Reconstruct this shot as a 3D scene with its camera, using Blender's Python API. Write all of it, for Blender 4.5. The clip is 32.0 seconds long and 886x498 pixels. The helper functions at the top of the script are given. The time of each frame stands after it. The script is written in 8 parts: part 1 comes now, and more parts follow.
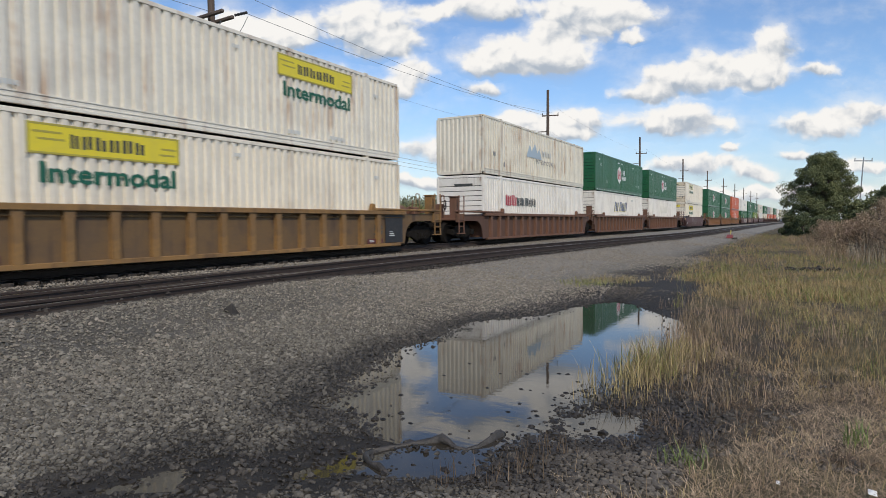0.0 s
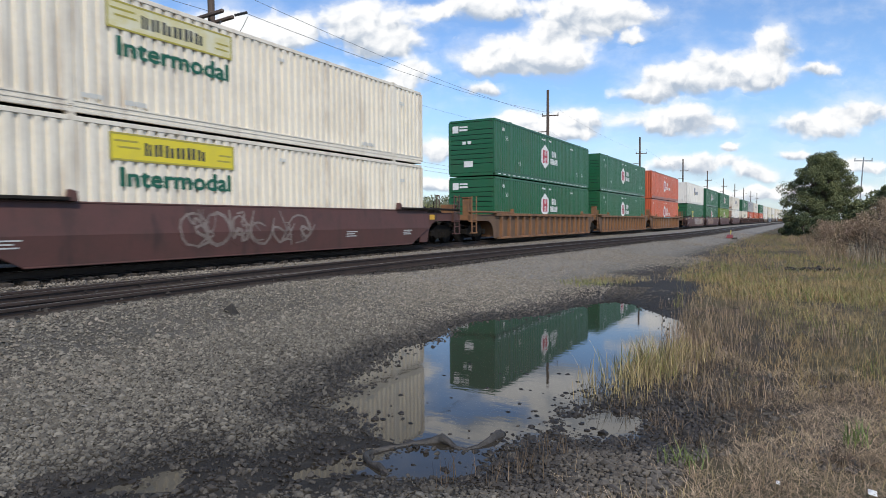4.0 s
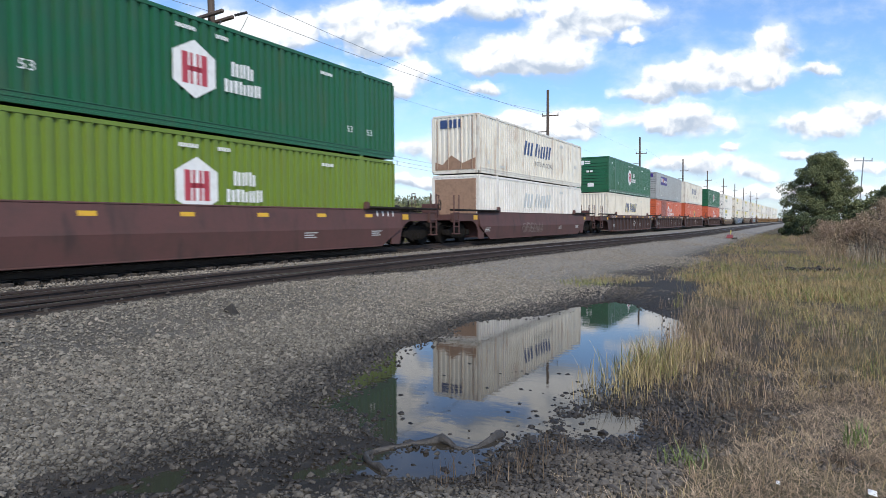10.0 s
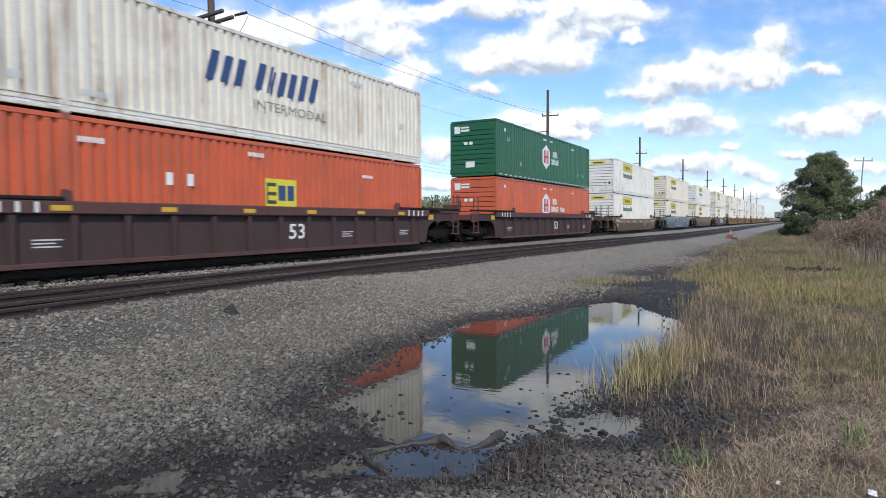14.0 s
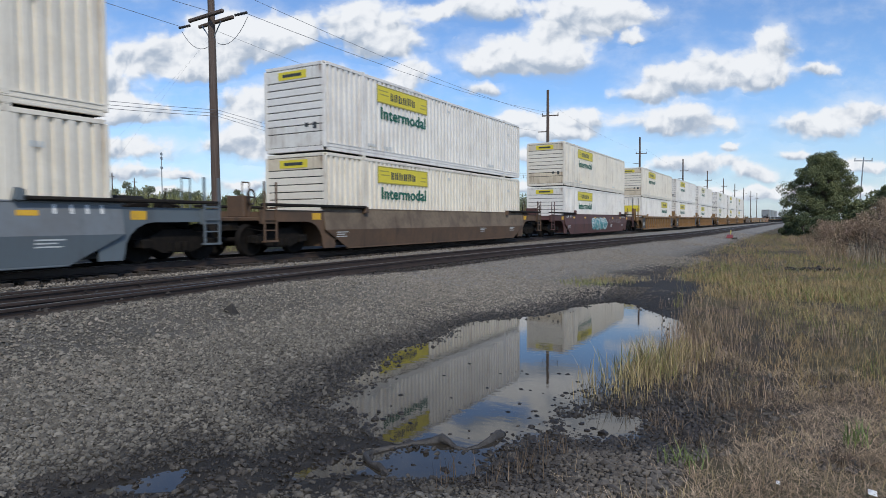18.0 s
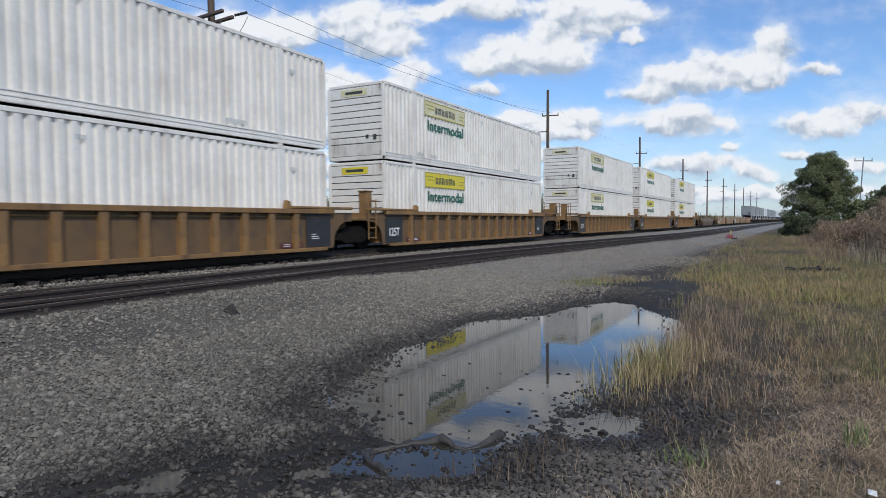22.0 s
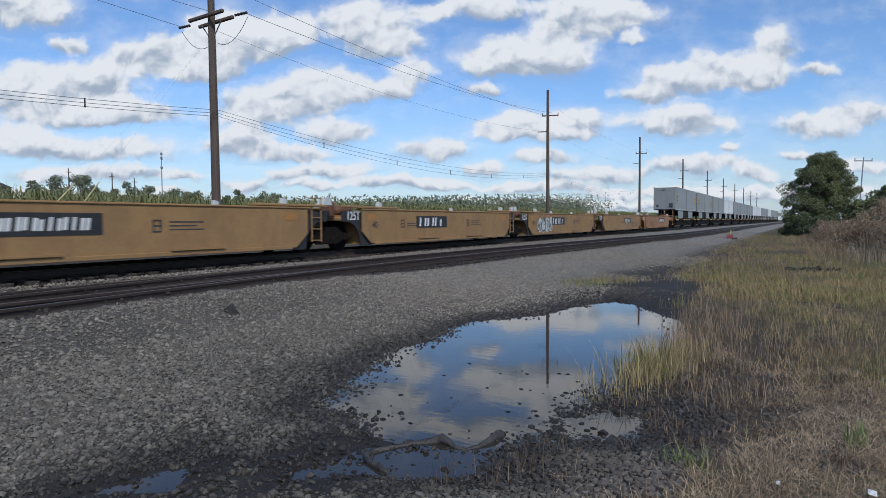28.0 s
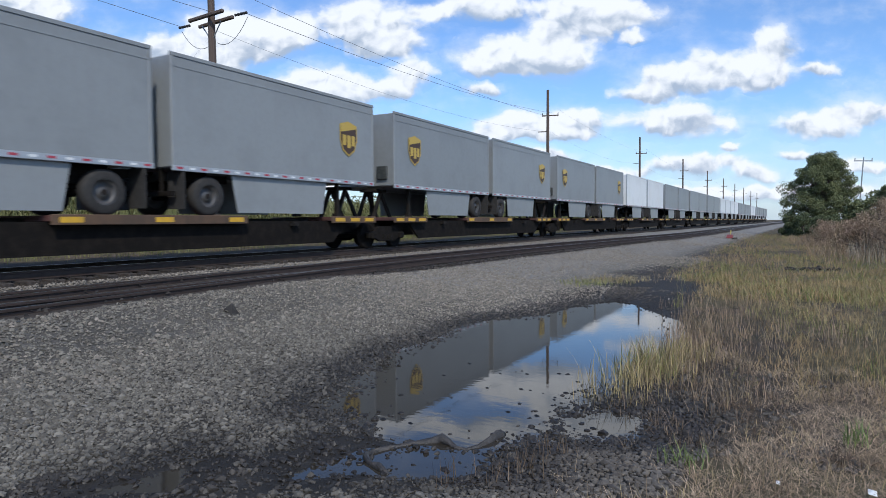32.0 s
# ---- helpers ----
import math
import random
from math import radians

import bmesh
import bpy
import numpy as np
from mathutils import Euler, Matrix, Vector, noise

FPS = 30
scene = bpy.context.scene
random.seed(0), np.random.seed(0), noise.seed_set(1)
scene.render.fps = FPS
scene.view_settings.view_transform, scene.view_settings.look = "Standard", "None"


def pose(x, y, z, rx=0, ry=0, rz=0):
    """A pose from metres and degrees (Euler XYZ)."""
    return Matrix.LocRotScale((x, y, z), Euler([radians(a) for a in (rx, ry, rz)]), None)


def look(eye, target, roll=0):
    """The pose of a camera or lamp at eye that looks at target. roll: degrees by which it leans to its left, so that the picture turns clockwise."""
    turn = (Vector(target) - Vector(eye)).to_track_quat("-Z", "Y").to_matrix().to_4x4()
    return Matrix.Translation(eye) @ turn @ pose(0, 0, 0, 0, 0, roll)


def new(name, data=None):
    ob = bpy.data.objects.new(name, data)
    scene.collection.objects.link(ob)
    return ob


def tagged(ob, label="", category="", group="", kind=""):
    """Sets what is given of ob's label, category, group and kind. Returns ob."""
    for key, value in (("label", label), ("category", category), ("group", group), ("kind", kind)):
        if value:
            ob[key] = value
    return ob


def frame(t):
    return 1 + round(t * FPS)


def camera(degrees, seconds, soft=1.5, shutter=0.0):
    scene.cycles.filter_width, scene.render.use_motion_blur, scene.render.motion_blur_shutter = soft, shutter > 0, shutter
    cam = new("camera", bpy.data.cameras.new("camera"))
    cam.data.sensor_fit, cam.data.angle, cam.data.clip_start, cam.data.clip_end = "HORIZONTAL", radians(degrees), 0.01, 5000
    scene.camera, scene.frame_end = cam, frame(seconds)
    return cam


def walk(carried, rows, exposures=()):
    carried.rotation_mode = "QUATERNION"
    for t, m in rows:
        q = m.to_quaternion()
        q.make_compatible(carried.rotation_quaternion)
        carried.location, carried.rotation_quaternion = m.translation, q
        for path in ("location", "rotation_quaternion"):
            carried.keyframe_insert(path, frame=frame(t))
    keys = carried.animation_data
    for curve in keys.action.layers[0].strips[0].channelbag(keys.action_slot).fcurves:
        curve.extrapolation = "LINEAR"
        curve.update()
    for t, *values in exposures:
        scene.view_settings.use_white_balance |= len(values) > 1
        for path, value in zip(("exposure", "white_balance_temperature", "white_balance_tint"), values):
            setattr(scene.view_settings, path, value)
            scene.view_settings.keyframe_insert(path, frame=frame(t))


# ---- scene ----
# The clip: a long double-stack freight train passes a still camera beside a gravel yard and a puddle.
# x runs along the main line away from the camera, y to the left of it, z = 0 at the main line's rail tops.
SECONDS = 32.0
EYE = (0.0, 0.0, 0.955)
YAW, PITCH, ROLL = 0.50678, -0.0433, -0.338
WATER = -0.80
MAIN_Y = 14.35            # centre of the main line beside the camera
BEND = -9.8e-5            # curvature of the line


def bend(s):
    """Sideways drift of the line at s metres along it: a wide curve that straightens out far away."""
    q = min(max(s, -150.0), 330.0)
    return BEND / 2 * q * q + BEND * q * (s - q)


def main_point(s, z=0.0):
    return Vector((s, MAIN_Y + bend(s), z))


def smooth(a, b, t):
    t = min(max((t - a) / (b - a), 0.0), 1.0)
    return t * t * (3 - 2 * t)


def siding_y(s):
    """Centre of the near track: close beside the main line, then swinging away from it."""
    return MAIN_Y + bend(s) - 4.45 - 2.2 * smooth(15, 62, s)


cam = camera(70.02, SECONDS, soft=0.75, shutter=0.14)
AIM = (EYE[0] + math.cos(PITCH) * math.cos(YAW), EYE[1] + math.cos(PITCH) * math.sin(YAW), EYE[2] + math.sin(PITCH))
VIEW = look(EYE, AIM, ROLL)
walk(cam, [(0.0, VIEW), (SECONDS, VIEW)],
     exposures=[(0.0, 0.04, 6640, 10), (2.0, -0.06, 6420, 10), (5.5, 0.37, 6360, 10), (7.0, 0.33, 6320, 10), (8.0, 0.27, 6280, 10), (9.3, 0.42, 6250, 10), (12.0, 0.2, 6180, 10), (14.0, 0.34, 6180, 10), (17.0, 0.0, 6120, 10), (24.0, -0.04, 6040, 10), (28.0, -0.17, 5940, 10), (31.4, -0.1, 5870, 10), (32.0, 0.13, 5850, 10)])

# ---- sky, clouds and sun ----
SUN_AZ, SUN_EL = radians(226), radians(43)     # azimuth in the plan, counted from +x towards +y
SUN_DIR = Vector((math.cos(SUN_EL) * math.cos(SUN_AZ), math.cos(SUN_EL) * math.sin(SUN_AZ), math.sin(SUN_EL)))

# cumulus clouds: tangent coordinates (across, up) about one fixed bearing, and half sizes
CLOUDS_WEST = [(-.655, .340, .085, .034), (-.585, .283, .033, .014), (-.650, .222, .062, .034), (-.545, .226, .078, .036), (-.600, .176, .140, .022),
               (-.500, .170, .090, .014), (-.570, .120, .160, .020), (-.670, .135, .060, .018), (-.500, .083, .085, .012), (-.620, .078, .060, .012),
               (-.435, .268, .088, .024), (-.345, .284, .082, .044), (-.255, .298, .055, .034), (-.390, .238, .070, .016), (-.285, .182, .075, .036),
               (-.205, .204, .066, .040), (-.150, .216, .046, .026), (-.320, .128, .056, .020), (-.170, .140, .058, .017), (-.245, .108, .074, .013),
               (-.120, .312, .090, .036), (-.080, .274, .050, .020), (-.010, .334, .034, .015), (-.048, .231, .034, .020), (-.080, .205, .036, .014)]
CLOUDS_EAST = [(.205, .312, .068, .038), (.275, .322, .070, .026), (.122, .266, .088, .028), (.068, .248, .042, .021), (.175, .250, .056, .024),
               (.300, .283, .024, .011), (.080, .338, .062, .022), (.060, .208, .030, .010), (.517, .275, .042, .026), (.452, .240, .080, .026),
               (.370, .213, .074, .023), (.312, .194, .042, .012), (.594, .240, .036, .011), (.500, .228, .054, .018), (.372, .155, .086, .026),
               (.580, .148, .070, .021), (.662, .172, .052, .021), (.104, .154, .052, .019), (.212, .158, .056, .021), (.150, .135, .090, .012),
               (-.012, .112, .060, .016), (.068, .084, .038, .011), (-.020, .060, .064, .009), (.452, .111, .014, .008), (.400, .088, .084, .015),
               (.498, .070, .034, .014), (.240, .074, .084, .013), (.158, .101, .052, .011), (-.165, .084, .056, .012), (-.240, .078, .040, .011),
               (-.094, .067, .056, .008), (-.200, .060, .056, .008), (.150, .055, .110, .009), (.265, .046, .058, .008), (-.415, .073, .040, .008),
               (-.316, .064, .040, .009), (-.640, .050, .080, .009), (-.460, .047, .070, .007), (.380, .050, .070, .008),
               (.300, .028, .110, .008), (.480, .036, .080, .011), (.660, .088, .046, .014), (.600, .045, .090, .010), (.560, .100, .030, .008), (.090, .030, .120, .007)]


def make_world():
    world = bpy.data.worlds.new("sky")
    scene.world = world
    world.use_nodes = True
    nt = world.node_tree
    nt.nodes.clear()
    N, Lk = nt.nodes.new, nt.links.new

    def math_node(op, a, b=None, c=None, clamp=False):
        n = N("ShaderNodeMath")
        n.operation, n.use_clamp = op, clamp
        for i, v in enumerate((a, b, c)):
            if v is None:
                continue
            if isinstance(v, (int, float)):
                n.inputs[i].default_value = v
            else:
                Lk(v, n.inputs[i])
        return n.outputs[0]

    out, bg, sky, co = N("ShaderNodeOutputWorld"), N("ShaderNodeBackground"), N("ShaderNodeTexSky"), N("ShaderNodeTexCoord")
    sky.sky_type, sky.sun_disc = "NISHITA", False
    sky.sun_elevation, sky.sun_rotation = SUN_EL, math.pi / 2 - SUN_AZ
    sky.air_density, sky.dust_density, sky.ozone_density = 1.0, 0.6, 2.0
    fwd = Vector((math.cos(YAW), math.sin(YAW), 0))
    right = Vector((fwd.y, -fwd.x, 0))

    def dot(vec):
        n = N("ShaderNodeVectorMath")
        n.operation = "DOT_PRODUCT"
        Lk(co.outputs["Generated"], n.inputs[0])
        n.inputs[1].default_value = vec
        return n.outputs["Value"]
    f = math_node("MAXIMUM", math_node("ABSOLUTE", dot(fwd)), 0.15)
    u, v = math_node("DIVIDE", dot(right), f), math_node("DIVIDE", dot((0, 0, 1)), f)
    comb = N("ShaderNodeCombineXYZ")
    Lk(u, comb.inputs[0]), Lk(v, comb.inputs[1])
    uv = comb.outputs[0]

    def noise_at(offset, scale, detail):
        m = N("ShaderNodeVectorMath")
        m.operation = "MULTIPLY_ADD"
        Lk(uv, m.inputs[0])
        m.inputs[1].default_value, m.inputs[2].default_value = (1, 1.7, 1), offset
        n = N("ShaderNodeTexNoise")
        n.inputs["Scale"].default_value, n.inputs["Detail"].default_value, n.inputs["Roughness"].default_value = scale, detail, 0.58
        Lk(m.outputs[0], n.inputs["Vector"])
        return n.outputs["Fac"]
    def bent(src, scale, detail, amount):
        """Coordinates pushed about by noise, so that outlines billow."""
        n = N("ShaderNodeTexNoise")
        n.inputs["Scale"].default_value, n.inputs["Detail"].default_value, n.inputs["Roughness"].default_value = scale, detail, 0.55
        Lk(src, n.inputs["Vector"])
        c = N("ShaderNodeVectorMath")
        c.operation = "SUBTRACT"
        Lk(n.outputs["Color"], c.inputs[0])
        c.inputs[1].default_value = (.5, .5, .5)
        m = N("ShaderNodeVectorMath")
        m.operation = "MULTIPLY_ADD"
        Lk(c.outputs[0], m.inputs[0]), Lk(src, m.inputs[2])
        m.inputs[1].default_value = (amount, amount * .62, 0)
        return m.outputs[0]
    shaped = bent(bent(uv, 9, 3, .065), 30, 6, .03)
    across = N("ShaderNodeSeparateXYZ")
    Lk(shaped, across.inputs[0])
    body, weight = 0.0, 0.0
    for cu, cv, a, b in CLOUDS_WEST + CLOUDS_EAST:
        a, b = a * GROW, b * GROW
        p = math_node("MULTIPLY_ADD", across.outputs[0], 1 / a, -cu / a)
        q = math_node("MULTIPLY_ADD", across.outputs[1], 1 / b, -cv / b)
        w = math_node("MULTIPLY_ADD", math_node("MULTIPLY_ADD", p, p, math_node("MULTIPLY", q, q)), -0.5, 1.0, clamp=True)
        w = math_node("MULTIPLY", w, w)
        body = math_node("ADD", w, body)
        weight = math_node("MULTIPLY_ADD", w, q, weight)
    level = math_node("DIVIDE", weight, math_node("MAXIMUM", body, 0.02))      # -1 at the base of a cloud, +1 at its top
    big, fine = noise_at((3.1, 1.7, 0), 11, 6), noise_at((7.7, 2.3, 0), 42, 6)
    above = noise_at((3.1 - .02, 1.7 + .05, 0), 11, 6)
    def puff(offset, scale):
        """Rounded billows: distance to scattered centres."""
        m = N("ShaderNodeVectorMath")
        m.operation = "ADD"
        Lk(shaped, m.inputs[0])
        m.inputs[1].default_value = offset
        n = N("ShaderNodeTexVoronoi")
        n.voronoi_dimensions, n.feature = "2D", "SMOOTH_F1"
        n.inputs["Scale"].default_value, n.inputs["Smoothness"].default_value, n.inputs["Detail"].default_value = scale, 0.5, 2.0
        Lk(m.outputs[0], n.inputs["Vector"])
        return n.outputs["Distance"]
    puffs, puffs_up = puff((2.2, 4.4, 0), 24), puff((2.195, 4.412, 0), 24)
    # clouds elsewhere in the sky, at random
    elsewhere = math_node("MULTIPLY_ADD", noise_at((1.3, 5.1, 0), 3.2, 3), 3.0, -1.5)
    high = math_node("GREATER_THAN", v, 0.42)
    side = math_node("GREATER_THAN", math_node("ABSOLUTE", u), 0.78)
    back = math_node("LESS_THAN", dot(fwd), 0.1)
    outside = math_node("MAXIMUM", math_node("MAXIMUM", high, side), back)
    mixl = N("ShaderNodeMix")
    Lk(outside, mixl.inputs[0]), Lk(math_node("MINIMUM", body, 1.1), mixl.inputs[2]), Lk(elsewhere, mixl.inputs[3])
    rough = math_node("ADD", math_node("MULTIPLY_ADD", big, 0.7, -0.35), math_node("MULTIPLY_ADD", fine, 0.42, -0.21))
    rough = math_node("ADD", rough, math_node("MULTIPLY_ADD", puffs, -0.36, 0.2))
    edge = math_node("ADD", mixl.outputs[0], rough)
    dens = N("ShaderNodeMapRange")
    dens.interpolation_type = "SMOOTHSTEP"
    Lk(edge, dens.inputs[0])
    dens.inputs[1].default_value, dens.inputs[2].default_value = 0.04, 0.62
    # thin veils round the clouds
    veil = N("ShaderNodeMapRange")
    veil.interpolation_type = "SMOOTHSTEP"
    Lk(math_node("ADD", math_node("MULTIPLY", mixl.outputs[0], 1.0), math_node("MULTIPLY_ADD", big, 1.5, -0.8)), veil.inputs[0])
    veil.inputs[1].default_value, veil.inputs[2].default_value, veil.inputs[4].default_value = -0.25, 0.7, 0.5
    cover = math_node("MAXIMUM", dens.outputs[0], veil.outputs[0])
    # lit tops and greyer undersides
    lift = math_node("ADD", math_node("MULTIPLY", math_node("SUBTRACT", big, above), 1.9), math_node("MULTIPLY", math_node("SUBTRACT", puffs_up, puffs), 1.0))
    shade = N("ShaderNodeMapRange")
    shade.interpolation_type = "SMOOTHSTEP"
    Lk(math_node("ADD", level, lift), shade.inputs[0])
    shade.inputs[1].default_value, shade.inputs[2].default_value = -1.0, 0.3
    tone = N("ShaderNodeMix")
    tone.data_type = "RGBA"
    Lk(shade.outputs[0], tone.inputs[0])
    tone.inputs[6].default_value, tone.inputs[7].default_value = (CLOUD * .52, CLOUD * .6, CLOUD * .71, 1), (CLOUD * 1.14, CLOUD * 1.13, CLOUD * 1.11, 1)
    skym = N("ShaderNodeMix")
    skym.data_type, skym.blend_type = "RGBA", "MULTIPLY"
    skym.inputs[0].default_value = 1
    skym.inputs[7].default_value = (SKY * .86, SKY, SKY * 1.17, 1)
    Lk(sky.outputs[0], skym.inputs[6])
    # haze that pales the sky near the horizon
    haze = N("ShaderNodeMapRange")
    Lk(v, haze.inputs[0])
    haze.inputs[1].default_value, haze.inputs[2].default_value, haze.inputs[3].default_value, haze.inputs[4].default_value = 0.0, 0.2, 0.55, 0.0
    hz = N("ShaderNodeMix")
    hz.data_type = "RGBA"
    Lk(haze.outputs[0], hz.inputs[0]), Lk(skym.outputs[2], hz.inputs[6])
    hz.inputs[7].default_value = (CLOUD * .72, CLOUD * .8, CLOUD * .88, 1)
    mix = N("ShaderNodeMix")
    mix.data_type = "RGBA"
    # unseen clouds overhead get grey undersides, added to lessen light on the ground
    over = N("ShaderNodeMapRange")
    Lk(v, over.inputs[0])
    over.inputs[1].default_value, over.inputs[2].default_value, over.inputs[3].default_value, over.inputs[4].default_value = 0.42, 0.9, 1.0, 0.5
    toned = N("ShaderNodeMix")
    toned.data_type, toned.blend_type = "RGBA", "MULTIPLY"
    toned.inputs[0].default_value = 1.0
    Lk(tone.outputs[2], toned.inputs[6]), Lk(over.outputs[0], toned.inputs[7])
    Lk(cover, mix.inputs[0]), Lk(hz.outputs[2], mix.inputs[6]), Lk(toned.outputs[2], mix.inputs[7])
    Lk(mix.outputs[2], bg.inputs[0])
    bg.inputs[1].default_value = 1.0
    Lk(bg.outputs[0], out.inputs[0])


CLOUD, SKY, GROW = 0.79, 0.131, 1.1
make_world()
sun = new("sun", bpy.data.lights.new("sun", "SUN"))
sun.data.energy, sun.data.angle, sun.data.color = 2.75, radians(2.5), (1.0, 0.905, 0.75)
sun.matrix_world = look(SUN_DIR * 50, (0, 0, 0))


# ---- materials ----
def material(name, colour, rough=0.6, metal=0.0, vary=None, scale=3.0, amount=0.5, stretch=(1, 1, 1), bump=0.0, bump_scale=40.0,
             streak=None, streak_amount=0.4, per_object=0.0, island=0.0, spec=0.5, detail=6, streak_scale=1.0):
    """A node material: base colour, a second colour mixed in by noise, vertical streaks, fine relief."""
    m = bpy.data.materials.new(name)
    m.use_nodes = True
    nt = m.node_tree
    N, Lk = nt.nodes.new, nt.links.new
    b = nt.nodes["Principled BSDF"]
    b.inputs["Roughness"].default_value, b.inputs["Metallic"].default_value = rough, metal
    b.inputs["Specular IOR Level"].default_value = spec
    co = N("ShaderNodeTexCoord").outputs["Object"]

    def noise_node(sc, det, st):
        mp = N("ShaderNodeMapping")
        mp.inputs["Scale"].default_value = st
        Lk(co, mp.inputs[0])
        n = N("ShaderNodeTexNoise")
        n.inputs["Scale"].default_value, n.inputs["Detail"].default_value, n.inputs["Roughness"].default_value = sc, det, 0.62
        Lk(mp.outputs[0], n.inputs["Vector"])
        return n.outputs["Fac"]

    def ramp(src, lo, hi):
        r = N("ShaderNodeMapRange")
        r.interpolation_type = "SMOOTHSTEP"
        Lk(src, r.inputs[0])
        r.inputs[1].default_value, r.inputs[2].default_value = lo, hi
        return r.outputs[0]

    def mixc(fac, a, bb, blend="MIX"):
        x = N("ShaderNodeMix")
        x.data_type, x.blend_type = "RGBA", blend
        for i, val in ((0, fac), (6, a), (7, bb)):
            if isinstance(val, (int, float)):
                x.inputs[i].default_value = val
            elif isinstance(val, tuple):
                x.inputs[i].default_value = (*val[:3], 1)
            else:
                Lk(val, x.inputs[i])
        return x.outputs[2]

    def times(a, k):
        x = N("ShaderNodeMath")
        x.operation = "MULTIPLY"
        Lk(a, x.inputs[0])
        x.inputs[1].default_value = k
        return x.outputs[0]
    col = tuple(colour)
    if vary:
        col = mixc(times(ramp(noise_node(scale, detail, stretch), 0.42, 0.66), amount), col, tuple(vary))
        col = mixc(times(ramp(noise_node(scale * 9, 4, stretch), 0.4, 0.7), amount * 0.5), col, tuple(vary))
    if streak:
        a = ramp(noise_node(streak_scale * 3.0, 5, (1, 1, 0.07)), 0.5, 0.68)
        bb = ramp(noise_node(0.8, 3, (1, 1, 1)), 0.38, 0.62)
        x = N("ShaderNodeMath")
        x.operation = "MULTIPLY"
        Lk(a, x.inputs[0]), Lk(bb, x.inputs[1])
        col = mixc(times(x.outputs[0], streak_amount), col, tuple(streak))
    if per_object or island:
        src = N("ShaderNodeObjectInfo").outputs["Random"] if per_object else N("ShaderNodeNewGeometry").outputs["Random Per Island"]
        k = per_object or island
        r = N("ShaderNodeMapRange")
        Lk(src, r.inputs[0])
        r.inputs[3].default_value, r.inputs[4].default_value = 1 - k, 1 + k
        hsv = N("ShaderNodeHueSaturation")
        Lk(r.outputs[0], hsv.inputs["Value"])
        if isinstance(col, tuple):
            hsv.inputs["Color"].default_value = (*col[:3], 1)
        else:
            Lk(col, hsv.inputs["Color"])
        col = hsv.outputs[0]
    if isinstance(col, tuple):
        b.inputs["Base Color"].default_value = (*col[:3], 1)
    else:
        Lk(col, b.inputs["Base Color"])
    if bump:
        bp = N("ShaderNodeBump")
        bp.inputs["Strength"].default_value, bp.inputs["Distance"].default_value = bump, 0.02
        Lk(noise_node(bump_scale, 5, (1, 1, 1)), bp.inputs["Height"])
        Lk(bp.outputs[0], b.inputs["Normal"])
    return m


def paint(name, colour, dirt=(0.09, 0.06, 0.04), amount=0.35, streak=(0.16, 0.08, 0.04), streak_amount=0.3, rough=0.38, grime=0.28, scale=0.9):
    return material(name, colour, rough, vary=tuple(c * (1 - grime) + d * grime for c, d in zip(colour, dirt)), scale=scale, amount=amount,
                    streak=streak, streak_amount=streak_amount, bump=0.12, bump_scale=9, per_object=0.04)


M_WHITE = paint("white_paint", (0.775, 0.742, 0.68), amount=0.5, streak_amount=0.22)
M_CREAM = paint("cream_paint", (0.75, 0.69, 0.575), amount=0.4, streak_amount=0.3)
M_OLDWHITE = paint("weathered_white_paint", (0.72, 0.68, 0.585), amount=0.5, streak=(0.28, 0.12, 0.04), streak_amount=0.55)
M_GREEN = paint("green_paint", (0.012, 0.102, 0.042), amount=0.35, streak_amount=0.12)
M_LIME = paint("lime_green_paint", (0.14, 0.21, 0.024), amount=0.35, streak_amount=0.12)
M_ORANGE = paint("orange_red_paint", (0.56, 0.112, 0.046), amount=0.6, streak_amount=0.3, grime=.35)
M_ORANGE_RAIL = paint("darkened_orange_paint", (0.33, 0.088, 0.06), amount=0.7, streak_amount=0.5, grime=.45)
M_BROWNED = paint("browned_paint", (0.25, 0.062, 0.048), amount=0.6, streak_amount=0.3)
M_GREY = paint("grey_paint", (0.34, 0.35, 0.35), amount=0.35, streak_amount=0.2)
M_SILVER = paint("rusty_cream_paint", (0.70, 0.655, 0.545), amount=0.5, streak=(0.3, 0.14, 0.05), streak_amount=0.7)
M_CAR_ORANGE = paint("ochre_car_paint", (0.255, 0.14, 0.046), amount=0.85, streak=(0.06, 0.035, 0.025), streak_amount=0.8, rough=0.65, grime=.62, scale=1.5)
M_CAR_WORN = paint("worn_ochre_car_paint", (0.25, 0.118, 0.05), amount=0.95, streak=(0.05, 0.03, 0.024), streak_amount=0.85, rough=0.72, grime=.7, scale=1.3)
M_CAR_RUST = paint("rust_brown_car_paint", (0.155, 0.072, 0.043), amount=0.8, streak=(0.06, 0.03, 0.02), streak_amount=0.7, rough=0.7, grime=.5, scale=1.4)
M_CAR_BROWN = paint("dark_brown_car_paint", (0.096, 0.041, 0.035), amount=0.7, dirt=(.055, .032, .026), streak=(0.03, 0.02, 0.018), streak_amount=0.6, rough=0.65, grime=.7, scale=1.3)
# recessed sheets: shade of the overhanging chord put into a darker brown
M_BROWN_SHEET = paint("shaded_brown_sheet", (0.055, 0.029, 0.027), amount=0.8, dirt=(.035, .026, .022), streak=(0.025, 0.018, 0.016), streak_amount=0.6, rough=0.75, grime=.6, scale=1.2)
M_CAR_TAN = paint("tan_car_paint", (0.325, 0.19, 0.075), grime=.45, scale=1.1, amount=0.6, streak=(0.14, 0.07, 0.04), streak_amount=0.35, rough=0.6)
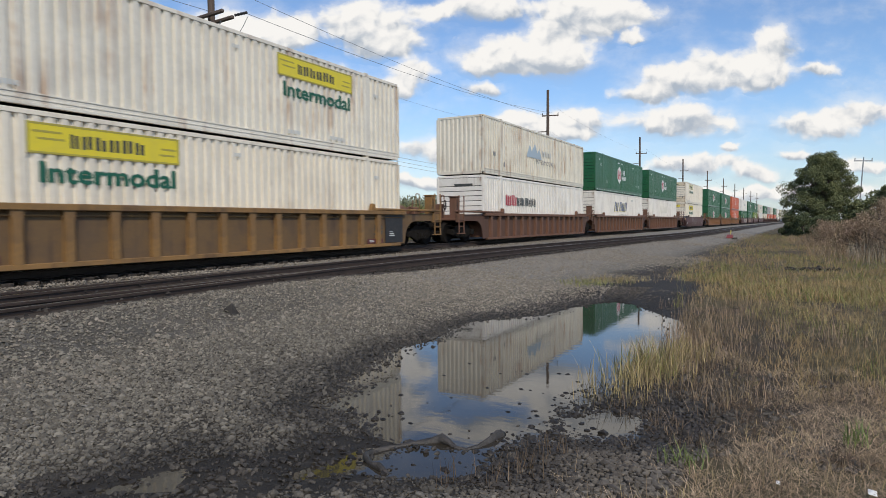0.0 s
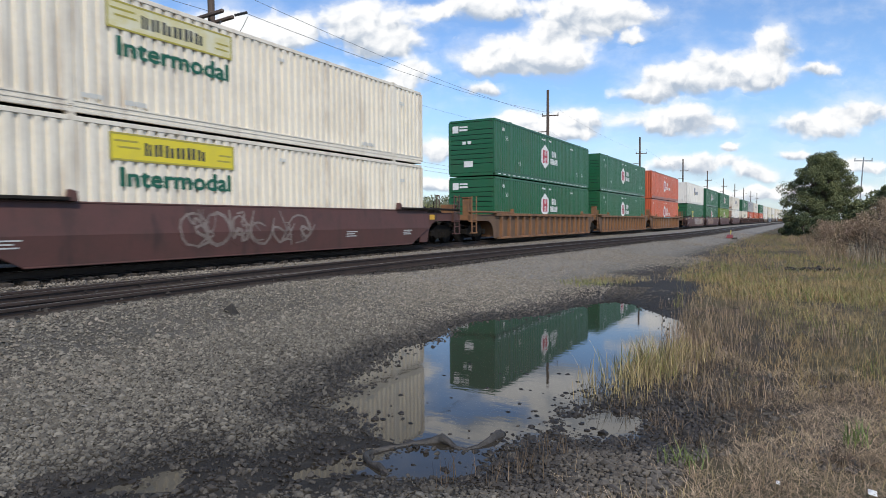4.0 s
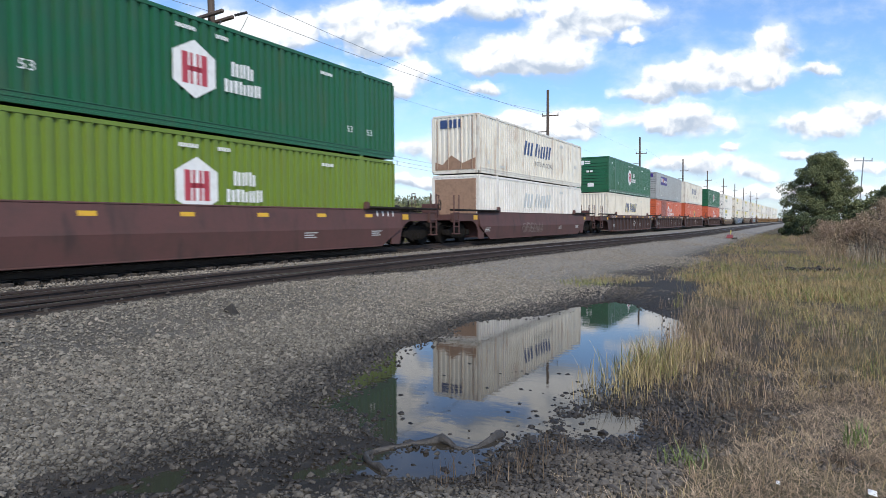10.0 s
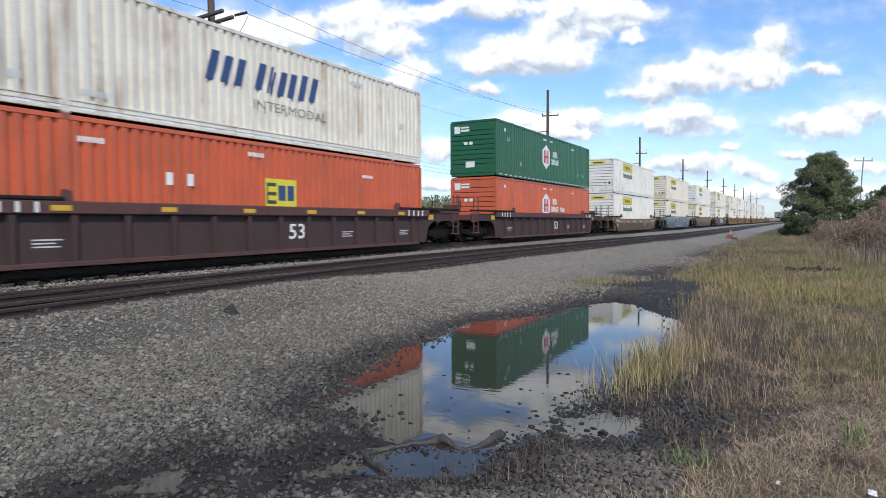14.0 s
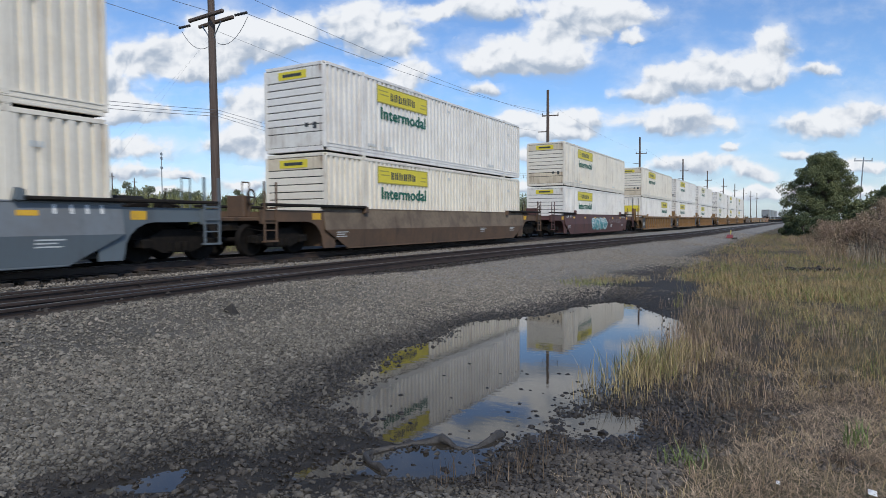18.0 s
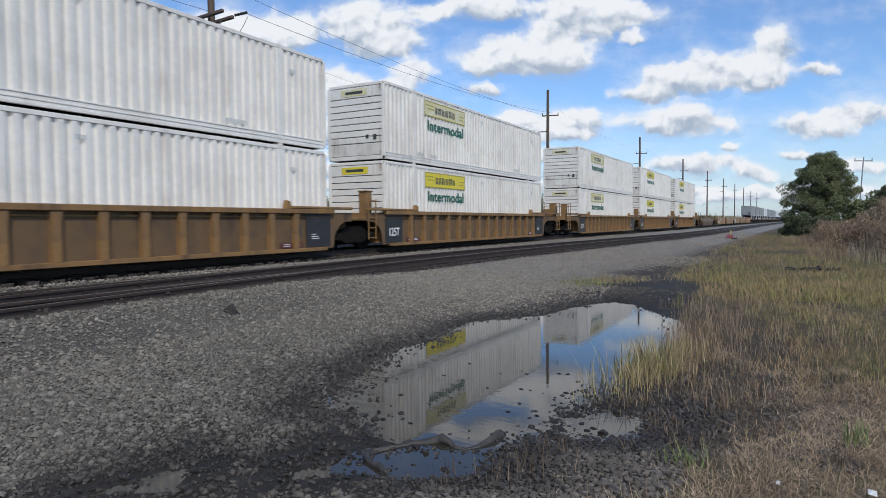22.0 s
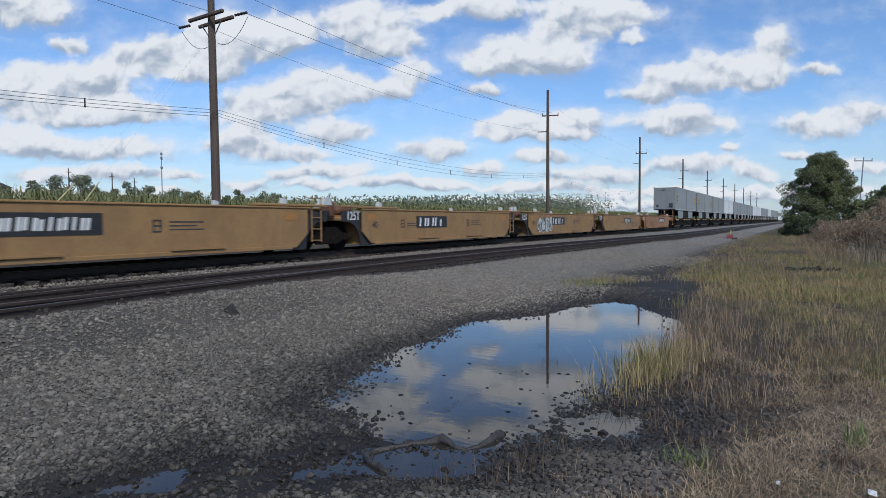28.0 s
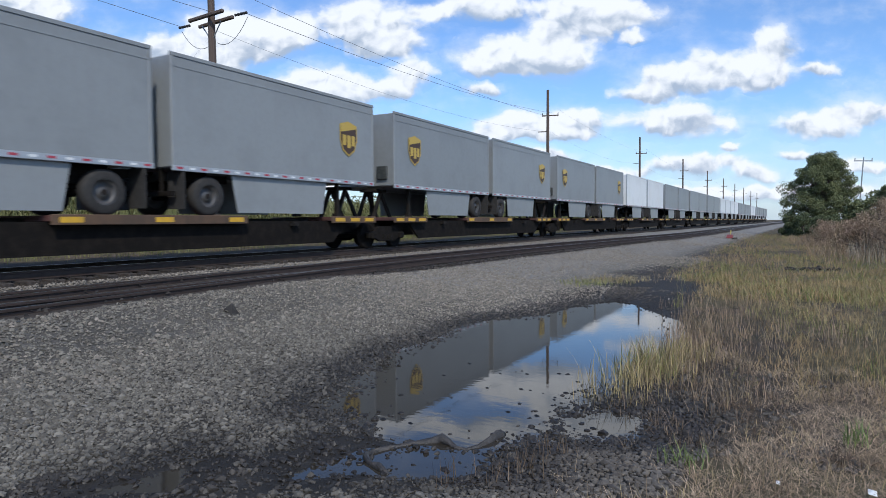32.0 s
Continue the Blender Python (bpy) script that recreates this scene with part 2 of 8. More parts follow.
M_CAR_AMBER = paint("amber_car_paint", (0.34, 0.17, 0.07), grime=.45, scale=1.1, amount=0.7, streak=(0.14, 0.07, 0.04), streak_amount=0.5, rough=0.6)
M_CAR_BLUE = paint("slate_grey_car_paint", (0.105, 0.13, 0.148), amount=0.5, streak=(0.05, 0.05, 0.05), streak_amount=0.4, rough=0.6)
# sheets between ribs: dirt, plus recess shade painted into a darker base
M_WORN_SHEET = paint("shaded_grimy_worn_sheet", (0.14, 0.083, 0.05), amount=0.95, streak=(0.05, 0.03, 0.022), streak_amount=0.85, rough=0.78, grime=.7, scale=1.2)
M_ORANGE_SHEET = paint("shaded_dirty_ochre_sheet", (0.145, 0.087, 0.038), amount=0.9, streak=(0.05, 0.03, 0.022), streak_amount=0.8, rough=0.75, grime=.7, scale=1.6)
M_RUST_SHEET = paint("shaded_dirty_rust_sheet", (0.095, 0.047, 0.031), amount=0.8, streak=(0.04, 0.022, 0.018), streak_amount=0.6, rough=0.75)
M_OLIVE = material("olive_border", (0.40, 0.34, 0.05), 0.5, vary=(0.3, 0.27, 0.08), scale=6, amount=0.5)
M_FADED = material("faded_sign_plate", (0.62, 0.56, 0.28), 0.55, vary=(0.68, 0.66, 0.52), scale=3, amount=0.8)
M_SPRAY_CYAN = material("faded_cyan_spray", (0.16, 0.31, 0.36), 0.65, vary=(0.17, 0.2, 0.21), scale=3, amount=0.9)
M_SPRAY = material("sand_spray", (0.32, 0.2, 0.13), 0.6, vary=(0.2, 0.12, 0.08), scale=4, amount=0.6)
# near-black: shade under the cars painted in along with the grime
M_TRUCK = material("shaded_grimy_truck_steel", (0.009, 0.008, 0.007), 0.85, vary=(0.02, 0.016, 0.013), scale=5, amount=0.6, bump=0.2)
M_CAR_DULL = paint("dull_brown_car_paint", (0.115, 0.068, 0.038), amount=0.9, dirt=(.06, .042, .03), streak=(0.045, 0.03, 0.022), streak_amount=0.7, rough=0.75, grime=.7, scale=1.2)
# upper halves lean skyward: that light is put into these paler colours
M_CAR_DULL_LIT = paint("lit_dusty_car_paint", (0.185, 0.14, 0.095), amount=0.95, dirt=(.085, .062, .045), streak=(0.075, 0.05, 0.036), streak_amount=0.6, rough=0.85, grime=.75, scale=.8)
M_CAR_SLATE_TOP = paint("lit_slate_car_paint", (0.165, 0.185, 0.2), amount=0.6, streak=(0.07, 0.07, 0.07), streak_amount=0.5, rough=0.65, grime=.4)
M_STAINED_WHITE = paint("grimy_white_paint", (0.74, 0.72, 0.66), amount=0.9, dirt=(0.25, 0.16, 0.08), streak=(0.22, 0.12, 0.06), streak_amount=0.8)
M_STAINED_CREAM = paint("grimy_cream_paint", (0.66, 0.57, 0.42), amount=0.9, dirt=(0.2, 0.12, 0.06), streak=(0.16, 0.09, 0.05), streak_amount=0.85)
M_BLACK = material("black_underframe", (0.014, 0.013, 0.012), 0.7, vary=(0.035, 0.028, 0.022), scale=3, amount=0.6, bump=0.2)
M_DARKPLATE = material("black_plate", (0.022, 0.022, 0.024), 0.55, vary=(0.05, 0.045, 0.04), scale=5, amount=0.5)
# wheels darkened by the same painted undercar shade
M_WHEEL = material("shaded_wheel_steel", (0.009, 0.008, 0.0075), 0.8, 0.1, vary=(0.02, 0.016, 0.013), scale=6, amount=0.6)
for grimy in (M_TRUCK, M_WHEEL, M_BLACK):      # grime shines little; sheen cut further to keep the undercar shade
    next(n for n in grimy.node_tree.nodes if n.type == "BSDF_PRINCIPLED").inputs["Specular IOR Level"].default_value = .12
M_YELLOW = material("yellow_panel", (0.70, 0.58, 0.035), 0.5, vary=(0.6, 0.5, 0.06), scale=3, amount=0.5)
M_WORN_REFLECT = material("worn_orange_reflector", (0.4, 0.175, 0.035), 0.5, vary=(0.3, 0.17, 0.07), scale=7, amount=.8)
M_REFLECT = material("yellow_reflector", (0.64, 0.37, 0.02), 0.45, vary=(0.45, 0.27, 0.05), scale=6, amount=.6)
M_DECAL_DARK = material("dark_decal", (0.03, 0.035, 0.035), 0.5, vary=(0.09, 0.09, 0.08), scale=6, amount=0.6)
M_DECAL_GREEN = material("green_decal", (0.012, 0.105, 0.064), 0.5)
M_DECAL_WHITE = material("white_decal", (0.78, 0.78, 0.76), 0.5, vary=(0.6, 0.6, 0.57), scale=5, amount=0.5)
M_DECAL_RED = material("red_decal", (0.42, 0.05, 0.07), 0.5)
M_DECAL_MAROON = material("maroon_plate", (0.11, 0.028, 0.026), 0.6, vary=(0.07, 0.03, 0.028), scale=5, amount=0.6)
M_DECAL_GHOST = material("worn_off_decal", (0.66, 0.63, 0.53), 0.6, vary=(0.74, 0.72, 0.66), scale=4, amount=0.8)
M_DECAL_BLUE = material("blue_decal", (0.035, 0.065, 0.17), 0.5)
M_DECAL_PALE = material("pale_grey_decal", (0.52, 0.54, 0.53), 0.5)
M_DECAL_GREYTEXT = material("grey_lettering", (0.17, 0.165, 0.16), 0.5, vary=(0.3, 0.29, 0.27), scale=5, amount=0.5)
M_SPRAY_GREY = material("grey_spray", (0.2, 0.165, 0.145), 0.6, vary=(0.11, 0.08, 0.07), scale=2.5, amount=0.8)
M_SPRAY_TAN = material("tan_spray", (0.42, 0.31, 0.23), 0.6, vary=(0.28, 0.19, 0.14), scale=4, amount=0.6)
M_SPRAY_HAZE = material("brown_spray_haze", (0.135, 0.068, 0.05), 0.6, vary=(0.2, 0.12, 0.085), scale=2.5, amount=0.8)
M_SPRAY_PALE = material("pale_spray", (0.4, 0.37, 0.335), 0.6, vary=(0.24, 0.19, 0.16), scale=2.5, amount=0.7)
M_DECAL_PURPLE = material("purple_panel", (0.055, 0.03, 0.19), 0.5)
M_DECAL_ORANGE = material("orange_decal", (0.75, 0.2, 0.03), 0.5)
M_DECAL_GOLD = material("gold_decal", (0.48, 0.33, 0.06), 0.45)
M_DECAL_BROWN = material("brown_decal", (0.06, 0.032, 0.018), 0.5)
M_GROOVE_BACK = material("black_groove_backing", (0.02, 0.02, 0.02), 0.8)
M_TRAILER = material("trailer_grey_paint", (0.245, 0.258, 0.26), 0.45, vary=(0.195, 0.203, 0.203), scale=0.7, amount=0.5, streak=(0.2, 0.2, 0.2), streak_amount=0.25, per_object=0.06)
M_TRAILER_WHITE = material("trailer_white_paint", (0.74, 0.75, 0.74), 0.45, vary=(0.6, 0.6, 0.58), scale=0.7, amount=0.4, per_object=0.05)
M_ALU = material("aluminium_rail", (0.5, 0.51, 0.52), 0.4, 0.6, vary=(0.35, 0.35, 0.35), scale=4, amount=0.4)
M_RUBBER = material("tyre_rubber", (0.022, 0.021, 0.02), 0.85, vary=(0.05, 0.045, 0.04), scale=6, amount=0.5)
M_RIM = material("dull_steel_rim", (0.09, 0.088, 0.085), 0.5, 0.5, vary=(0.12, 0.1, 0.09), scale=8, amount=0.5)
M_RAIL = material("rusty_rail", (0.05, 0.034, 0.027), 0.65, 0.2, vary=(0.028, 0.02, 0.017), scale=5, amount=0.6)
M_RAILHEAD = material("polished_rail_head", (0.32, 0.31, 0.30), 0.32, 0.9, vary=(0.2, 0.19, 0.18), scale=2, amount=0.5)
M_TIE = material("weathered_tie", (0.035, 0.028, 0.023), 0.85, vary=(0.085, 0.068, 0.056), scale=4, amount=0.6, stretch=(4, .4, 1), bump=0.6, bump_scale=20, per_object=0.35)
M_POLE = material("weathered_pole_wood", (0.085, 0.06, 0.048), 0.9, vary=(0.135, 0.105, 0.088), scale=5, amount=0.6, stretch=(3, 3, .15), bump=0.6, bump_scale=30)
M_WIRE = material("dark_wire", (0.12, 0.125, 0.135), 0.5)
M_GALV = material("galvanised_steel", (0.33, 0.34, 0.34), 0.5, 0.6)


# ---- mesh building ----
class Shape:
    """Collects verts and faces of one mesh."""

    def __init__(self):
        self.v, self.f = [], []

    def add(self, verts, faces):
        o = len(self.v)
        self.v += [tuple(q) for q in verts]
        self.f += [tuple(i + o for i in q) for q in faces]
        return self

    def box(self, x0, x1, y0, y1, z0, z1, c=0.0):
        """A box, with chamfered edges where c > 0."""
        if c <= 0:
            v = [(x, y, z) for x in (x0, x1) for y in (y0, y1) for z in (z0, z1)]
            return self.add(v, [(0, 1, 3, 2), (4, 6, 7, 5), (0, 4, 5, 1), (2, 3, 7, 6), (0, 2, 6, 4), (1, 5, 7, 3)])
        v = []
        for x, sx in ((x0, 1), (x1, -1)):
            for y, sy in ((y0, 1), (y1, -1)):
                for z, sz in ((z0, 1), (z1, -1)):
                    v += [(x, y + sy * c, z + sz * c), (x + sx * c, y, z + sz * c), (x + sx * c, y + sy * c, z)]
        i = lambda a, b, d, k: ((a * 2 + b) * 2 + d) * 3 + k
        f = []
        for a in (0, 1):
            q = [i(a, 0, 0, 0), i(a, 0, 1, 0), i(a, 1, 1, 0), i(a, 1, 0, 0)]
            f.append(q if a == 0 else q[::-1])
            q = [i(0, a, 0, 1), i(1, a, 0, 1), i(1, a, 1, 1), i(0, a, 1, 1)]
            f.append(q if a == 0 else q[::-1])
            q = [i(0, 0, a, 2), i(0, 1, a, 2), i(1, 1, a, 2), i(1, 0, a, 2)]
            f.append(q if a == 0 else q[::-1])
        for a in (0, 1):
            for b in (0, 1):
                q = [i(a, b, 0, 0), i(a, b, 0, 1), i(a, b, 1, 1), i(a, b, 1, 0)]
                f.append(q if (a + b) % 2 else q[::-1])
                q = [i(a, 0, b, 0), i(a, 0, b, 2), i(a, 1, b, 2), i(a, 1, b, 0)]
                f.append(q[::-1] if (a + b) % 2 else q)
                q = [i(0, a, b, 1), i(0, a, b, 2), i(1, a, b, 2), i(1, a, b, 1)]
                f.append(q if (a + b) % 2 else q[::-1])
                for d in (0, 1):
                    t = [i(a, b, d, 0), i(a, b, d, 1), i(a, b, d, 2)]
                    f.append(t if (a + b + d) % 2 else t[::-1])
        return self.add(v, f)

    def prism(self, outline, y0, y1):
        """An outline in x and z, pulled from y0 to y1."""
        n = len(outline)
        v = [(x, y0, z) for x, z in outline] + [(x, y1, z) for x, z in outline]
        f = [tuple(range(n)), tuple(range(2 * n - 1, n - 1, -1))]
        f += [(i, i + n, (i + 1) % n + n, (i + 1) % n) for i in range(n)]
        return self.add(v, f)

    def tube(self, a, b, r, n=8, r2=None, caps=True):
        """A rod from a to b."""
        a, b = Vector(a), Vector(b)
        w = (b - a).normalized()
        p = w.orthogonal().normalized()
        q = w.cross(p)
        r2 = r if r2 is None else r2
        v = [a + (p * math.cos(t) + q * math.sin(t)) * r for t in (2 * math.pi * i / n for i in range(n))]
        v += [b + (p * math.cos(t) + q * math.sin(t)) * r2 for t in (2 * math.pi * i / n for i in range(n))]
        f = [(i, (i + 1) % n, (i + 1) % n + n, i + n) for i in range(n)]
        if caps:
            f += [tuple(range(n - 1, -1, -1)), tuple(range(n, 2 * n))]
        return self.add(v, f)

    def lathe(self, profile, centre, n=24):
        """A ring profile (radius, y) turned round the y axis through centre."""
        cx, cy, cz = centre
        k = len(profile)
        v = [(cx + r * math.cos(t), cy + y, cz + r * math.sin(t)) for t in (2 * math.pi * i / n for i in range(n)) for r, y in profile]
        f = [(i * k + j, i * k + j + 1, ((i + 1) % n) * k + j + 1, ((i + 1) % n) * k + j) for i in range(n) for j in range(k - 1)]
        return self.add(v, f)

    def mesh(self, name, mat, soft=False):
        me = bpy.data.meshes.new(name)
        me.from_pydata(self.v, [], self.f)
        me.materials.append(mat)
        bm = bmesh.new()
        bm.from_mesh(me)
        bmesh.ops.recalc_face_normals(bm, faces=bm.faces)
        if soft:
            for fc in bm.faces:
                fc.smooth = True
        bm.to_mesh(me)
        bm.free()
        return me


def part(name, shape, mat, parent, label="", soft=False, at=None):
    """One mesh object under a thing or a part. shape: a Shape, or a mesh to share."""
    me = shape.mesh(name, mat, soft) if isinstance(shape, Shape) else shape
    ob = new(name, me)
    ob.parent = parent
    if at is not None:
        ob.matrix_basis = at
    if label:
        ob["label"] = label
    if name == "end_marking":       # rows of small marks too fine to pick apart
        ob["kind"] = "stuff"
    return ob


def thing(name, label, category, group="", at=None):
    ob = new(name)
    ob.empty_display_size = 0.3
    tagged(ob, label, category, group)
    if at is not None:
        ob.matrix_basis = at
    return ob


CACHE = {}


def shared(key, build):
    """Builds a mesh once and shares it."""
    if key not in CACHE:
        CACHE[key] = build()
    return CACHE[key]


def lettering(text, height, mat, bold=0.0, shear=0.0):
    """Flat letters in the x-z plane, facing -y, baseline at 0, starting at x = 0; returns the mesh and its width."""
    cu = bpy.data.curves.new("lettering", "FONT")
    cu.body, cu.size, cu.offset, cu.shear = text, height / 0.72, bold, shear
    cu.resolution_u = 2
    ob = bpy.data.objects.new("lettering", cu)
    scene.collection.objects.link(ob)
    me = bpy.data.meshes.new_from_object(ob.evaluated_get(bpy.context.evaluated_depsgraph_get()))
    bpy.data.objects.remove(ob)
    bpy.data.curves.remove(cu)
    me.transform(Matrix.Rotation(math.pi / 2, 4, "X"))
    me.materials.clear()
    me.materials.append(mat)
    xs = [v.co.x for v in me.vertices]
    return me, max(xs) - min(xs)


def fit_lettering(text, width, height, mat, bold=0.0, shear=0.0):
    """Lettering stretched to a width; bold: how far its strokes are thickened, in metres."""
    def build():
        me, w = lettering(text, height, mat, 0.0, shear)
        me.transform(Matrix.Diagonal((width / w, 1, 1, 1)))
        if bold:
            bm = bmesh.new()
            for i, (dx, dz) in enumerate(((0, 0), (bold, 0), (-bold, 0), (0, bold * .6), (0, -bold * .6))):
                me.transform(Matrix.Translation((dx, -.0004 * i, dz)))
                bm.from_mesh(me)
                me.transform(Matrix.Translation((-dx, .0004 * i, -dz)))
            bm.to_mesh(me)
            bm.free()
        return me
    return shared((text, width, height, mat.name), build)


def bars(widths, height, gap, shear=0.0):
    """A row of plain upright bars, as wide as given: stands for writing that is not spelt out."""
    s, x = Shape(), 0.0
    for w in widths:
        v = [(x, 0, 0), (x + w, 0, 0), (x + w + shear * height, 0, height), (x + shear * height, 0, height)]
        s.add(v, [(0, 1, 2, 3)])
        x += w + gap
    return s


# ---- ground ----
POOL = [(4.77, 3.82), (5.34, 3.88), (5.82, 4.11), (6.61, 4.36), (7.18, 4.6), (8.05, 4.42), (9.09, 4.73), (9.91, 4.66), (11.16, 4.08),
        (12.08, 3.95), (13.24, 3.77), (13.86, 3.38), (13.41, 2.8), (11.62, 1.7), (9.78, 1.55), (8.1, 1.48), (7.14, 1.77), (6.41, 1.85),
        (5.81, 1.9), (5.22, 1.91), (4.8, 1.85), (4.56, 2.0), (4.27, 2.1), (4.23, 2.48), (4.28, 2.89), (4.51, 3.25), (4.75, 3.52)]
POOL_NEAR = [(3.93, 2.65), (4.31, 2.03), (3.88, 1.87), (3.55, 2.35), (3.52, 2.62), (3.28, 2.82), (3.09, 2.95), (3.3, 3.09), (3.64, 2.91), (3.88, 2.83)]
POOL_LEFT = [(2.32, 4.19), (2.56, 4.07), (2.83, 3.98), (3.07, 3.86), (3.05, 3.66), (2.9, 3.54), (2.67, 3.37), (2.12, 4.08)]
POOL_REEDS = [(5.38, 1.7), (5.66, 1.43), (5.59, 1.21), (5.27, 1.18), (5.09, 1.42), (5.07, 1.65)]


def pool_distance(X, Y):
    """Signed distance to the puddles, below zero inside them."""
    best = np.full(X.shape, 1e9)
    for poly in (POOL, POOL_NEAR, POOL_LEFT, POOL_REEDS):
        d2, inside = np.full(X.shape, 1e9), np.zeros(X.shape, bool)
        for (ax, ay), (bx, by) in zip(poly, poly[1:] + poly[:1]):
            ex, ey = bx - ax, by - ay
            t = np.clip(((X - ax) * ex + (Y - ay) * ey) / (ex * ex + ey * ey), 0, 1)
            d2 = np.minimum(d2, (X - ax - t * ex) ** 2 + (Y - ay - t * ey) ** 2)
            if ay != by:
                cross = (ay > Y) != (by > Y)
                inside ^= cross & (X < ax + (Y - ay) * ex / (by - ay))
        best = np.minimum(best, np.sqrt(d2) * np.where(inside, -1, 1))
    return best


def np_bend(S):
    q = np.clip(S, -150, 330)
    return BEND / 2 * q * q + BEND * q * (S - q)


def np_smooth(a, b, t):
    t = np.clip((t - a) / (b - a), 0, 1)
    return t * t * (3 - 2 * t)


WAVES = np.random.RandomState(4)
WAVE = [(WAVES.uniform(0.5, 1) * k * math.cos(a), WAVES.uniform(0.5, 1) * k * math.sin(a), WAVES.uniform(0, 6.28), 1 / k)
        for k in (0.5, 0.9, 1.6, 2.8, 4.5, 7, 11) for a in WAVES.uniform(0, 6.28, 3)]


def bumps(X, Y):
    return sum(h * np.sin(kx * X + ky * Y + p) for kx, ky, p, h in WAVE)


def ground_z(X, Y):
    """Height of the ground: a low verge, a shoulder of gravel, two beds of ballast, the field beyond."""
    X, Y = np.asarray(X, float), np.asarray(Y, float)
    off = np_bend(X)
    side = MAIN_Y + off - 4.45 - 2.2 * np_smooth(15, 62, X)      # near track
    d = Y - side
    z = np.interp(d, [-60, -14, -8.0, -6.2, -4.6, -3.2, -2.2, -1.55, 1.6, 2.6, 3.1], [-.5, -.62, -.70, -.745, -.70, -.58, -.43, -.34, -.33, -.28, -.27])
    m = Y - (MAIN_Y + off)
    z = np.where(d > 2.9, np.interp(m, [-2.2, -1.8, 1.9, 3.8, 8, 9.2, 60], [-.26, -.235, -.24, -.16, -.1, -.4, -.5]), z)
    rough = bumps(X, Y) * 0.012 * np.clip(1.3 - np.abs(d) * 0.0, 0, 1)
    bed = np.maximum(np_smooth(2.4, 1.2, np.abs(d)), np_smooth(3.0, 1.8, np.abs(m)))
    z = z + rough * (1 - .7 * bed)
    leave = .006 * np.clip(14 - X, 0, 20) ** 2                    # the turnout's track swings out by this much
    dirt = np_smooth(-2.6 - leave, -1.3 - leave, d) * np_smooth(2.0, 1.4, d) * np_smooth(15.5, 9.0, X)
    z = np.maximum(z, z * (1 - dirt) + (-.205 + rough * .2) * dirt)
    near = (X > 0) & (X < 20) & (Y > -2) & (Y < 8)
    pd = np.where(near, pool_distance(np.where(near, X, 99), np.where(near, Y, 99)), 5.0) + bumps(X * 2.1, Y * 2.1) * (0.009 + .0035 * np.clip(X - 9, 0, 6))
    shore = WATER + np.where(pd > 0, np.minimum(pd * 0.075, 0.4), np.maximum(pd * 0.22, -0.16)) + rough * 0.35
    w = np_smooth(1.6, 0.25, pd)
    return z * (1 - w) + np.minimum(shore, np.maximum(z, shore)) * w


def axis(stops):
    out = []
    for (a, step), (b, _) in zip(stops, stops[1:]):
        out += list(np.arange(a, b - step * 0.5, step))
    return np.array(out + [stops[-1][0]])


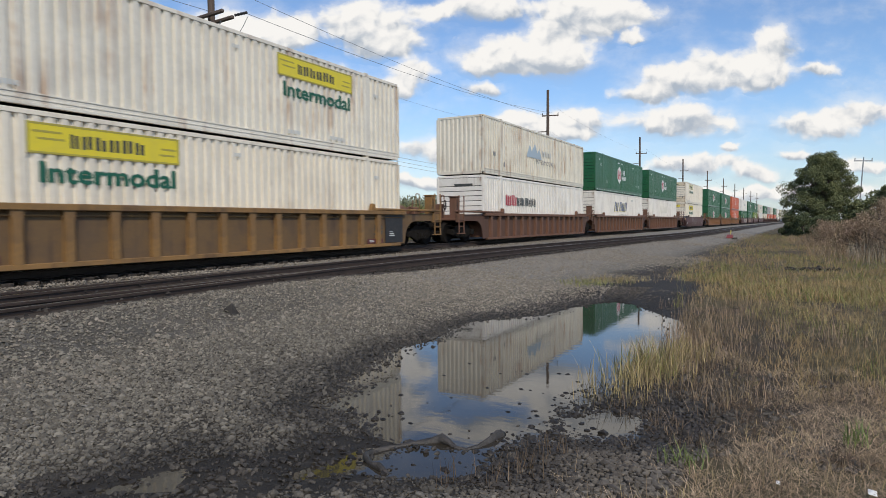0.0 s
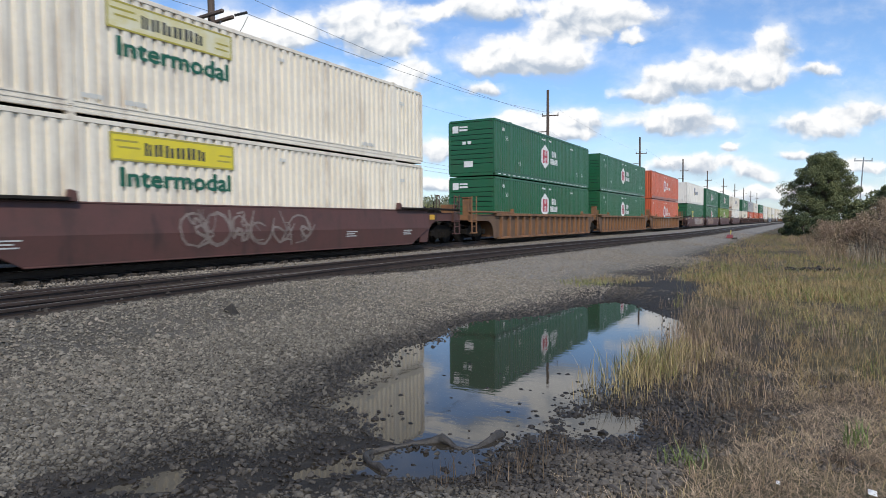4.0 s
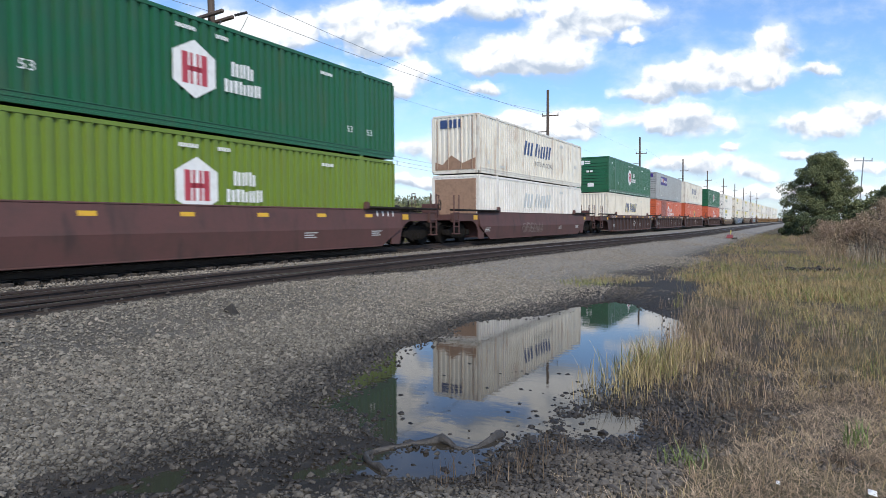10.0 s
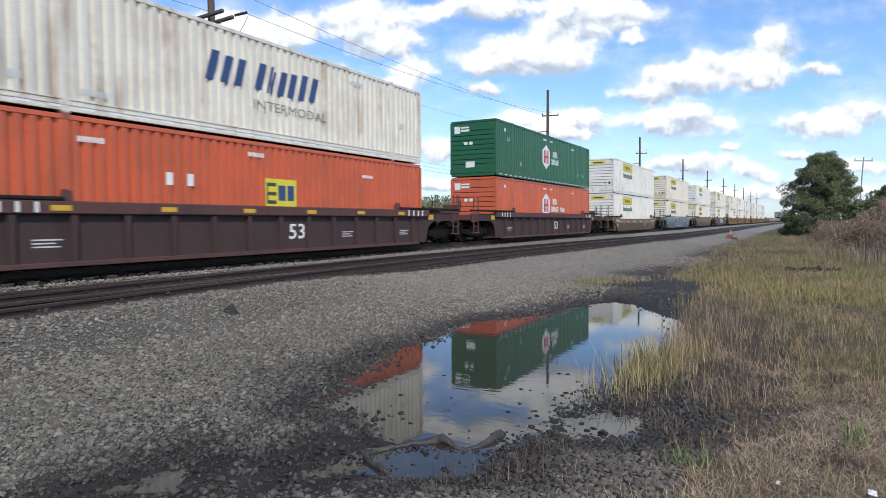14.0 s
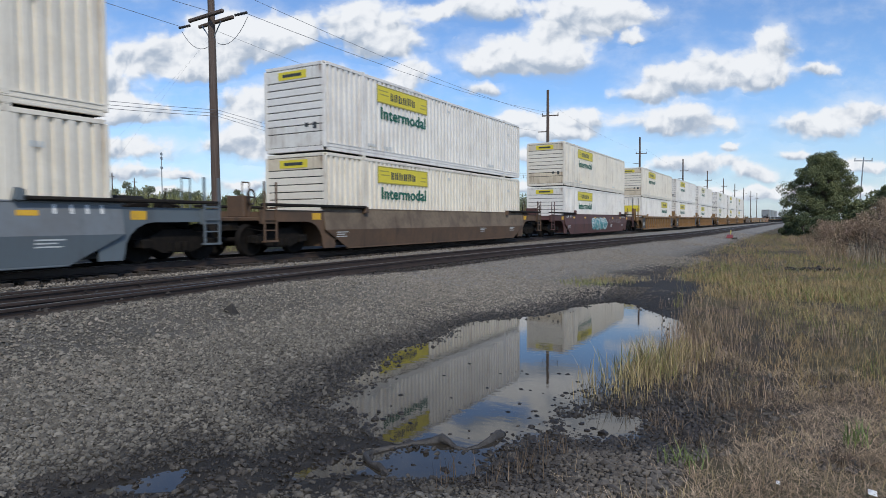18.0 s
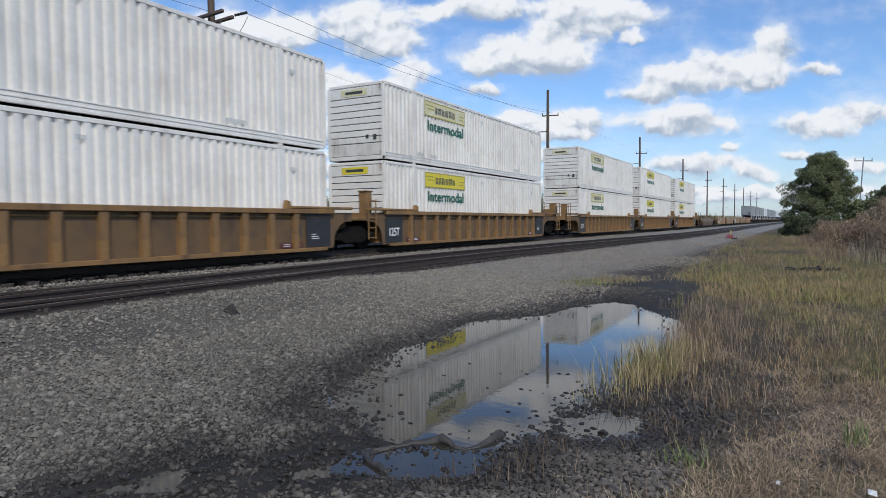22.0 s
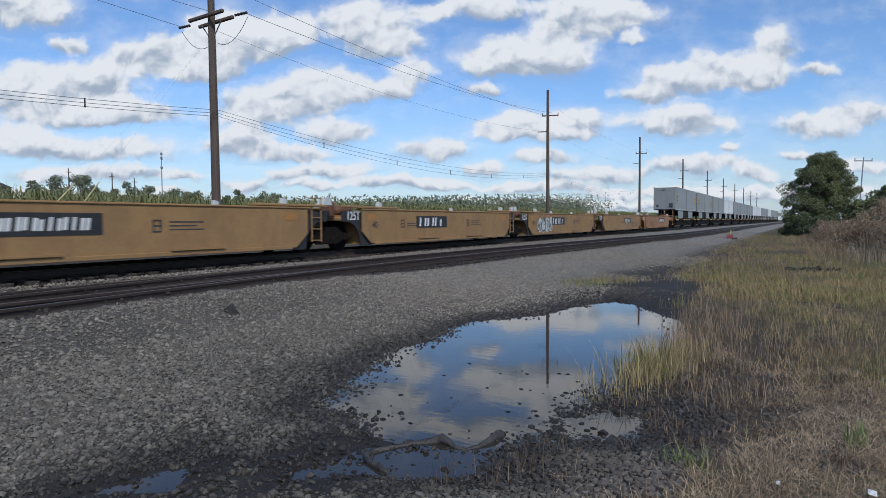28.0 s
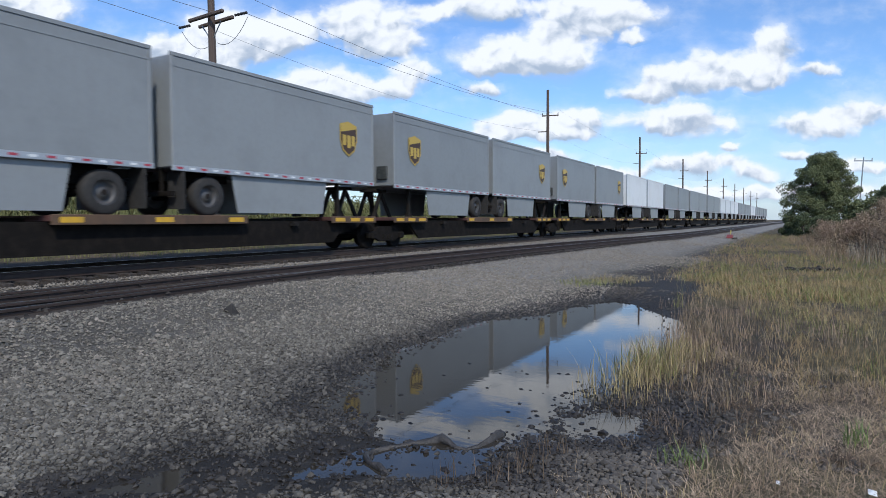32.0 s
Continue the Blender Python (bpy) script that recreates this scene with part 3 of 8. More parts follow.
def ground_material(name="gravel_ground"):
    m = bpy.data.materials.new(name)
    m.use_nodes = True
    nt = m.node_tree
    N, Lk = nt.nodes.new, nt.links.new
    b = nt.nodes["Principled BSDF"]
    co = N("ShaderNodeNewGeometry").outputs["Position"]

    def noise_node(sc, det=5, rough=0.6):
        n = N("ShaderNodeTexNoise")
        n.inputs["Scale"].default_value, n.inputs["Detail"].default_value, n.inputs["Roughness"].default_value = sc, det, rough
        Lk(co, n.inputs["Vector"])
        return n.outputs["Fac"]

    def ramp(src, lo, hi, a=0.0, bb=1.0):
        r = N("ShaderNodeMapRange")
        r.interpolation_type = "SMOOTHSTEP"
        Lk(src, r.inputs[0])
        for i, val in enumerate((lo, hi, a, bb)):
            r.inputs[i + 1].default_value = val
        return r.outputs[0]

    def mixc(fac, a, bb, blend="MIX"):
        x = N("ShaderNodeMix")
        x.data_type, x.blend_type = "RGBA", blend
        for i, val in ((0, fac), (6, a), (7, bb)):
            if isinstance(val, (int, float)):
                x.inputs[i].default_value = val
            elif isinstance(val, tuple):
                x.inputs[i].default_value = (*val, 1)
            else:
                Lk(val, x.inputs[i])
        return x.outputs[2]

    def op(kind, a, bb):
        x = N("ShaderNodeMath")
        x.operation, x.use_clamp = kind, kind == "MULTIPLY"
        for i, val in enumerate((a, bb)):
            if isinstance(val, (int, float)):
                x.inputs[i].default_value = val
            else:
                Lk(val, x.inputs[i])
        return x.outputs[0]
    # crushed stone in two sizes, each stone with a tone of its own
    cells = []
    for sc in (30.0, 62.0):
        v = N("ShaderNodeTexVoronoi")
        v.inputs["Scale"].default_value = sc
        Lk(co, v.inputs["Vector"])
        cells.append(v)
    bw = N("ShaderNodeSeparateColor")
    Lk(cells[0].outputs["Color"], bw.inputs[0])
    stone = mixc(bw.outputs[0], (0.055, 0.048, 0.038), (0.135, 0.12, 0.094))
    stone = mixc(ramp(cells[0].outputs["Distance"], 0.012, 0.03), stone, mixc(0.8, stone, (0.03, 0.028, 0.026)))
    stone = mixc(ramp(noise_node(0.55, 4), 0.4, 0.65, 0, 0.45), stone, (0.105, 0.092, 0.078))
    stone = mixc(ramp(noise_node(7, 4), 0.5, 0.7, 0, 0.35), stone, (0.2, 0.188, 0.168))
    dry = N("ShaderNodeAttribute")
    dry.attribute_name = "dry"
    stone = mixc(op("MULTIPLY", dry.outputs["Fac"], 0.75), stone, mixc(0.55, stone, (0.42, 0.4, 0.36)))
    # soil with thatch under the grass
    soil = mixc(ramp(noise_node(5, 6), 0.35, 0.7), (0.055, 0.042, 0.03), (0.165, 0.122, 0.076))
    soil = mixc(ramp(noise_node(0.35, 3), 0.42, 0.62, 0, 0.45), soil, (0.085, 0.085, 0.036))
    attr = N("ShaderNodeAttribute")
    attr.attribute_name = "verge"
    edge = op("ADD", attr.outputs["Fac"], op("SUBTRACT", op("MULTIPLY", noise_node(2.2, 5), 0.5), 0.25))
    col = mixc(ramp(edge, 0.35, 0.6), stone, soil)
    # oil and brake dust on the track beds, train shade painted beyond the main line
    bed = N("ShaderNodeAttribute")
    bed.attribute_name = "bed"
    col = mixc(op("MULTIPLY", bed.outputs["Fac"], ramp(noise_node(3, 5), 0.2, 0.8, 0.75, 1.0)), col, (0.052, 0.041, 0.033))
    # damp margin of the puddle
    sep = N("ShaderNodeSeparateXYZ")
    Lk(co, sep.inputs[0])
    mud = N("ShaderNodeAttribute")
    mud.attribute_name = "mud"
    damp = ramp(op("ADD", sep.outputs[2], op("MULTIPLY", op("SUBTRACT", noise_node(1.6, 5), 0.5), 0.07)), WATER + 0.09, WATER + 0.02)
    damp = op("MAXIMUM", damp, op("MULTIPLY", mud.outputs["Fac"], ramp(noise_node(2.5, 5), 0.25, 0.5)))
    col = mixc(op("MULTIPLY", damp, 0.85), col, mixc(0.8, col, (0.012, 0.011, 0.01)))
    Lk(col, b.inputs["Base Color"])
    Lk(ramp(damp, 0, 1, 0.92, 0.72), b.inputs["Roughness"])
    b.inputs["Specular IOR Level"].default_value = 0.25
    bp = N("ShaderNodeBump")
    bp.inputs["Strength"].default_value, bp.inputs["Distance"].default_value = 0.9, 0.02
    h = op("ADD", op("MULTIPLY", cells[0].outputs["Distance"], 20.0), op("MULTIPLY", cells[1].outputs["Distance"], 16.0))
    Lk(op("SUBTRACT", noise_node(40, 4), op("MULTIPLY", h, 0.6)), bp.inputs["Height"])
    Lk(bp.outputs[0], b.inputs["Normal"])
    return m


def verge_edge(X):
    """Where the gravel ends and the grass begins, as y over x."""
    return np.interp(X, [-50, 0, 3.5, 4.9, 6.0, 7.0, 11.1, 15.6, 19.8, 41, 166, 400], [.9, .9, .85, .75, .62, 1.5, 1.7, 1.9, 3.2, 3.9, 2.2, 1.0])


def grid_mesh(name, xs, ys, mat):
    X, Y = np.meshgrid(xs, ys, indexing="ij")
    Z = ground_z(X, Y)
    nx, ny = len(xs), len(ys)
    me = bpy.data.meshes.new(name)
    me.vertices.add(nx * ny)
    me.vertices.foreach_set("co", np.stack([X, Y, Z], -1).astype(np.float32).ravel())
    i = np.arange(nx * ny).reshape(nx, ny)
    quads = np.stack([i[:-1, :-1], i[1:, :-1], i[1:, 1:], i[:-1, 1:]], -1).reshape(-1, 4)
    me.loops.add(quads.size)
    me.loops.foreach_set("vertex_index", quads.astype(np.int32).ravel())
    me.polygons.add(len(quads))
    me.polygons.foreach_set("loop_start", np.arange(0, quads.size, 4, dtype=np.int32))
    me.polygons.foreach_set("use_smooth", np.ones(len(quads), bool))
    me.update(calc_edges=True)
    off = np_bend(X)
    verge = np_smooth(0.35, -0.35, Y - verge_edge(X)) + np_smooth(3.4, 5.2, Y - MAIN_Y - off)
    near_edge = Y - (MAIN_Y + off - 4.45 - 2.2 * np_smooth(15, 62, X))
    # the main bed reaches past its far side to paint the train's shade
    bed = np.maximum(np_smooth(1.8, 1.45, near_edge) * np_smooth(-1.75 - .006 * np.clip(14 - X, 0, 20) ** 2, -1.3 - .006 * np.clip(14 - X, 0, 20) ** 2, near_edge), np_smooth(3.1, 2.75, np.abs(Y - MAIN_Y - off - 1.45)))
    # dark mud at the far end of the puddle and along its near bank
    mud = np.maximum(np_smooth(1.3, .75, np.hypot((X - 15.9) / 3.2, (Y - 3.0) / 1.35)), np_smooth(1.2, .7, np.hypot((X - 4.35) / 1.05, (Y - 1.25) / .75)))
    mud = np.maximum(mud, .8 * np_smooth(1.2, .7, np.hypot((X - 9.0) / 3.0, (Y - .5) / .55)))
    along = np.clip(((X - 2.15) * 1.75 - (Y - 3.95) * 1.3) / (1.75 ** 2 + 1.3 ** 2), -.3, 1)
    mud = np.maximum(mud, .9 * np_smooth(.55, .35, np.hypot(X - 2.15 - 1.75 * along, Y - 3.95 + 1.3 * along)))
    mud = np.maximum(mud, np_smooth(1.3, .8, np.hypot((X - 23.5) / .8, (Y + .4) / 1.0)))
    side = MAIN_Y + off - 4.45 - 2.2 * np_smooth(15, 62, X)
    dry = (.25 + .75 * np_smooth(8, 16, X)) * np_smooth(-4.2, -2.6, Y - side) * np_smooth(-1.0, -2.2, Y - MAIN_Y - off) + .7 * np_smooth(7, 16, X) * np_smooth(0.3, 1.6, Y - 4.2 + .02 * X)
    for key, val in (("verge", verge), ("bed", bed), ("mud", mud), ("dry", np.clip(dry, 0, 1))):
        me.attributes.new(key, "FLOAT", "POINT").data.foreach_set("value", val.astype(np.float32).ravel())
    me.materials.append(mat)
    return me


M_GROUND = ground_material()
XS = axis([(-2500, 500), (-500, 100), (-100, 20), (-20, 2), (-2, 0.25), (1.5, 0.07), (15, 0.2), (32, 1.0), (80, 5), (300, 40), (900, 300), (3000, 1)])
YS = axis([(-2500, 500), (-500, 100), (-100, 20), (-30, 3), (-9, 0.4), (-2, 0.09), (7, 0.13), (18, 0.6), (30, 5), (80, 30), (500, 200), (2500, 1)])
ground = tagged(new("ground", grid_mesh("ground", XS, YS, M_GROUND)), "grey crushed stone yard with a muddy grass verge", "ground", kind="structure")


def water_material():
    m = bpy.data.materials.new("puddle_water")
    m.use_nodes = True
    nt = m.node_tree
    N, Lk = nt.nodes.new, nt.links.new
    b = nt.nodes["Principled BSDF"]
    b.inputs["Base Color"].default_value = (0.034, 0.029, 0.022, 1)
    b.inputs["Roughness"].default_value, b.inputs["IOR"].default_value = 0.02, 1.33
    b.inputs["Specular IOR Level"].default_value = 0.62
    n = N("ShaderNodeTexNoise")
    n.inputs["Scale"].default_value, n.inputs["Detail"].default_value = 5.0, 4
    mp = N("ShaderNodeMapping")
    mp.inputs["Rotation"].default_value, mp.inputs["Scale"].default_value = (0, 0, -.55), (1.6, .6, 1)
    Lk(N("ShaderNodeNewGeometry").outputs["Position"], mp.inputs[0]), Lk(mp.outputs[0], n.inputs["Vector"])
    bp = N("ShaderNodeBump")
    bp.inputs["Strength"].default_value, bp.inputs["Distance"].default_value = 0.03, 0.02
    Lk(n.outputs["Fac"], bp.inputs["Height"]), Lk(bp.outputs[0], b.inputs["Normal"])
    return m


pond = Shape()
pond.add([(1.2, 0.6, WATER), (15, 0.6, WATER), (15, 5.6, WATER), (1.2, 5.6, WATER)], [(0, 1, 2, 3)])
tagged(new("water", pond.mesh("water", water_material())), "shallow still puddle mirroring the sky on dark mud", "puddle", kind="structure")


# ---- tracks ----
def rail_profile():
    return [(-.07, -.17), (-.07, -.155), (-.012, -.135), (-.012, -.045), (-.036, -.035), (-.036, -.006), (-.028, 0), (.028, 0), (.036, -.006),
            (.036, -.035), (.012, -.045), (.012, -.135), (.07, -.155), (.07, -.17)]


def sweep(profile, path):
    s, k = Shape(), len(profile)
    v = []
    for (x, y, z), (nx, ny) in path:
        v += [(x + nx * a, y + ny * a, z + b) for a, b in profile]
    n = len(path)
    f = [(i * k + j, i * k + (j + 1) % k, (i + 1) * k + (j + 1) % k, (i + 1) * k + j) for i in range(n - 1) for j in range(k)]
    return s.add(v, f)


def track(name, centre, z, label, s0=-60, s1=560):
    root = thing(name, label, "railway track")
    root["kind"] = "structure"
    stops = [float(q) for q in (axis([(s0, 10), (0, 2.5), (80, 8), (s1, 1)]) if s1 > 80 else axis([(s0, 1.5), (s1, 1)]))]
    for side in (-.753, .753):
        path = []
        for q in stops:
            d = Vector((0.5, centre(q + .25) - centre(q - .25), 0)).normalized()
            path.append(((q - d.y * side, centre(q) + d.x * side, z), (-d.y, d.x)))
        rail = part("rail", sweep(rail_profile(), path), M_RAIL, root)
        head = [((p[0], p[1], p[2] + 0.003), n) for p, n in path]
        part("rail_head", sweep([(-.026, 0), (-.026, .001), (.026, .001), (.026, 0)], head), M_RAILHEAD, rail, "polished rail head")
    return root


main_track = track("main_track", lambda s: MAIN_Y + bend(s), 0.0, "main line railway track with rusty rails on ballast")
side_track = track("side_track", siding_y, -0.10, "side railway track with old wooden ties in ballast")


def turnout_y(s):
    """Centre of the track that leaves the side track towards the yard."""
    return siding_y(s) - .006 * max(14.0 - s, 0.0) ** 2


turnout_track = track("turnout_track", turnout_y, -0.104, "rusty rails of a turnout leaving the side track", -14, 13.5)


# ---- train ----
LENGTH, HEIGHT, WIDTH = 16.15, 2.835, 2.59
BASE_LOW, BASE_HIGH = 0.37, 3.25
PITCH_RIB = 0.2785
POST_AT = 1.98
WHEELS = []               # (wheelset, its place in its truck, its car)
RIDING = []               # (thing, place along the train)


def side_sheet(near):
    """Corrugated sheet of one side, with thickness at its ribs."""
    s = Shape()
    y_out, y_in = (-WIDTH / 2 + .012, -WIDTH / 2 + .074) if near else (WIDTH / 2 - .012, WIDTH / 2 - .074)
    xs = []
    x = 0.12
    while x < LENGTH - 0.12 - PITCH_RIB:
        xs += [(x, y_in), (x + .085, y_in), (x + .113, y_out), (x + .2505, y_out)]
        x += PITCH_RIB
    xs += [(x, y_in), (LENGTH - .1, y_in)]
    v = [(a, b, z) for z in (.27, HEIGHT - .11) for a, b in xs]
    n = len(xs)
    return s.add(v, [(i, i + 1, i + 1 + n, i + n) for i in range(n - 1)])


def flat_sheet(near):
    """Smooth plate side with thin upright battens."""
    s = Shape()
    y = -WIDTH / 2 + .012 if near else WIDTH / 2 - .03
    s.box(.1, LENGTH - .1, y, y + .02, .17, HEIGHT - .11)
    q = 0.6
    while q < LENGTH - .3:
        s.box(q, q + .05, y - (.008 if near else -.02), y + (.001 if near else .028), .17, HEIGHT - .11)
        q += 0.6
    return s


def end_wall():
    """Upright corrugated front wall in one sheet."""
    ys = []
    y = -WIDTH / 2 + .12
    while y < WIDTH / 2 - .3:
        ys += [(.045, y), (.045, y + .06), (.008, y + .1), (.008, y + .2)]
        y += .24
    ys += [(.045, y), (.045, WIDTH / 2 - .12)]
    n = len(ys)
    v = [(x, q, z) for z in (.15, HEIGHT - .12) for x, q in ys]
    return Shape().add(v, [(i, i + 1, i + 1 + n, i + n) for i in range(n - 1)])


def door_leaf(side):
    s = Shape()
    y0, y1 = (-WIDTH / 2 + .11, -.015) if side else (.015, WIDTH / 2 - .11)
    s.box(LENGTH - .06, LENGTH - .02, y0, y1, .17, HEIGHT - .13, .008)
    for z in (.5, 1.1, 1.75, 2.4):
        s.box(LENGTH - .022, LENGTH - .006, y0 + .05, y1 - .05, z, z + .07)
    return s


STAINED = {"white_paint": M_STAINED_WHITE, "cream_paint": M_STAINED_CREAM}


def castings():
    s = Shape()
    return s.box(-.003, .175, -.09, .09, -.02, .124, .008)


# outline of the bottom rail: how far it stands out, and its height, from foot to top
LEDGES = [(-.012, .015), (.006, .02), (.006, .075), (-.012, .08), (-.012, .135), (.002, .14), (.002, .165), (-.012, .17), (-.012, .24), (.004, .245), (.004, .275)]


def rail_bar(outline, x0, x1):
    """A bar along x with an outline in y and z."""
    n = len(outline)
    v = [(x, *q) for x in (x0, x1) for q in outline]
    return Shape().add(v, [(i, (i + 1) % n, (i + 1) % n + n, i + n) for i in range(n)] + [tuple(range(n)), tuple(range(2 * n - 1, n - 1, -1))])


def container(u, low, paint_mat, signs, label, group, louvred=True, corrugated=True, rails=None, row=False):
    """A 53-foot container. u: its front end along the train."""
    root = thing("shipping_container", label, "shipping container", group)
    key = paint_mat.name
    rmat = rails or paint_mat
    sheet = side_sheet if corrugated else flat_sheet
    for near in (True, False):
        part("side_panel", shared(("side", near, key, corrugated), lambda: sheet(near).mesh("side_panel", paint_mat)), paint_mat, root)
        y = -WIDTH / 2 if near else WIDTH / 2
        g = 1 if near else -1
        part("top_rail", shared(("trail", near, rmat.name), lambda: Shape().box(.1, LENGTH - .1, *sorted((y, y + g * .07)), HEIGHT - .115, HEIGHT - .01, .008).mesh("top_rail", rmat)), rmat, root)
        part("bottom_rail", shared(("brail", near, rmat.name), lambda: rail_bar([(y - g * o, z) for o, z in LEDGES] + [(y + g * .08, .275), (y + g * .08, .015)], .1, LENGTH - .1).mesh("bottom_rail", rmat)), rmat, root)
        for i, x in enumerate((0.0, LENGTH - .11)):
            part("corner_post", shared(("post", near, i, key), lambda: Shape().box(x, x + .11, *sorted((y - g * .002, y + g * .12)), .11, HEIGHT - .1, .012).mesh("corner_post", paint_mat)), paint_mat, root)
        for i, x in enumerate((POST_AT, LENGTH - POST_AT - .16)):
            part("lifting_post", shared(("lift", near, i, key), lambda: Shape().box(x, x + .16, *sorted((y - g * .003, y + g * .06)), .17, HEIGHT - .11, .01).mesh("lifting_post", paint_mat)), paint_mat, root)
            for z in (-.004, HEIGHT - .1):
                part("corner_casting", shared(("cast", key), lambda: castings().mesh("corner_casting", rmat)), rmat, root, at=Matrix.Translation((x, y + g * .085, z)))
    part("roof", shared(("roof", key), lambda: Shape().box(.04, LENGTH - .04, -WIDTH / 2 + .06, WIDTH / 2 - .06, HEIGHT - .045, HEIGHT - .005).mesh("roof", paint_mat)), paint_mat, root)
    part("floor_pan", shared(("floorpan",), lambda: Shape().box(.05, LENGTH - .05, -WIDTH / 2 + .07, WIDTH / 2 - .07, .03, .15).mesh("floor_pan", M_BLACK)), M_BLACK, root)
    if louvred:
        # added black sheet stands for the shade in the gaps between planks
        wall = part("end_wall", shared(("endback",), lambda: Shape().box(.035, .06, -WIDTH / 2 + .12, WIDTH / 2 - .12, .15, HEIGHT - .12).mesh("end_wall", M_GROOVE_BACK)), M_GROOVE_BACK, root, "dark backing")
        cuts = (.16, .62, .86, 1.1, 1.34, 1.58, 1.82, 2.06, 2.3, HEIGHT - .125)
        for i, (z0, z1) in enumerate(zip(cuts, cuts[1:])):
            pm = STAINED.get(key, paint_mat) if i in (0, 1, 8) else paint_mat
            part("end_plank", shared(("plank", i, key), lambda: Shape().box(.006, .04, -WIDTH / 2 + .12, WIDTH / 2 - .12, z0 + .015, z1 - .015, .006).mesh("end_plank", pm)), pm, wall)
    else:
        part("end_wall", shared(("end", key), lambda: end_wall().mesh("end_wall", paint_mat)), paint_mat, root)
    for i, z in enumerate((0.0, HEIGHT - .13)):
        part("end_beam", shared(("beam", i, key), lambda: Shape().box(.004, .09, -WIDTH / 2 + .1, WIDTH / 2 - .1, z + .01, z + (.16 if i == 0 else .12), .01).mesh("end_beam", paint_mat)), paint_mat, root)
    for side in (True, False):
        part("door", shared(("door", side, key), lambda: door_leaf(side).mesh("door", paint_mat)), paint_mat, root)
    if row:                # pale reflective tape along the bottom rail
        for i in range(24):
            part("reflective_tape", shared(("tape", M_DECAL_WHITE.name), lambda: Shape().box(0, .32, -WIDTH / 2 + .007, -WIDTH / 2 + .0105, .082, .132).mesh("reflective_tape", M_DECAL_WHITE)), M_DECAL_WHITE, root,
                 at=Matrix.Translation((.45 + i * .645, 0, 0)))
    signs(root)
    RIDING.append((root, u, BASE_LOW if low else BASE_HIGH))
    return root


FACE = -WIDTH / 2 + .007       # plane of the markings on the near side


def sign(root, name, me, x, z, mat=None, parent=None, label="", lift=0.0):
    return part(name, me, mat, parent or root, label, at=Matrix.Translation((x, FACE - lift, z)))


def small_marks(root, spots, mat):
    """Rows of small bars for numbers along the side."""
    for x, z, n, h in spots:
        me = shared(("marks", n, h, mat.name), lambda: bars([h * .62] * n, h, h * .22).mesh("marking", mat))
        sign(root, "marking", me, x, z)["kind"] = "stuff"


def strokes(widths, height, gap, shear=0.0):
    """A row of plain upright bars that stand for a word, a pair for each sign, of uneven height."""
    s, x = Shape(), 0.0
    for i, w in enumerate(widths):
        t = min(w * .42, height * .34)
        spans = ((x, x + t, 0, height * (1, .94, 1, .9)[i % 4]), (x + w - t, x + w, height * (0, .05, 0)[i % 3], height * (.93, 1, .82)[i % 3])) if w > .14 else ((x, x + w, 0, height),)
        for x0, x1, z0, z1 in spans:
            s.add([(x0 + shear * z0, 0, z0), (x1 + shear * z0, 0, z0), (x1 + shear * z1, 0, z1), (x0 + shear * z1, 0, z1)], [(0, 1, 2, 3)])
        x += w + gap
    return s


def wordmark(root, key, widths, height, gap, x, z, mat, shear=0.0, parent=None, at=None, label=""):
    me = shared((key, mat.name), lambda: strokes(widths, height, gap, shear).mesh("wordmark", mat))
    ob = part("wordmark", me, mat, parent or root, label, at=at or Matrix.Translation((x, FACE, z)))
    ob["kind"] = "stuff"
    return ob


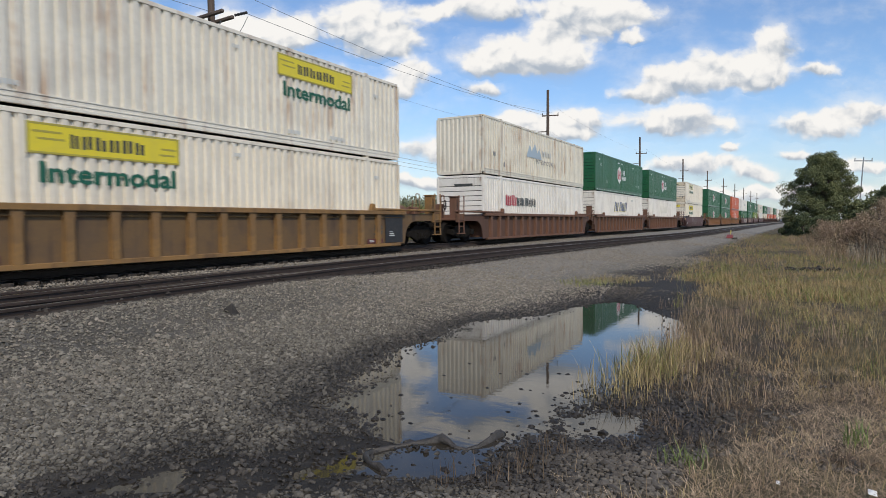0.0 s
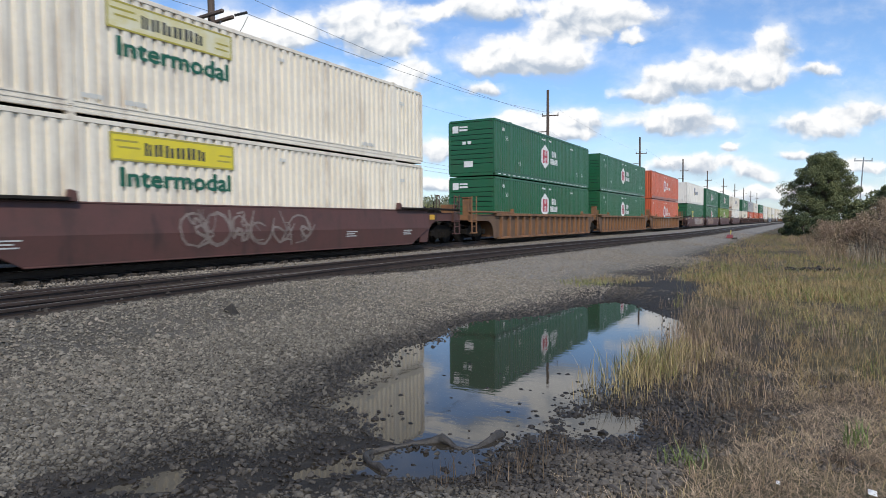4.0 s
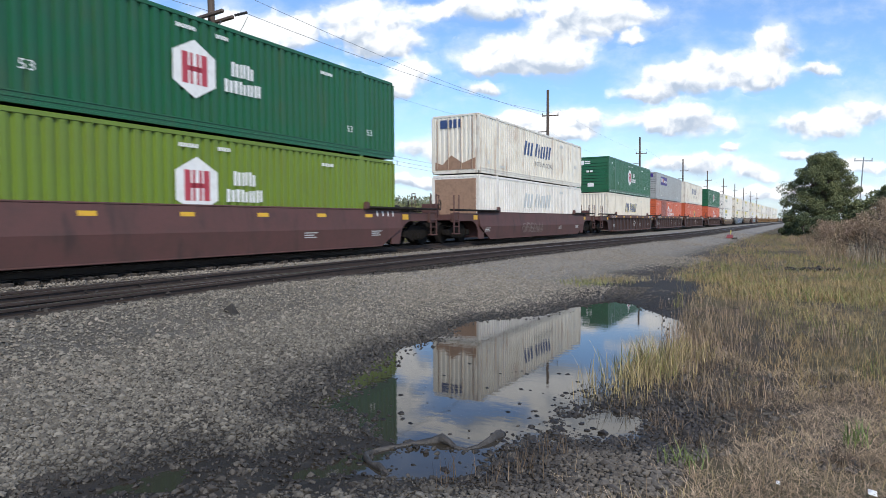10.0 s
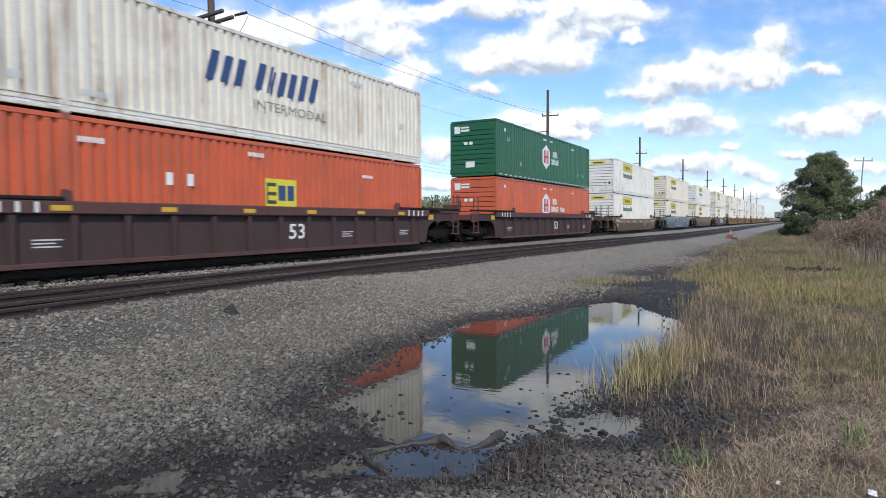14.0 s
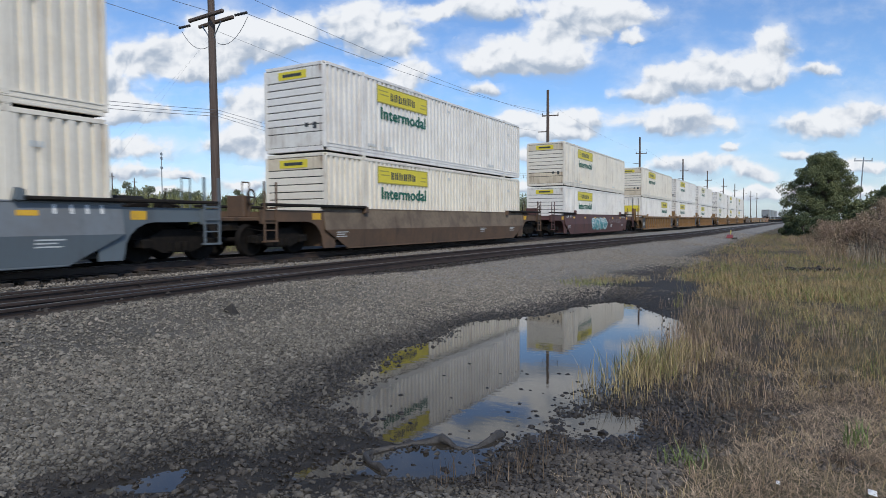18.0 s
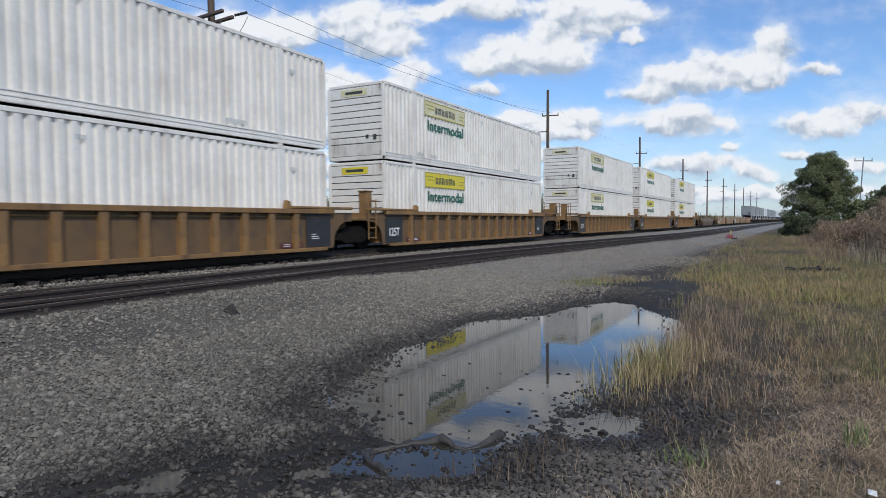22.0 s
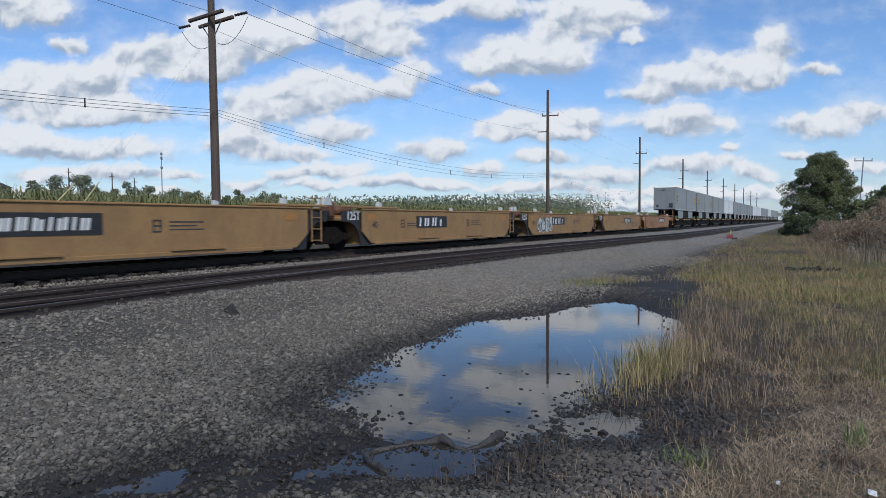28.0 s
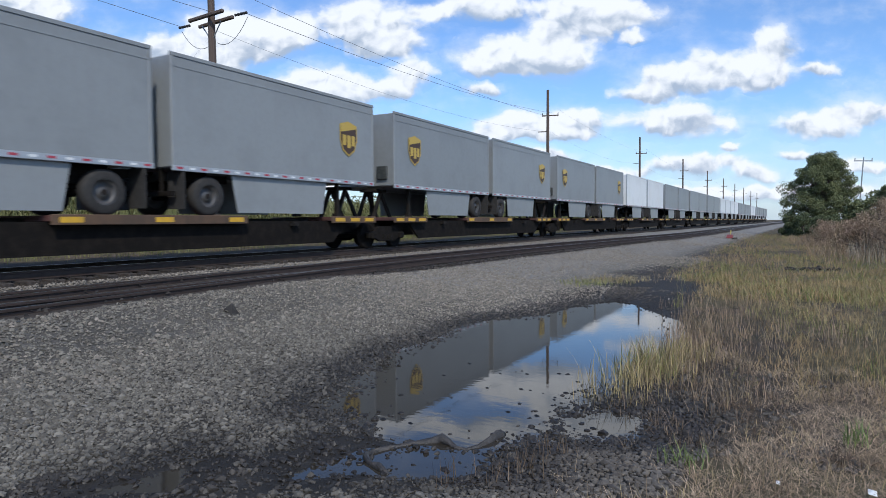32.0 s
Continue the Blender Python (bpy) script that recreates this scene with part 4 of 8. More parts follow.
def signs_haul(root, back=False, faded=False):
    """Yellow plate with dark strokes, green lettering under it. back: the container rides the other way round."""
    x0 = 9.77 if back else 2.88
    mat = M_FADED if faded else M_YELLOW
    plate = sign(root, "sign_plate", shared(("plate", mat.name), lambda: Shape().box(0, 3.5, -.002, 0, 0, .62).mesh("sign_plate", mat)), x0, 1.98, label="faded yellow sign plate" if faded else "yellow sign plate")
    frame = shared(("plateframe",), lambda: Shape().box(0, 3.5, -.006, -.002, 0, .045).box(0, 3.5, -.006, -.002, .575, .62).box(0, .05, -.006, -.002, .045, .575).box(3.45, 3.5, -.006, -.002, .045, .575).mesh("border", M_OLIVE))
    part("border", frame, M_OLIVE, plate, "olive border")
    for i, (x, w, z) in enumerate(((.1, .6, .42), (.2, .55, .28), (2.95, .42, .18), (3.0, .4, .32))):
        part("scroll_line", shared(("scroll", w), lambda: Shape().box(0, w, -.006, -.002, 0, .045).mesh("scroll_line", M_OLIVE)), M_OLIVE, plate, "olive scroll", at=Matrix.Translation((x, 0, z)))
    wordmark(root, "hauler", [.18, .22, .24, .24, .24, .22], .29, .07, 0, 0, M_DECAL_DARK, parent=plate, at=Matrix.Translation((.86, -.005, .155)), label="dark strokes")
    sign(root, "lettering", fit_lettering("Intermodal", 3.1, .43, M_DECAL_GREEN, bold=.03), x0 + .2, 1.42, label="green lettering")
    small_marks(root, ((x0 + .4, .34, 6, .11), (8.1, 2.35, 3, .1), (12.1, .36, 8, .11), (14.5, 2.1, 3, .12), (2.3, .36, 6, .1)), M_DECAL_PALE)
    if back:
        return
    part("end_plate", shared(("endplate", mat.name), lambda: Shape().box(-.004, .002, -.55, .65, 2.37, 2.63).mesh("end_plate", mat)), mat, root, "yellow plate")
    part("end_marking", shared(("endmark",), lambda: Shape().box(-.008, -.004, -.35, .45, 2.45, 2.55).mesh("end_marking", M_DECAL_DARK)), None, root)
    for y, z, w, h in ((-.95, .72, .14, .2), (-.6, .78, .12, .14)):
        part("vent_cover", shared(("vent", w), lambda: Shape().box(-.012, .004, 0, w, 0, h).mesh("vent_cover", M_DECAL_DARK)), None, root, "small dark cover", at=Matrix.Translation((0, y, z)))


def signs_hub(root, mat=M_DECAL_WHITE, extra=False):
    hexa = sign(root, "emblem", shared(("hex", mat.name), lambda: Shape().add([(0, 0, .36), (.64, 0, 0), (1.28, 0, .36), (1.28, 0, 1.08), (.64, 0, 1.44), (0, 0, 1.08)], [tuple(range(6))]).mesh("emblem", mat)), 6.58, .8, label="white six-sided emblem")
    part("emblem_mark", shared(("hexbars",), lambda: Shape().box(.26, .44, -.004, 0, .34, 1.1).box(.5, .58, -.004, 0, .34, 1.1).box(.7, .78, -.004, 0, .34, 1.1).box(.84, 1.02, -.004, 0, .34, 1.1).box(.42, .86, -.004, 0, .66, .78).mesh("emblem_mark", M_DECAL_RED)), None, hexa, "red bars", at=Matrix.Translation((0, -.001, 0)))
    wordmark(root, "hub1", [.24, .2, .22], .38, .05, 8.4, 1.58, mat)
    wordmark(root, "hub2", [.27, .13, .23, .21, .22], .34, .05, 8.16, 1.14, mat)
    small_marks(root, ((6.7, 2.45, 7, .1), (7.9, 2.45, 5, .1), (12.0, 2.36, 7, .1), (1.0, 2.3, 2, .16)), mat)
    for x, z, k in ((3.1, .7, 1), (13.3, .72, 1), (14.4, .72, 1)) + (() if extra else ((1.35, 1.85, 1.1),)):
        sign(root, "lettering", fit_lettering("53", .3 * k, .21 * k, mat), x, z)
    if extra:
        wordmark(root, "hub3", [.1, .06, .24, .2, .08], .3, .06, 9.75, 1.14, mat)
    end = shared(("hubend", mat.name), lambda: Shape().box(-.006, -.001, .72, 1.05, 2.2, 2.55).box(-.006, -.001, .2, .66, 2.28, 2.38).box(-.006, -.001, .2, .66, 2.44, 2.52).box(-.006, -.001, -.1, .4, .45, .75)
                 .box(-.006, -.001, .3, .5, 1.6, 1.75).box(-.006, -.001, .0, .2, 1.6, 1.75).mesh("end_marking", mat))
    part("end_marking", end, None, root, "white markings")


def signs_slant(root, mat=M_DECAL_BLUE, ghost=False, gold=False):
    """Slanted dark word across the middle, with a smaller word below."""
    wordmark(root, "slant", [.74, 1.0, .22, .68, .74], .78, .19, 5.6, 1.36, mat, shear=.3, label="slanted strokes")
    if gold:
        wordmark(root, "slant", [.74, 1.0, .22, .68, .74], .78, .19, 0, 0, M_YELLOW, shear=.3, at=Matrix.Translation((5.55, FACE + .0015, 1.32)), label="yellow edge of the strokes")
    if not ghost:
        sign(root, "lettering", fit_lettering("INTERMODAL", 3.1, .27, M_DECAL_GREYTEXT), 7.2, .86, label="grey lettering")
    small_marks(root, ((11.6, 2.3, 6, .14), (2.4, .4, 6, .12), (1.0, .5, 2, .16), (14.6, 1.2, 2, .2)), M_DECAL_PALE)


def signs_silver(root):
    sign(root, "emblem", shared(("peaks",), lambda: Shape().prism([(0, 0), (.5, .7), (.8, .35), (1.3, .8), (1.7, .3), (2.0, .62), (2.4, 0)], -.003, 0).mesh("emblem", material("pale_blue_decal", (0.36, 0.44, 0.5), 0.5))), 5.5, 1.28, label="faded blue emblem")
    sign(root, "lettering", fit_lettering("INTERMODAL", 3.05, .26, M_DECAL_GREYTEXT), 6.95, 1.0, label="grey lettering")
    wordmark(root, "peakword", [.3, .3, .3, .36], .3, .06, 8.0, 1.5, M_DECAL_PALE)
    small_marks(root, ((1.1, .95, 2, .2), (2.4, .5, 1, .22)), M_DECAL_GREYTEXT)


def signs_logistics(root):
    wordmark(root, "redword", [.44, .42, .46], .56, .05, 2.67, 1.4, M_DECAL_RED, label="red strokes")
    wordmark(root, "darkword", [.27, .3, .3, .1, .27, .22, .1, .27, .27], .46, .08, 4.15, 1.4, M_DECAL_DARK, label="dark strokes")
    part("end_marking", shared(("xpoend",), lambda: Shape().box(-.006, -.001, -.7, .3, 2.3, 2.42).mesh("end_marking", M_DECAL_DARK)), None, root)


def signs_parcel_panel(root):
    p = sign(root, "sign_plate", shared(("purple",), lambda: Shape().box(0, 3.68, -.003, 0, 0, .9).mesh("sign_plate", M_DECAL_PURPLE)), 2.4, 1.6, label="purple sign panel")
    wordmark(root, "pw1", [.24, .23, .25], .4, .03, 0, 0, M_DECAL_WHITE, parent=p, at=Matrix.Translation((.25, -.006, .3)))
    wordmark(root, "pw2", [.26, .24], .4, .03, 0, 0, M_DECAL_ORANGE, parent=p, at=Matrix.Translation((1.05, -.006, .3)))
    wordmark(root, "pw3", [.22, .14, .05, .12, .05, .2, .16, .15, .15], .26, .05, 0, 0, M_DECAL_WHITE, parent=p, at=Matrix.Translation((1.8, -.006, .27)))
    part("end_plate", shared(("purpend",), lambda: Shape().box(-.006, -.001, -.95, .95, 2.3, 2.68).mesh("end_plate", M_DECAL_PURPLE)), None, root, "purple panel")
    small_marks(root, ((13.0, 2.4, 1, .2), (12.9, .4, 5, .12), (2.6, .4, 6, .12)), M_DECAL_WHITE)


def signs_square(root, x=7.62, w=1.26):
    """Yellow square emblem in the middle."""
    p = sign(root, "emblem", shared(("square", w), lambda: Shape().box(0, w, -.003, 0, 0, .82).mesh("emblem", M_YELLOW)), x, 1.02, label="yellow square emblem")
    part("emblem_mark", shared(("squarebars", w), lambda: Shape().box(w * .4, w * .64, -.006, -.003, .2, .64).box(w * .7, w * .92, -.006, -.003, .2, .64).mesh("emblem_mark", M_DECAL_BLUE)), None, p, "blue bars")
    part("emblem_bar", shared(("squarebars2", w), lambda: Shape().box(w * .08, w * .34, -.006, -.003, .1, .2).box(w * .08, w * .34, -.006, -.003, .34, .44).box(w * .08, w * .34, -.006, -.003, .6, .7).box(w * .04, w * .08, -.006, -.003, .1, .7).mesh("emblem_bar", M_DECAL_DARK)), None, p, "black bars")
    small_marks(root, ((4.4, 1.5, 1, .3), (5.0, 1.5, 1, .3), (7.0, 2.4, 6, .12), (12.2, 2.1, 7, .11), (2.3, 2.3, 6, .12)), M_DECAL_WHITE)
    for q in (.75, 14.2):
        sign(root, "lettering", fit_lettering("53", .42, .3, M_DECAL_WHITE), q, .75)


def signs_square_green(root):
    signs_square(root, 4.37, 1.46)
    part("end_plate", shared(("yend",), lambda: Shape().box(-.006, -.001, -.2, .5, 2.1, 2.5).mesh("end_plate", M_YELLOW)), None, root, "yellow plate")


def signs_badge(root):
    """Dark and yellow badge before a dark word."""
    b = sign(root, "emblem", shared(("badge",), lambda: Shape().prism([(0, .2), (.55, 0), (.8, .25), (.8, 1.15), (0, 1.15)], -.003, 0).mesh("emblem", M_DECAL_BLUE)), 6.4, 1.2, label="dark blue badge")
    part("stripe", shared(("badgestripe",), lambda: Shape().prism([(.1, .12), (.35, .05), (.75, .6), (.75, .95)], -.006, -.003).mesh("stripe", M_DECAL_GOLD)), None, b, "yellow stripe")
    wordmark(root, "badgeword", [.42, .55, .12, .4, .44], .5, .12, 7.45, 1.35, M_DECAL_BLUE)
    small_marks(root, ((1.0, .9, 2, .25),), M_DECAL_PALE)


def signs_doors(root):
    """Worn-off word on the side; at the end locking bars, blue bars and rust."""
    signs_slant(root)
    rust = shared(("doorrust",), lambda: Shape().prism([(-1.1, .2), (1.1, .2), (1.1, .75), (.4, .5), (-.2, .9), (-.7, .45), (-1.1, .6)], 0, .003).mesh("rust_stain", M_SPRAY))
    part("rust_stain", rust, None, root, "rust stain", at=Matrix.LocRotScale((.003, 0, 0), Euler((0, 0, -math.pi / 2)), None))
    for y in (-.95, -.35, .35, .95):
        part("lock_bar", shared(("lockbar",), lambda: Shape().tube((-.03, 0, .2), (-.03, 0, HEIGHT - .15), .02, 6).mesh("lock_bar", M_SPRAY_TAN)), None, root, "rusty locking bar", at=Matrix.Translation((0, y, 0)))
    part("end_marking", shared(("doorblue",), lambda: Shape().box(-.01, -.004, .15, .3, 2.2, 2.6).box(-.01, -.004, -.1, .08, 2.2, 2.6).box(-.01, -.004, -.3, -.2, 2.2, 2.6).box(-.01, -.004, .42, .8, 2.2, 2.6).mesh("end_marking", M_DECAL_BLUE)), None, root, "blue bars")


def signs_brown_end(root):
    signs_slant(root, M_DECAL_PALE, True)
    part("end_panel", shared(("brownend",), lambda: Shape().box(-.006, -.001, -1.12, 1.12, .2, HEIGHT - .2).mesh("end_panel", M_SPRAY)), None, root, "brown end panel")


# ---- well cars ----
def bogie(parent, x):
    """A two-axle truck; its wheelsets turn."""
    b = part("bogie", shared(("bolster",), lambda: Shape().box(-.22, .22, -1.05, 1.05, .5, .72, .03).mesh("bogie", M_BLACK)), M_BLACK, parent, "black truck", at=Matrix.Translation((x, 0, 0)))
    pts = [(-1.15, .4), (-1.15, .58), (-.75, .62), (-.45, .8), (.45, .8), (.75, .62), (1.15, .58), (1.15, .4), (.72, .36), (.42, .24), (-.42, .24), (-.72, .36)]
    for y in (-1.02, 1.02):
        part("side_frame", shared(("sideframe",), lambda: Shape().prism(pts, -.07, .07).mesh("side_frame", M_TRUCK)), M_TRUCK, b, at=Matrix.Translation((0, y, 0)))
        for dx in (-.89, .89) if y < 0 else ():
            part("axle_box", shared(("axlebox",), lambda: Shape().box(-.14, .14, -.1, .1, .34, .58, .04).mesh("axle_box", M_TRUCK)), M_TRUCK, b, at=Matrix.Translation((dx, y * 1.06, 0)))
        if y < 0:
            part("spring_nest", shared(("spring",), lambda: Shape().tube((-.22, 0, .28), (-.22, 0, .5), .08, 8).tube((0, 0, .28), (0, 0, .5), .08, 8).tube((.22, 0, .28), (.22, 0, .5), .08, 8).mesh("spring_nest", M_TRUCK)), M_TRUCK, b, at=Matrix.Translation((0, y * 1.05, 0)))

    def build():
        w = Shape()
        w.tube((0, -1.1, 0), (0, 1.1, 0), .085, 10)
        for y, g in ((-.753, 1), (.753, -1)):
            w.lathe([(.09, -.07 * g), (.14, -.08 * g), (.36, -.03 * g), (.40, -.07 * g), (.456, -.068 * g), (.458, .03 * g), (.485, .05 * g), (.485, .075 * g), (.41, .075 * g), (.36, .02 * g), (.12, .06 * g), (.09, .06 * g)], (0, y, 0), 28)
        for y in (-1.11, 1.11):
            for k in range(3):
                a = k * 2.094
                w.tube((.05 * math.cos(a), y - .02, .05 * math.sin(a)), (.05 * math.cos(a), y + .02, .05 * math.sin(a)), .018, 6)
        return w.mesh("wheelset", M_WHEEL, True)
    for dx in (-.89, .89):
        w = part("wheelset", shared(("wheelset",), build), M_WHEEL, b, "worn steel wheels", at=Matrix.Translation((dx, 0, .458)))
        WHEELS.append((w, dx, parent))
    return b


def end_column(mat):
    """Tall box column that carries the hand brake."""
    return shared(("ecol", mat.name), lambda: Shape().box(-.16, .16, -.17, .17, 1.1, 2.02, .015).box(-.1, .1, -.185, -.17, 1.62, 1.88).box(-.2, .2, -.2, .2, 2.02, 2.06, .01).mesh("end_column", mat))


def ladder(parent, x, mat, h=2.1, post=True):
    """End ladder at the near side: flat stiles from the foot step to above the deck, with rungs and a grab rail behind."""
    s = Shape()
    for dx in (0, .46):
        s.box(x + dx - .035, x + dx + .035, -1.47, -1.44, .42, h, .006)
    s.box(x - .035, x + .495, -1.5, -1.36, .4, .45, .008)
    for z in (.72, 1.02, 1.34):
        s.box(x, x + .46, -1.475, -1.445, z, z + .035)
    part("ladder", s, mat, parent)
    s = Shape()
    for dx in (.1, .36):
        s.tube((x + dx, -.5, 1.12), (x + dx, -.5, h + .02), .02, 6)
    s.tube((x + .1, -.5, h + .02), (x + .36, -.5, h + .02), .02, 6)
    part("grab_rail", s, mat, parent)
    # sill behind the ladder, and the column that carries the hand brake
    part("end_sill", shared(("esill", mat.name), lambda: Shape().box(-.06, .52, -1.43, -1.31, .92, 1.3, .012).mesh("end_sill", mat)), mat, parent, at=Matrix.Translation((x, 0, 0)))
    if post:
        part("end_column", end_column(mat), mat, parent, at=Matrix.Translation((x + .23, -1.1, 0)))
    part("uncoupling_lever", shared(("lever",), lambda: Shape().tube((0, -1.35, .72), (0, -.3, .86), .014, 5).tube((0, -1.35, .72), (0, -1.38, .5), .014, 5).mesh("uncoupling_lever", M_TRUCK)), M_TRUCK, parent, at=Matrix.Translation((x + .02, 0, 0)))


def arch(edge, inner, top, g):
    """Side of the raised end: a panel cut away in a curve over the wheels. edge: its outer end, inner: where the well begins."""
    d = 1 if inner > edge else -1
    curve = [(edge, .98)]
    for t in (0, .2, .4, .6, .8, 1.0):
        a = t * math.pi / 2
        curve.append((inner - d * (1.0 - .75 * math.sin(a)), .3 + .68 * math.cos(a)))
    pts = [(edge, top - .1)] + curve + [(inner - d * .2, .14), (inner + d * .35, .14), (inner + d * .35, top - .1)]
    return Shape().prism(pts, *sorted((g * 1.36, g * 1.31)))


CACHE[("coupler",)] = Shape().box(-.75, .6, -.09, .09, .72, .9, .02).box(-.78, -.5, -.17, .17, .66, .96, .05).mesh("coupler", M_BLACK)


FOLD = .72                # height of the crease along a smooth side


def folded(z):
    """How far a creased side stands out at a height."""
    return 1.45 - (.11 * (FOLD - z) if z < FOLD else .16 * (z - FOLD))


def sloped_sheet(g, bottom, top):
    """A plate between two lines (from, to, height) of a creased side."""
    v = [(x, g * (folded(z) - inset), z) for x0, x1, z in (bottom, top) for x in (x0, x1) for inset in (0, .04)]
    return Shape().add(v, [(0, 2, 6, 4), (1, 5, 7, 3), (0, 1, 3, 2), (4, 6, 7, 5), (0, 4, 5, 1), (2, 3, 7, 6)])


def sloped_mark(brim):
    return Shape().add([(x, -folded(z) - .004, z) for z in (brim - .26, brim - .07) for x in (0, .07)], [(0, 1, 3, 2)])


def follow_crease(ob, depth=0.0):
    """Lays flat markings and what they carry on a creased side."""
    if ob.data and not ob.data.get("creased"):
        z0 = ob.matrix_basis.translation.z + depth
        bm = bmesh.new()
        bm.from_mesh(ob.data)
        bmesh.ops.bisect_plane(bm, geom=bm.verts[:] + bm.edges[:] + bm.faces[:], plane_co=(0, 0, FOLD - z0), plane_no=(0, 0, 1))
        for v in bm.verts:
            v.co.y += 1.45 - folded(v.co.z + z0)
        bm.to_mesh(ob.data)
        bm.free()
        ob.data["creased"] = True
    for child in ob.children:
        follow_crease(child, depth + ob.matrix_basis.translation.z)


def frame_mark(n):
    """A small square outline with short lines of illegible data beside it."""
    s = Shape().box(0, .04, -1.456, -1.452, 0, .3).box(.2, .24, -1.456, -1.452, 0, .3).box(.04, .2, -1.456, -1.452, 0, .04).box(.04, .2, -1.456, -1.452, .13, .17).box(.04, .2, -1.456, -1.452, .26, .3)
    for i in range(n):
        s.box(.45, 1.45 - .2 * (i % 2), -1.456, -1.452, .05 + .09 * i, .08 + .09 * i)
    return s.mesh("data_marking", M_DECAL_DARK)


def well_car(u, mat, style, label, first, last, length=LENGTH, number="125T", reflectors=False, group="well cars of the train", graffiti=None, marks53=False, plate=None, side_top=None):
    """One unit of a well car. u: where its load's front end lies; first, last: whether its ends carry couplers."""
    root = thing("well_car", label, "railway car", group)
    e0, e1 = (-2.9 if first else -1.2), (length + 2.9 if last else length + 1.2)
    top = 1.26 if side_top else 1.36 if style == "rib" else 1.42        # of the raised ends
    brim = side_top or top                                             # of the side between them
    low = .2 if style == "ttx" else .1
    flush = style == "flush"
    # ribbed sides: recess shade sits in the darker sheet colour
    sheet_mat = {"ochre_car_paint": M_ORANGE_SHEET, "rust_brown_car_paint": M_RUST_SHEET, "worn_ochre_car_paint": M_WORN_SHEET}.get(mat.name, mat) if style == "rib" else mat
    # smooth cars: chord shade painted into sheets, stiffeners and end panels
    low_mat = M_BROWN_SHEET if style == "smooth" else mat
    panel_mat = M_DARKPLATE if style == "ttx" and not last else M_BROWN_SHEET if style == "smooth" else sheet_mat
    for near in (True, False):
        g = -1 if near else 1
        k = (style, near, mat.name, round(length, 2), brim)
        if style == "rib":
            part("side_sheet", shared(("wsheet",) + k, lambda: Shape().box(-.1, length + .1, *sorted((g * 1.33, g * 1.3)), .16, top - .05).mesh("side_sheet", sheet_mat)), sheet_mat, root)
            part("top_chord", shared(("wtop",) + k, lambda: Shape().box(-.15, length + .15, *sorted((g * 1.49, g * 1.29)), top - .14, top, .014).mesh("top_chord", mat)), mat, root)
            part("bottom_chord", shared(("wbot",) + k, lambda: Shape().box(.2, length - .2, *sorted((g * 1.46, g * 1.25)), .07, .18, .012).mesh("bottom_chord", mat)), mat, root)
            part("air_pipe", shared(("wpipe",) + k, lambda: Shape().tube((-.1, g * 1.36, top - .24), (length + .1, g * 1.36, top - .24), .022, 6).mesh("air_pipe", mat)), mat, root)
            n = int(length / 1.0)
            for i in range(n):
                x = .6 + i * (length - 1.2) / (n - 1)
                if mat == M_CAR_ORANGE and not 1.2 < x < length - 1.2:      # the data plates stand there
                    continue
                rib = shared(("wrib", near, mat.name), lambda: Shape().prism([(-.1, .18), (.1, .18), (.085, .9), (.12, top - .14), (-.12, top - .14), (-.085, .9)], *sorted((g * 1.46, g * 1.325))).mesh("rib", mat))
                part("rib", rib, mat, root, at=Matrix.Translation((x, 0, 0)))
            for x in (-.1, length - 1.1) if mat == M_CAR_ORANGE else ():
                part("data_plate", shared(("wplate", near), lambda: Shape().box(0, 1.15, *sorted((g * 1.375, g * 1.362)), .2, top - .15).mesh("data_plate", M_DARKPLATE)), M_DARKPLATE, root, "black data plate", at=Matrix.Translation((x, 0, 0)))
        else:
            out = 1.34 if style == "smooth" else 1.45
            if flush:
                # paler upper plate: sky light painted in, with dust on the brown car
                upper = {"dull_brown_car_paint": M_CAR_DULL_LIT, "slate_grey_car_paint": M_CAR_SLATE_TOP}.get(mat.name, mat)
                part("side_sheet", shared(("slow",) + k, lambda: sloped_sheet(g, (1.0, length - 1.0, low), (-.2, length + .2, FOLD)).mesh("side_sheet", mat)), mat, root)
                part("upper_sheet", shared(("supp",) + k, lambda: sloped_sheet(g, (-.2, length + .2, FOLD), (-.2, length + .2, brim - .03)).mesh("upper_sheet", upper)), upper, root, "dusty upper half of the side with sky light in its colour" if upper == M_CAR_DULL_LIT else "")
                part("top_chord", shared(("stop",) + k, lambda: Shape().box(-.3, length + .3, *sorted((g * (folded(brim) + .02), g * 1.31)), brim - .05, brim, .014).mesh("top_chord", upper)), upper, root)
            else:
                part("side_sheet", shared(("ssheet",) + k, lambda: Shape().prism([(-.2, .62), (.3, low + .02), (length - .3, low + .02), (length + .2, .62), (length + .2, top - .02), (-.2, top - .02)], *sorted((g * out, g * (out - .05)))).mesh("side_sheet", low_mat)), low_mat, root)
                part("top_chord", shared(("stop",) + k, lambda: Shape().box(-.3, length + .3, *sorted((g * 1.485, g * 1.31)), top - (.27 if style == "smooth" else .06), top, .02).mesh("top_chord", mat)), mat, root)
            part("bottom_chord", shared(("sbot",) + k, lambda: Shape().box(*((1.0, length - 1.0) if flush else (.5, length - .5)), *sorted((g * (folded(low) + .012 if flush else 1.485), g * 1.25)), low - .02, low + (.02 if flush else .08), .01).mesh("bottom_chord", mat)), mat, root)
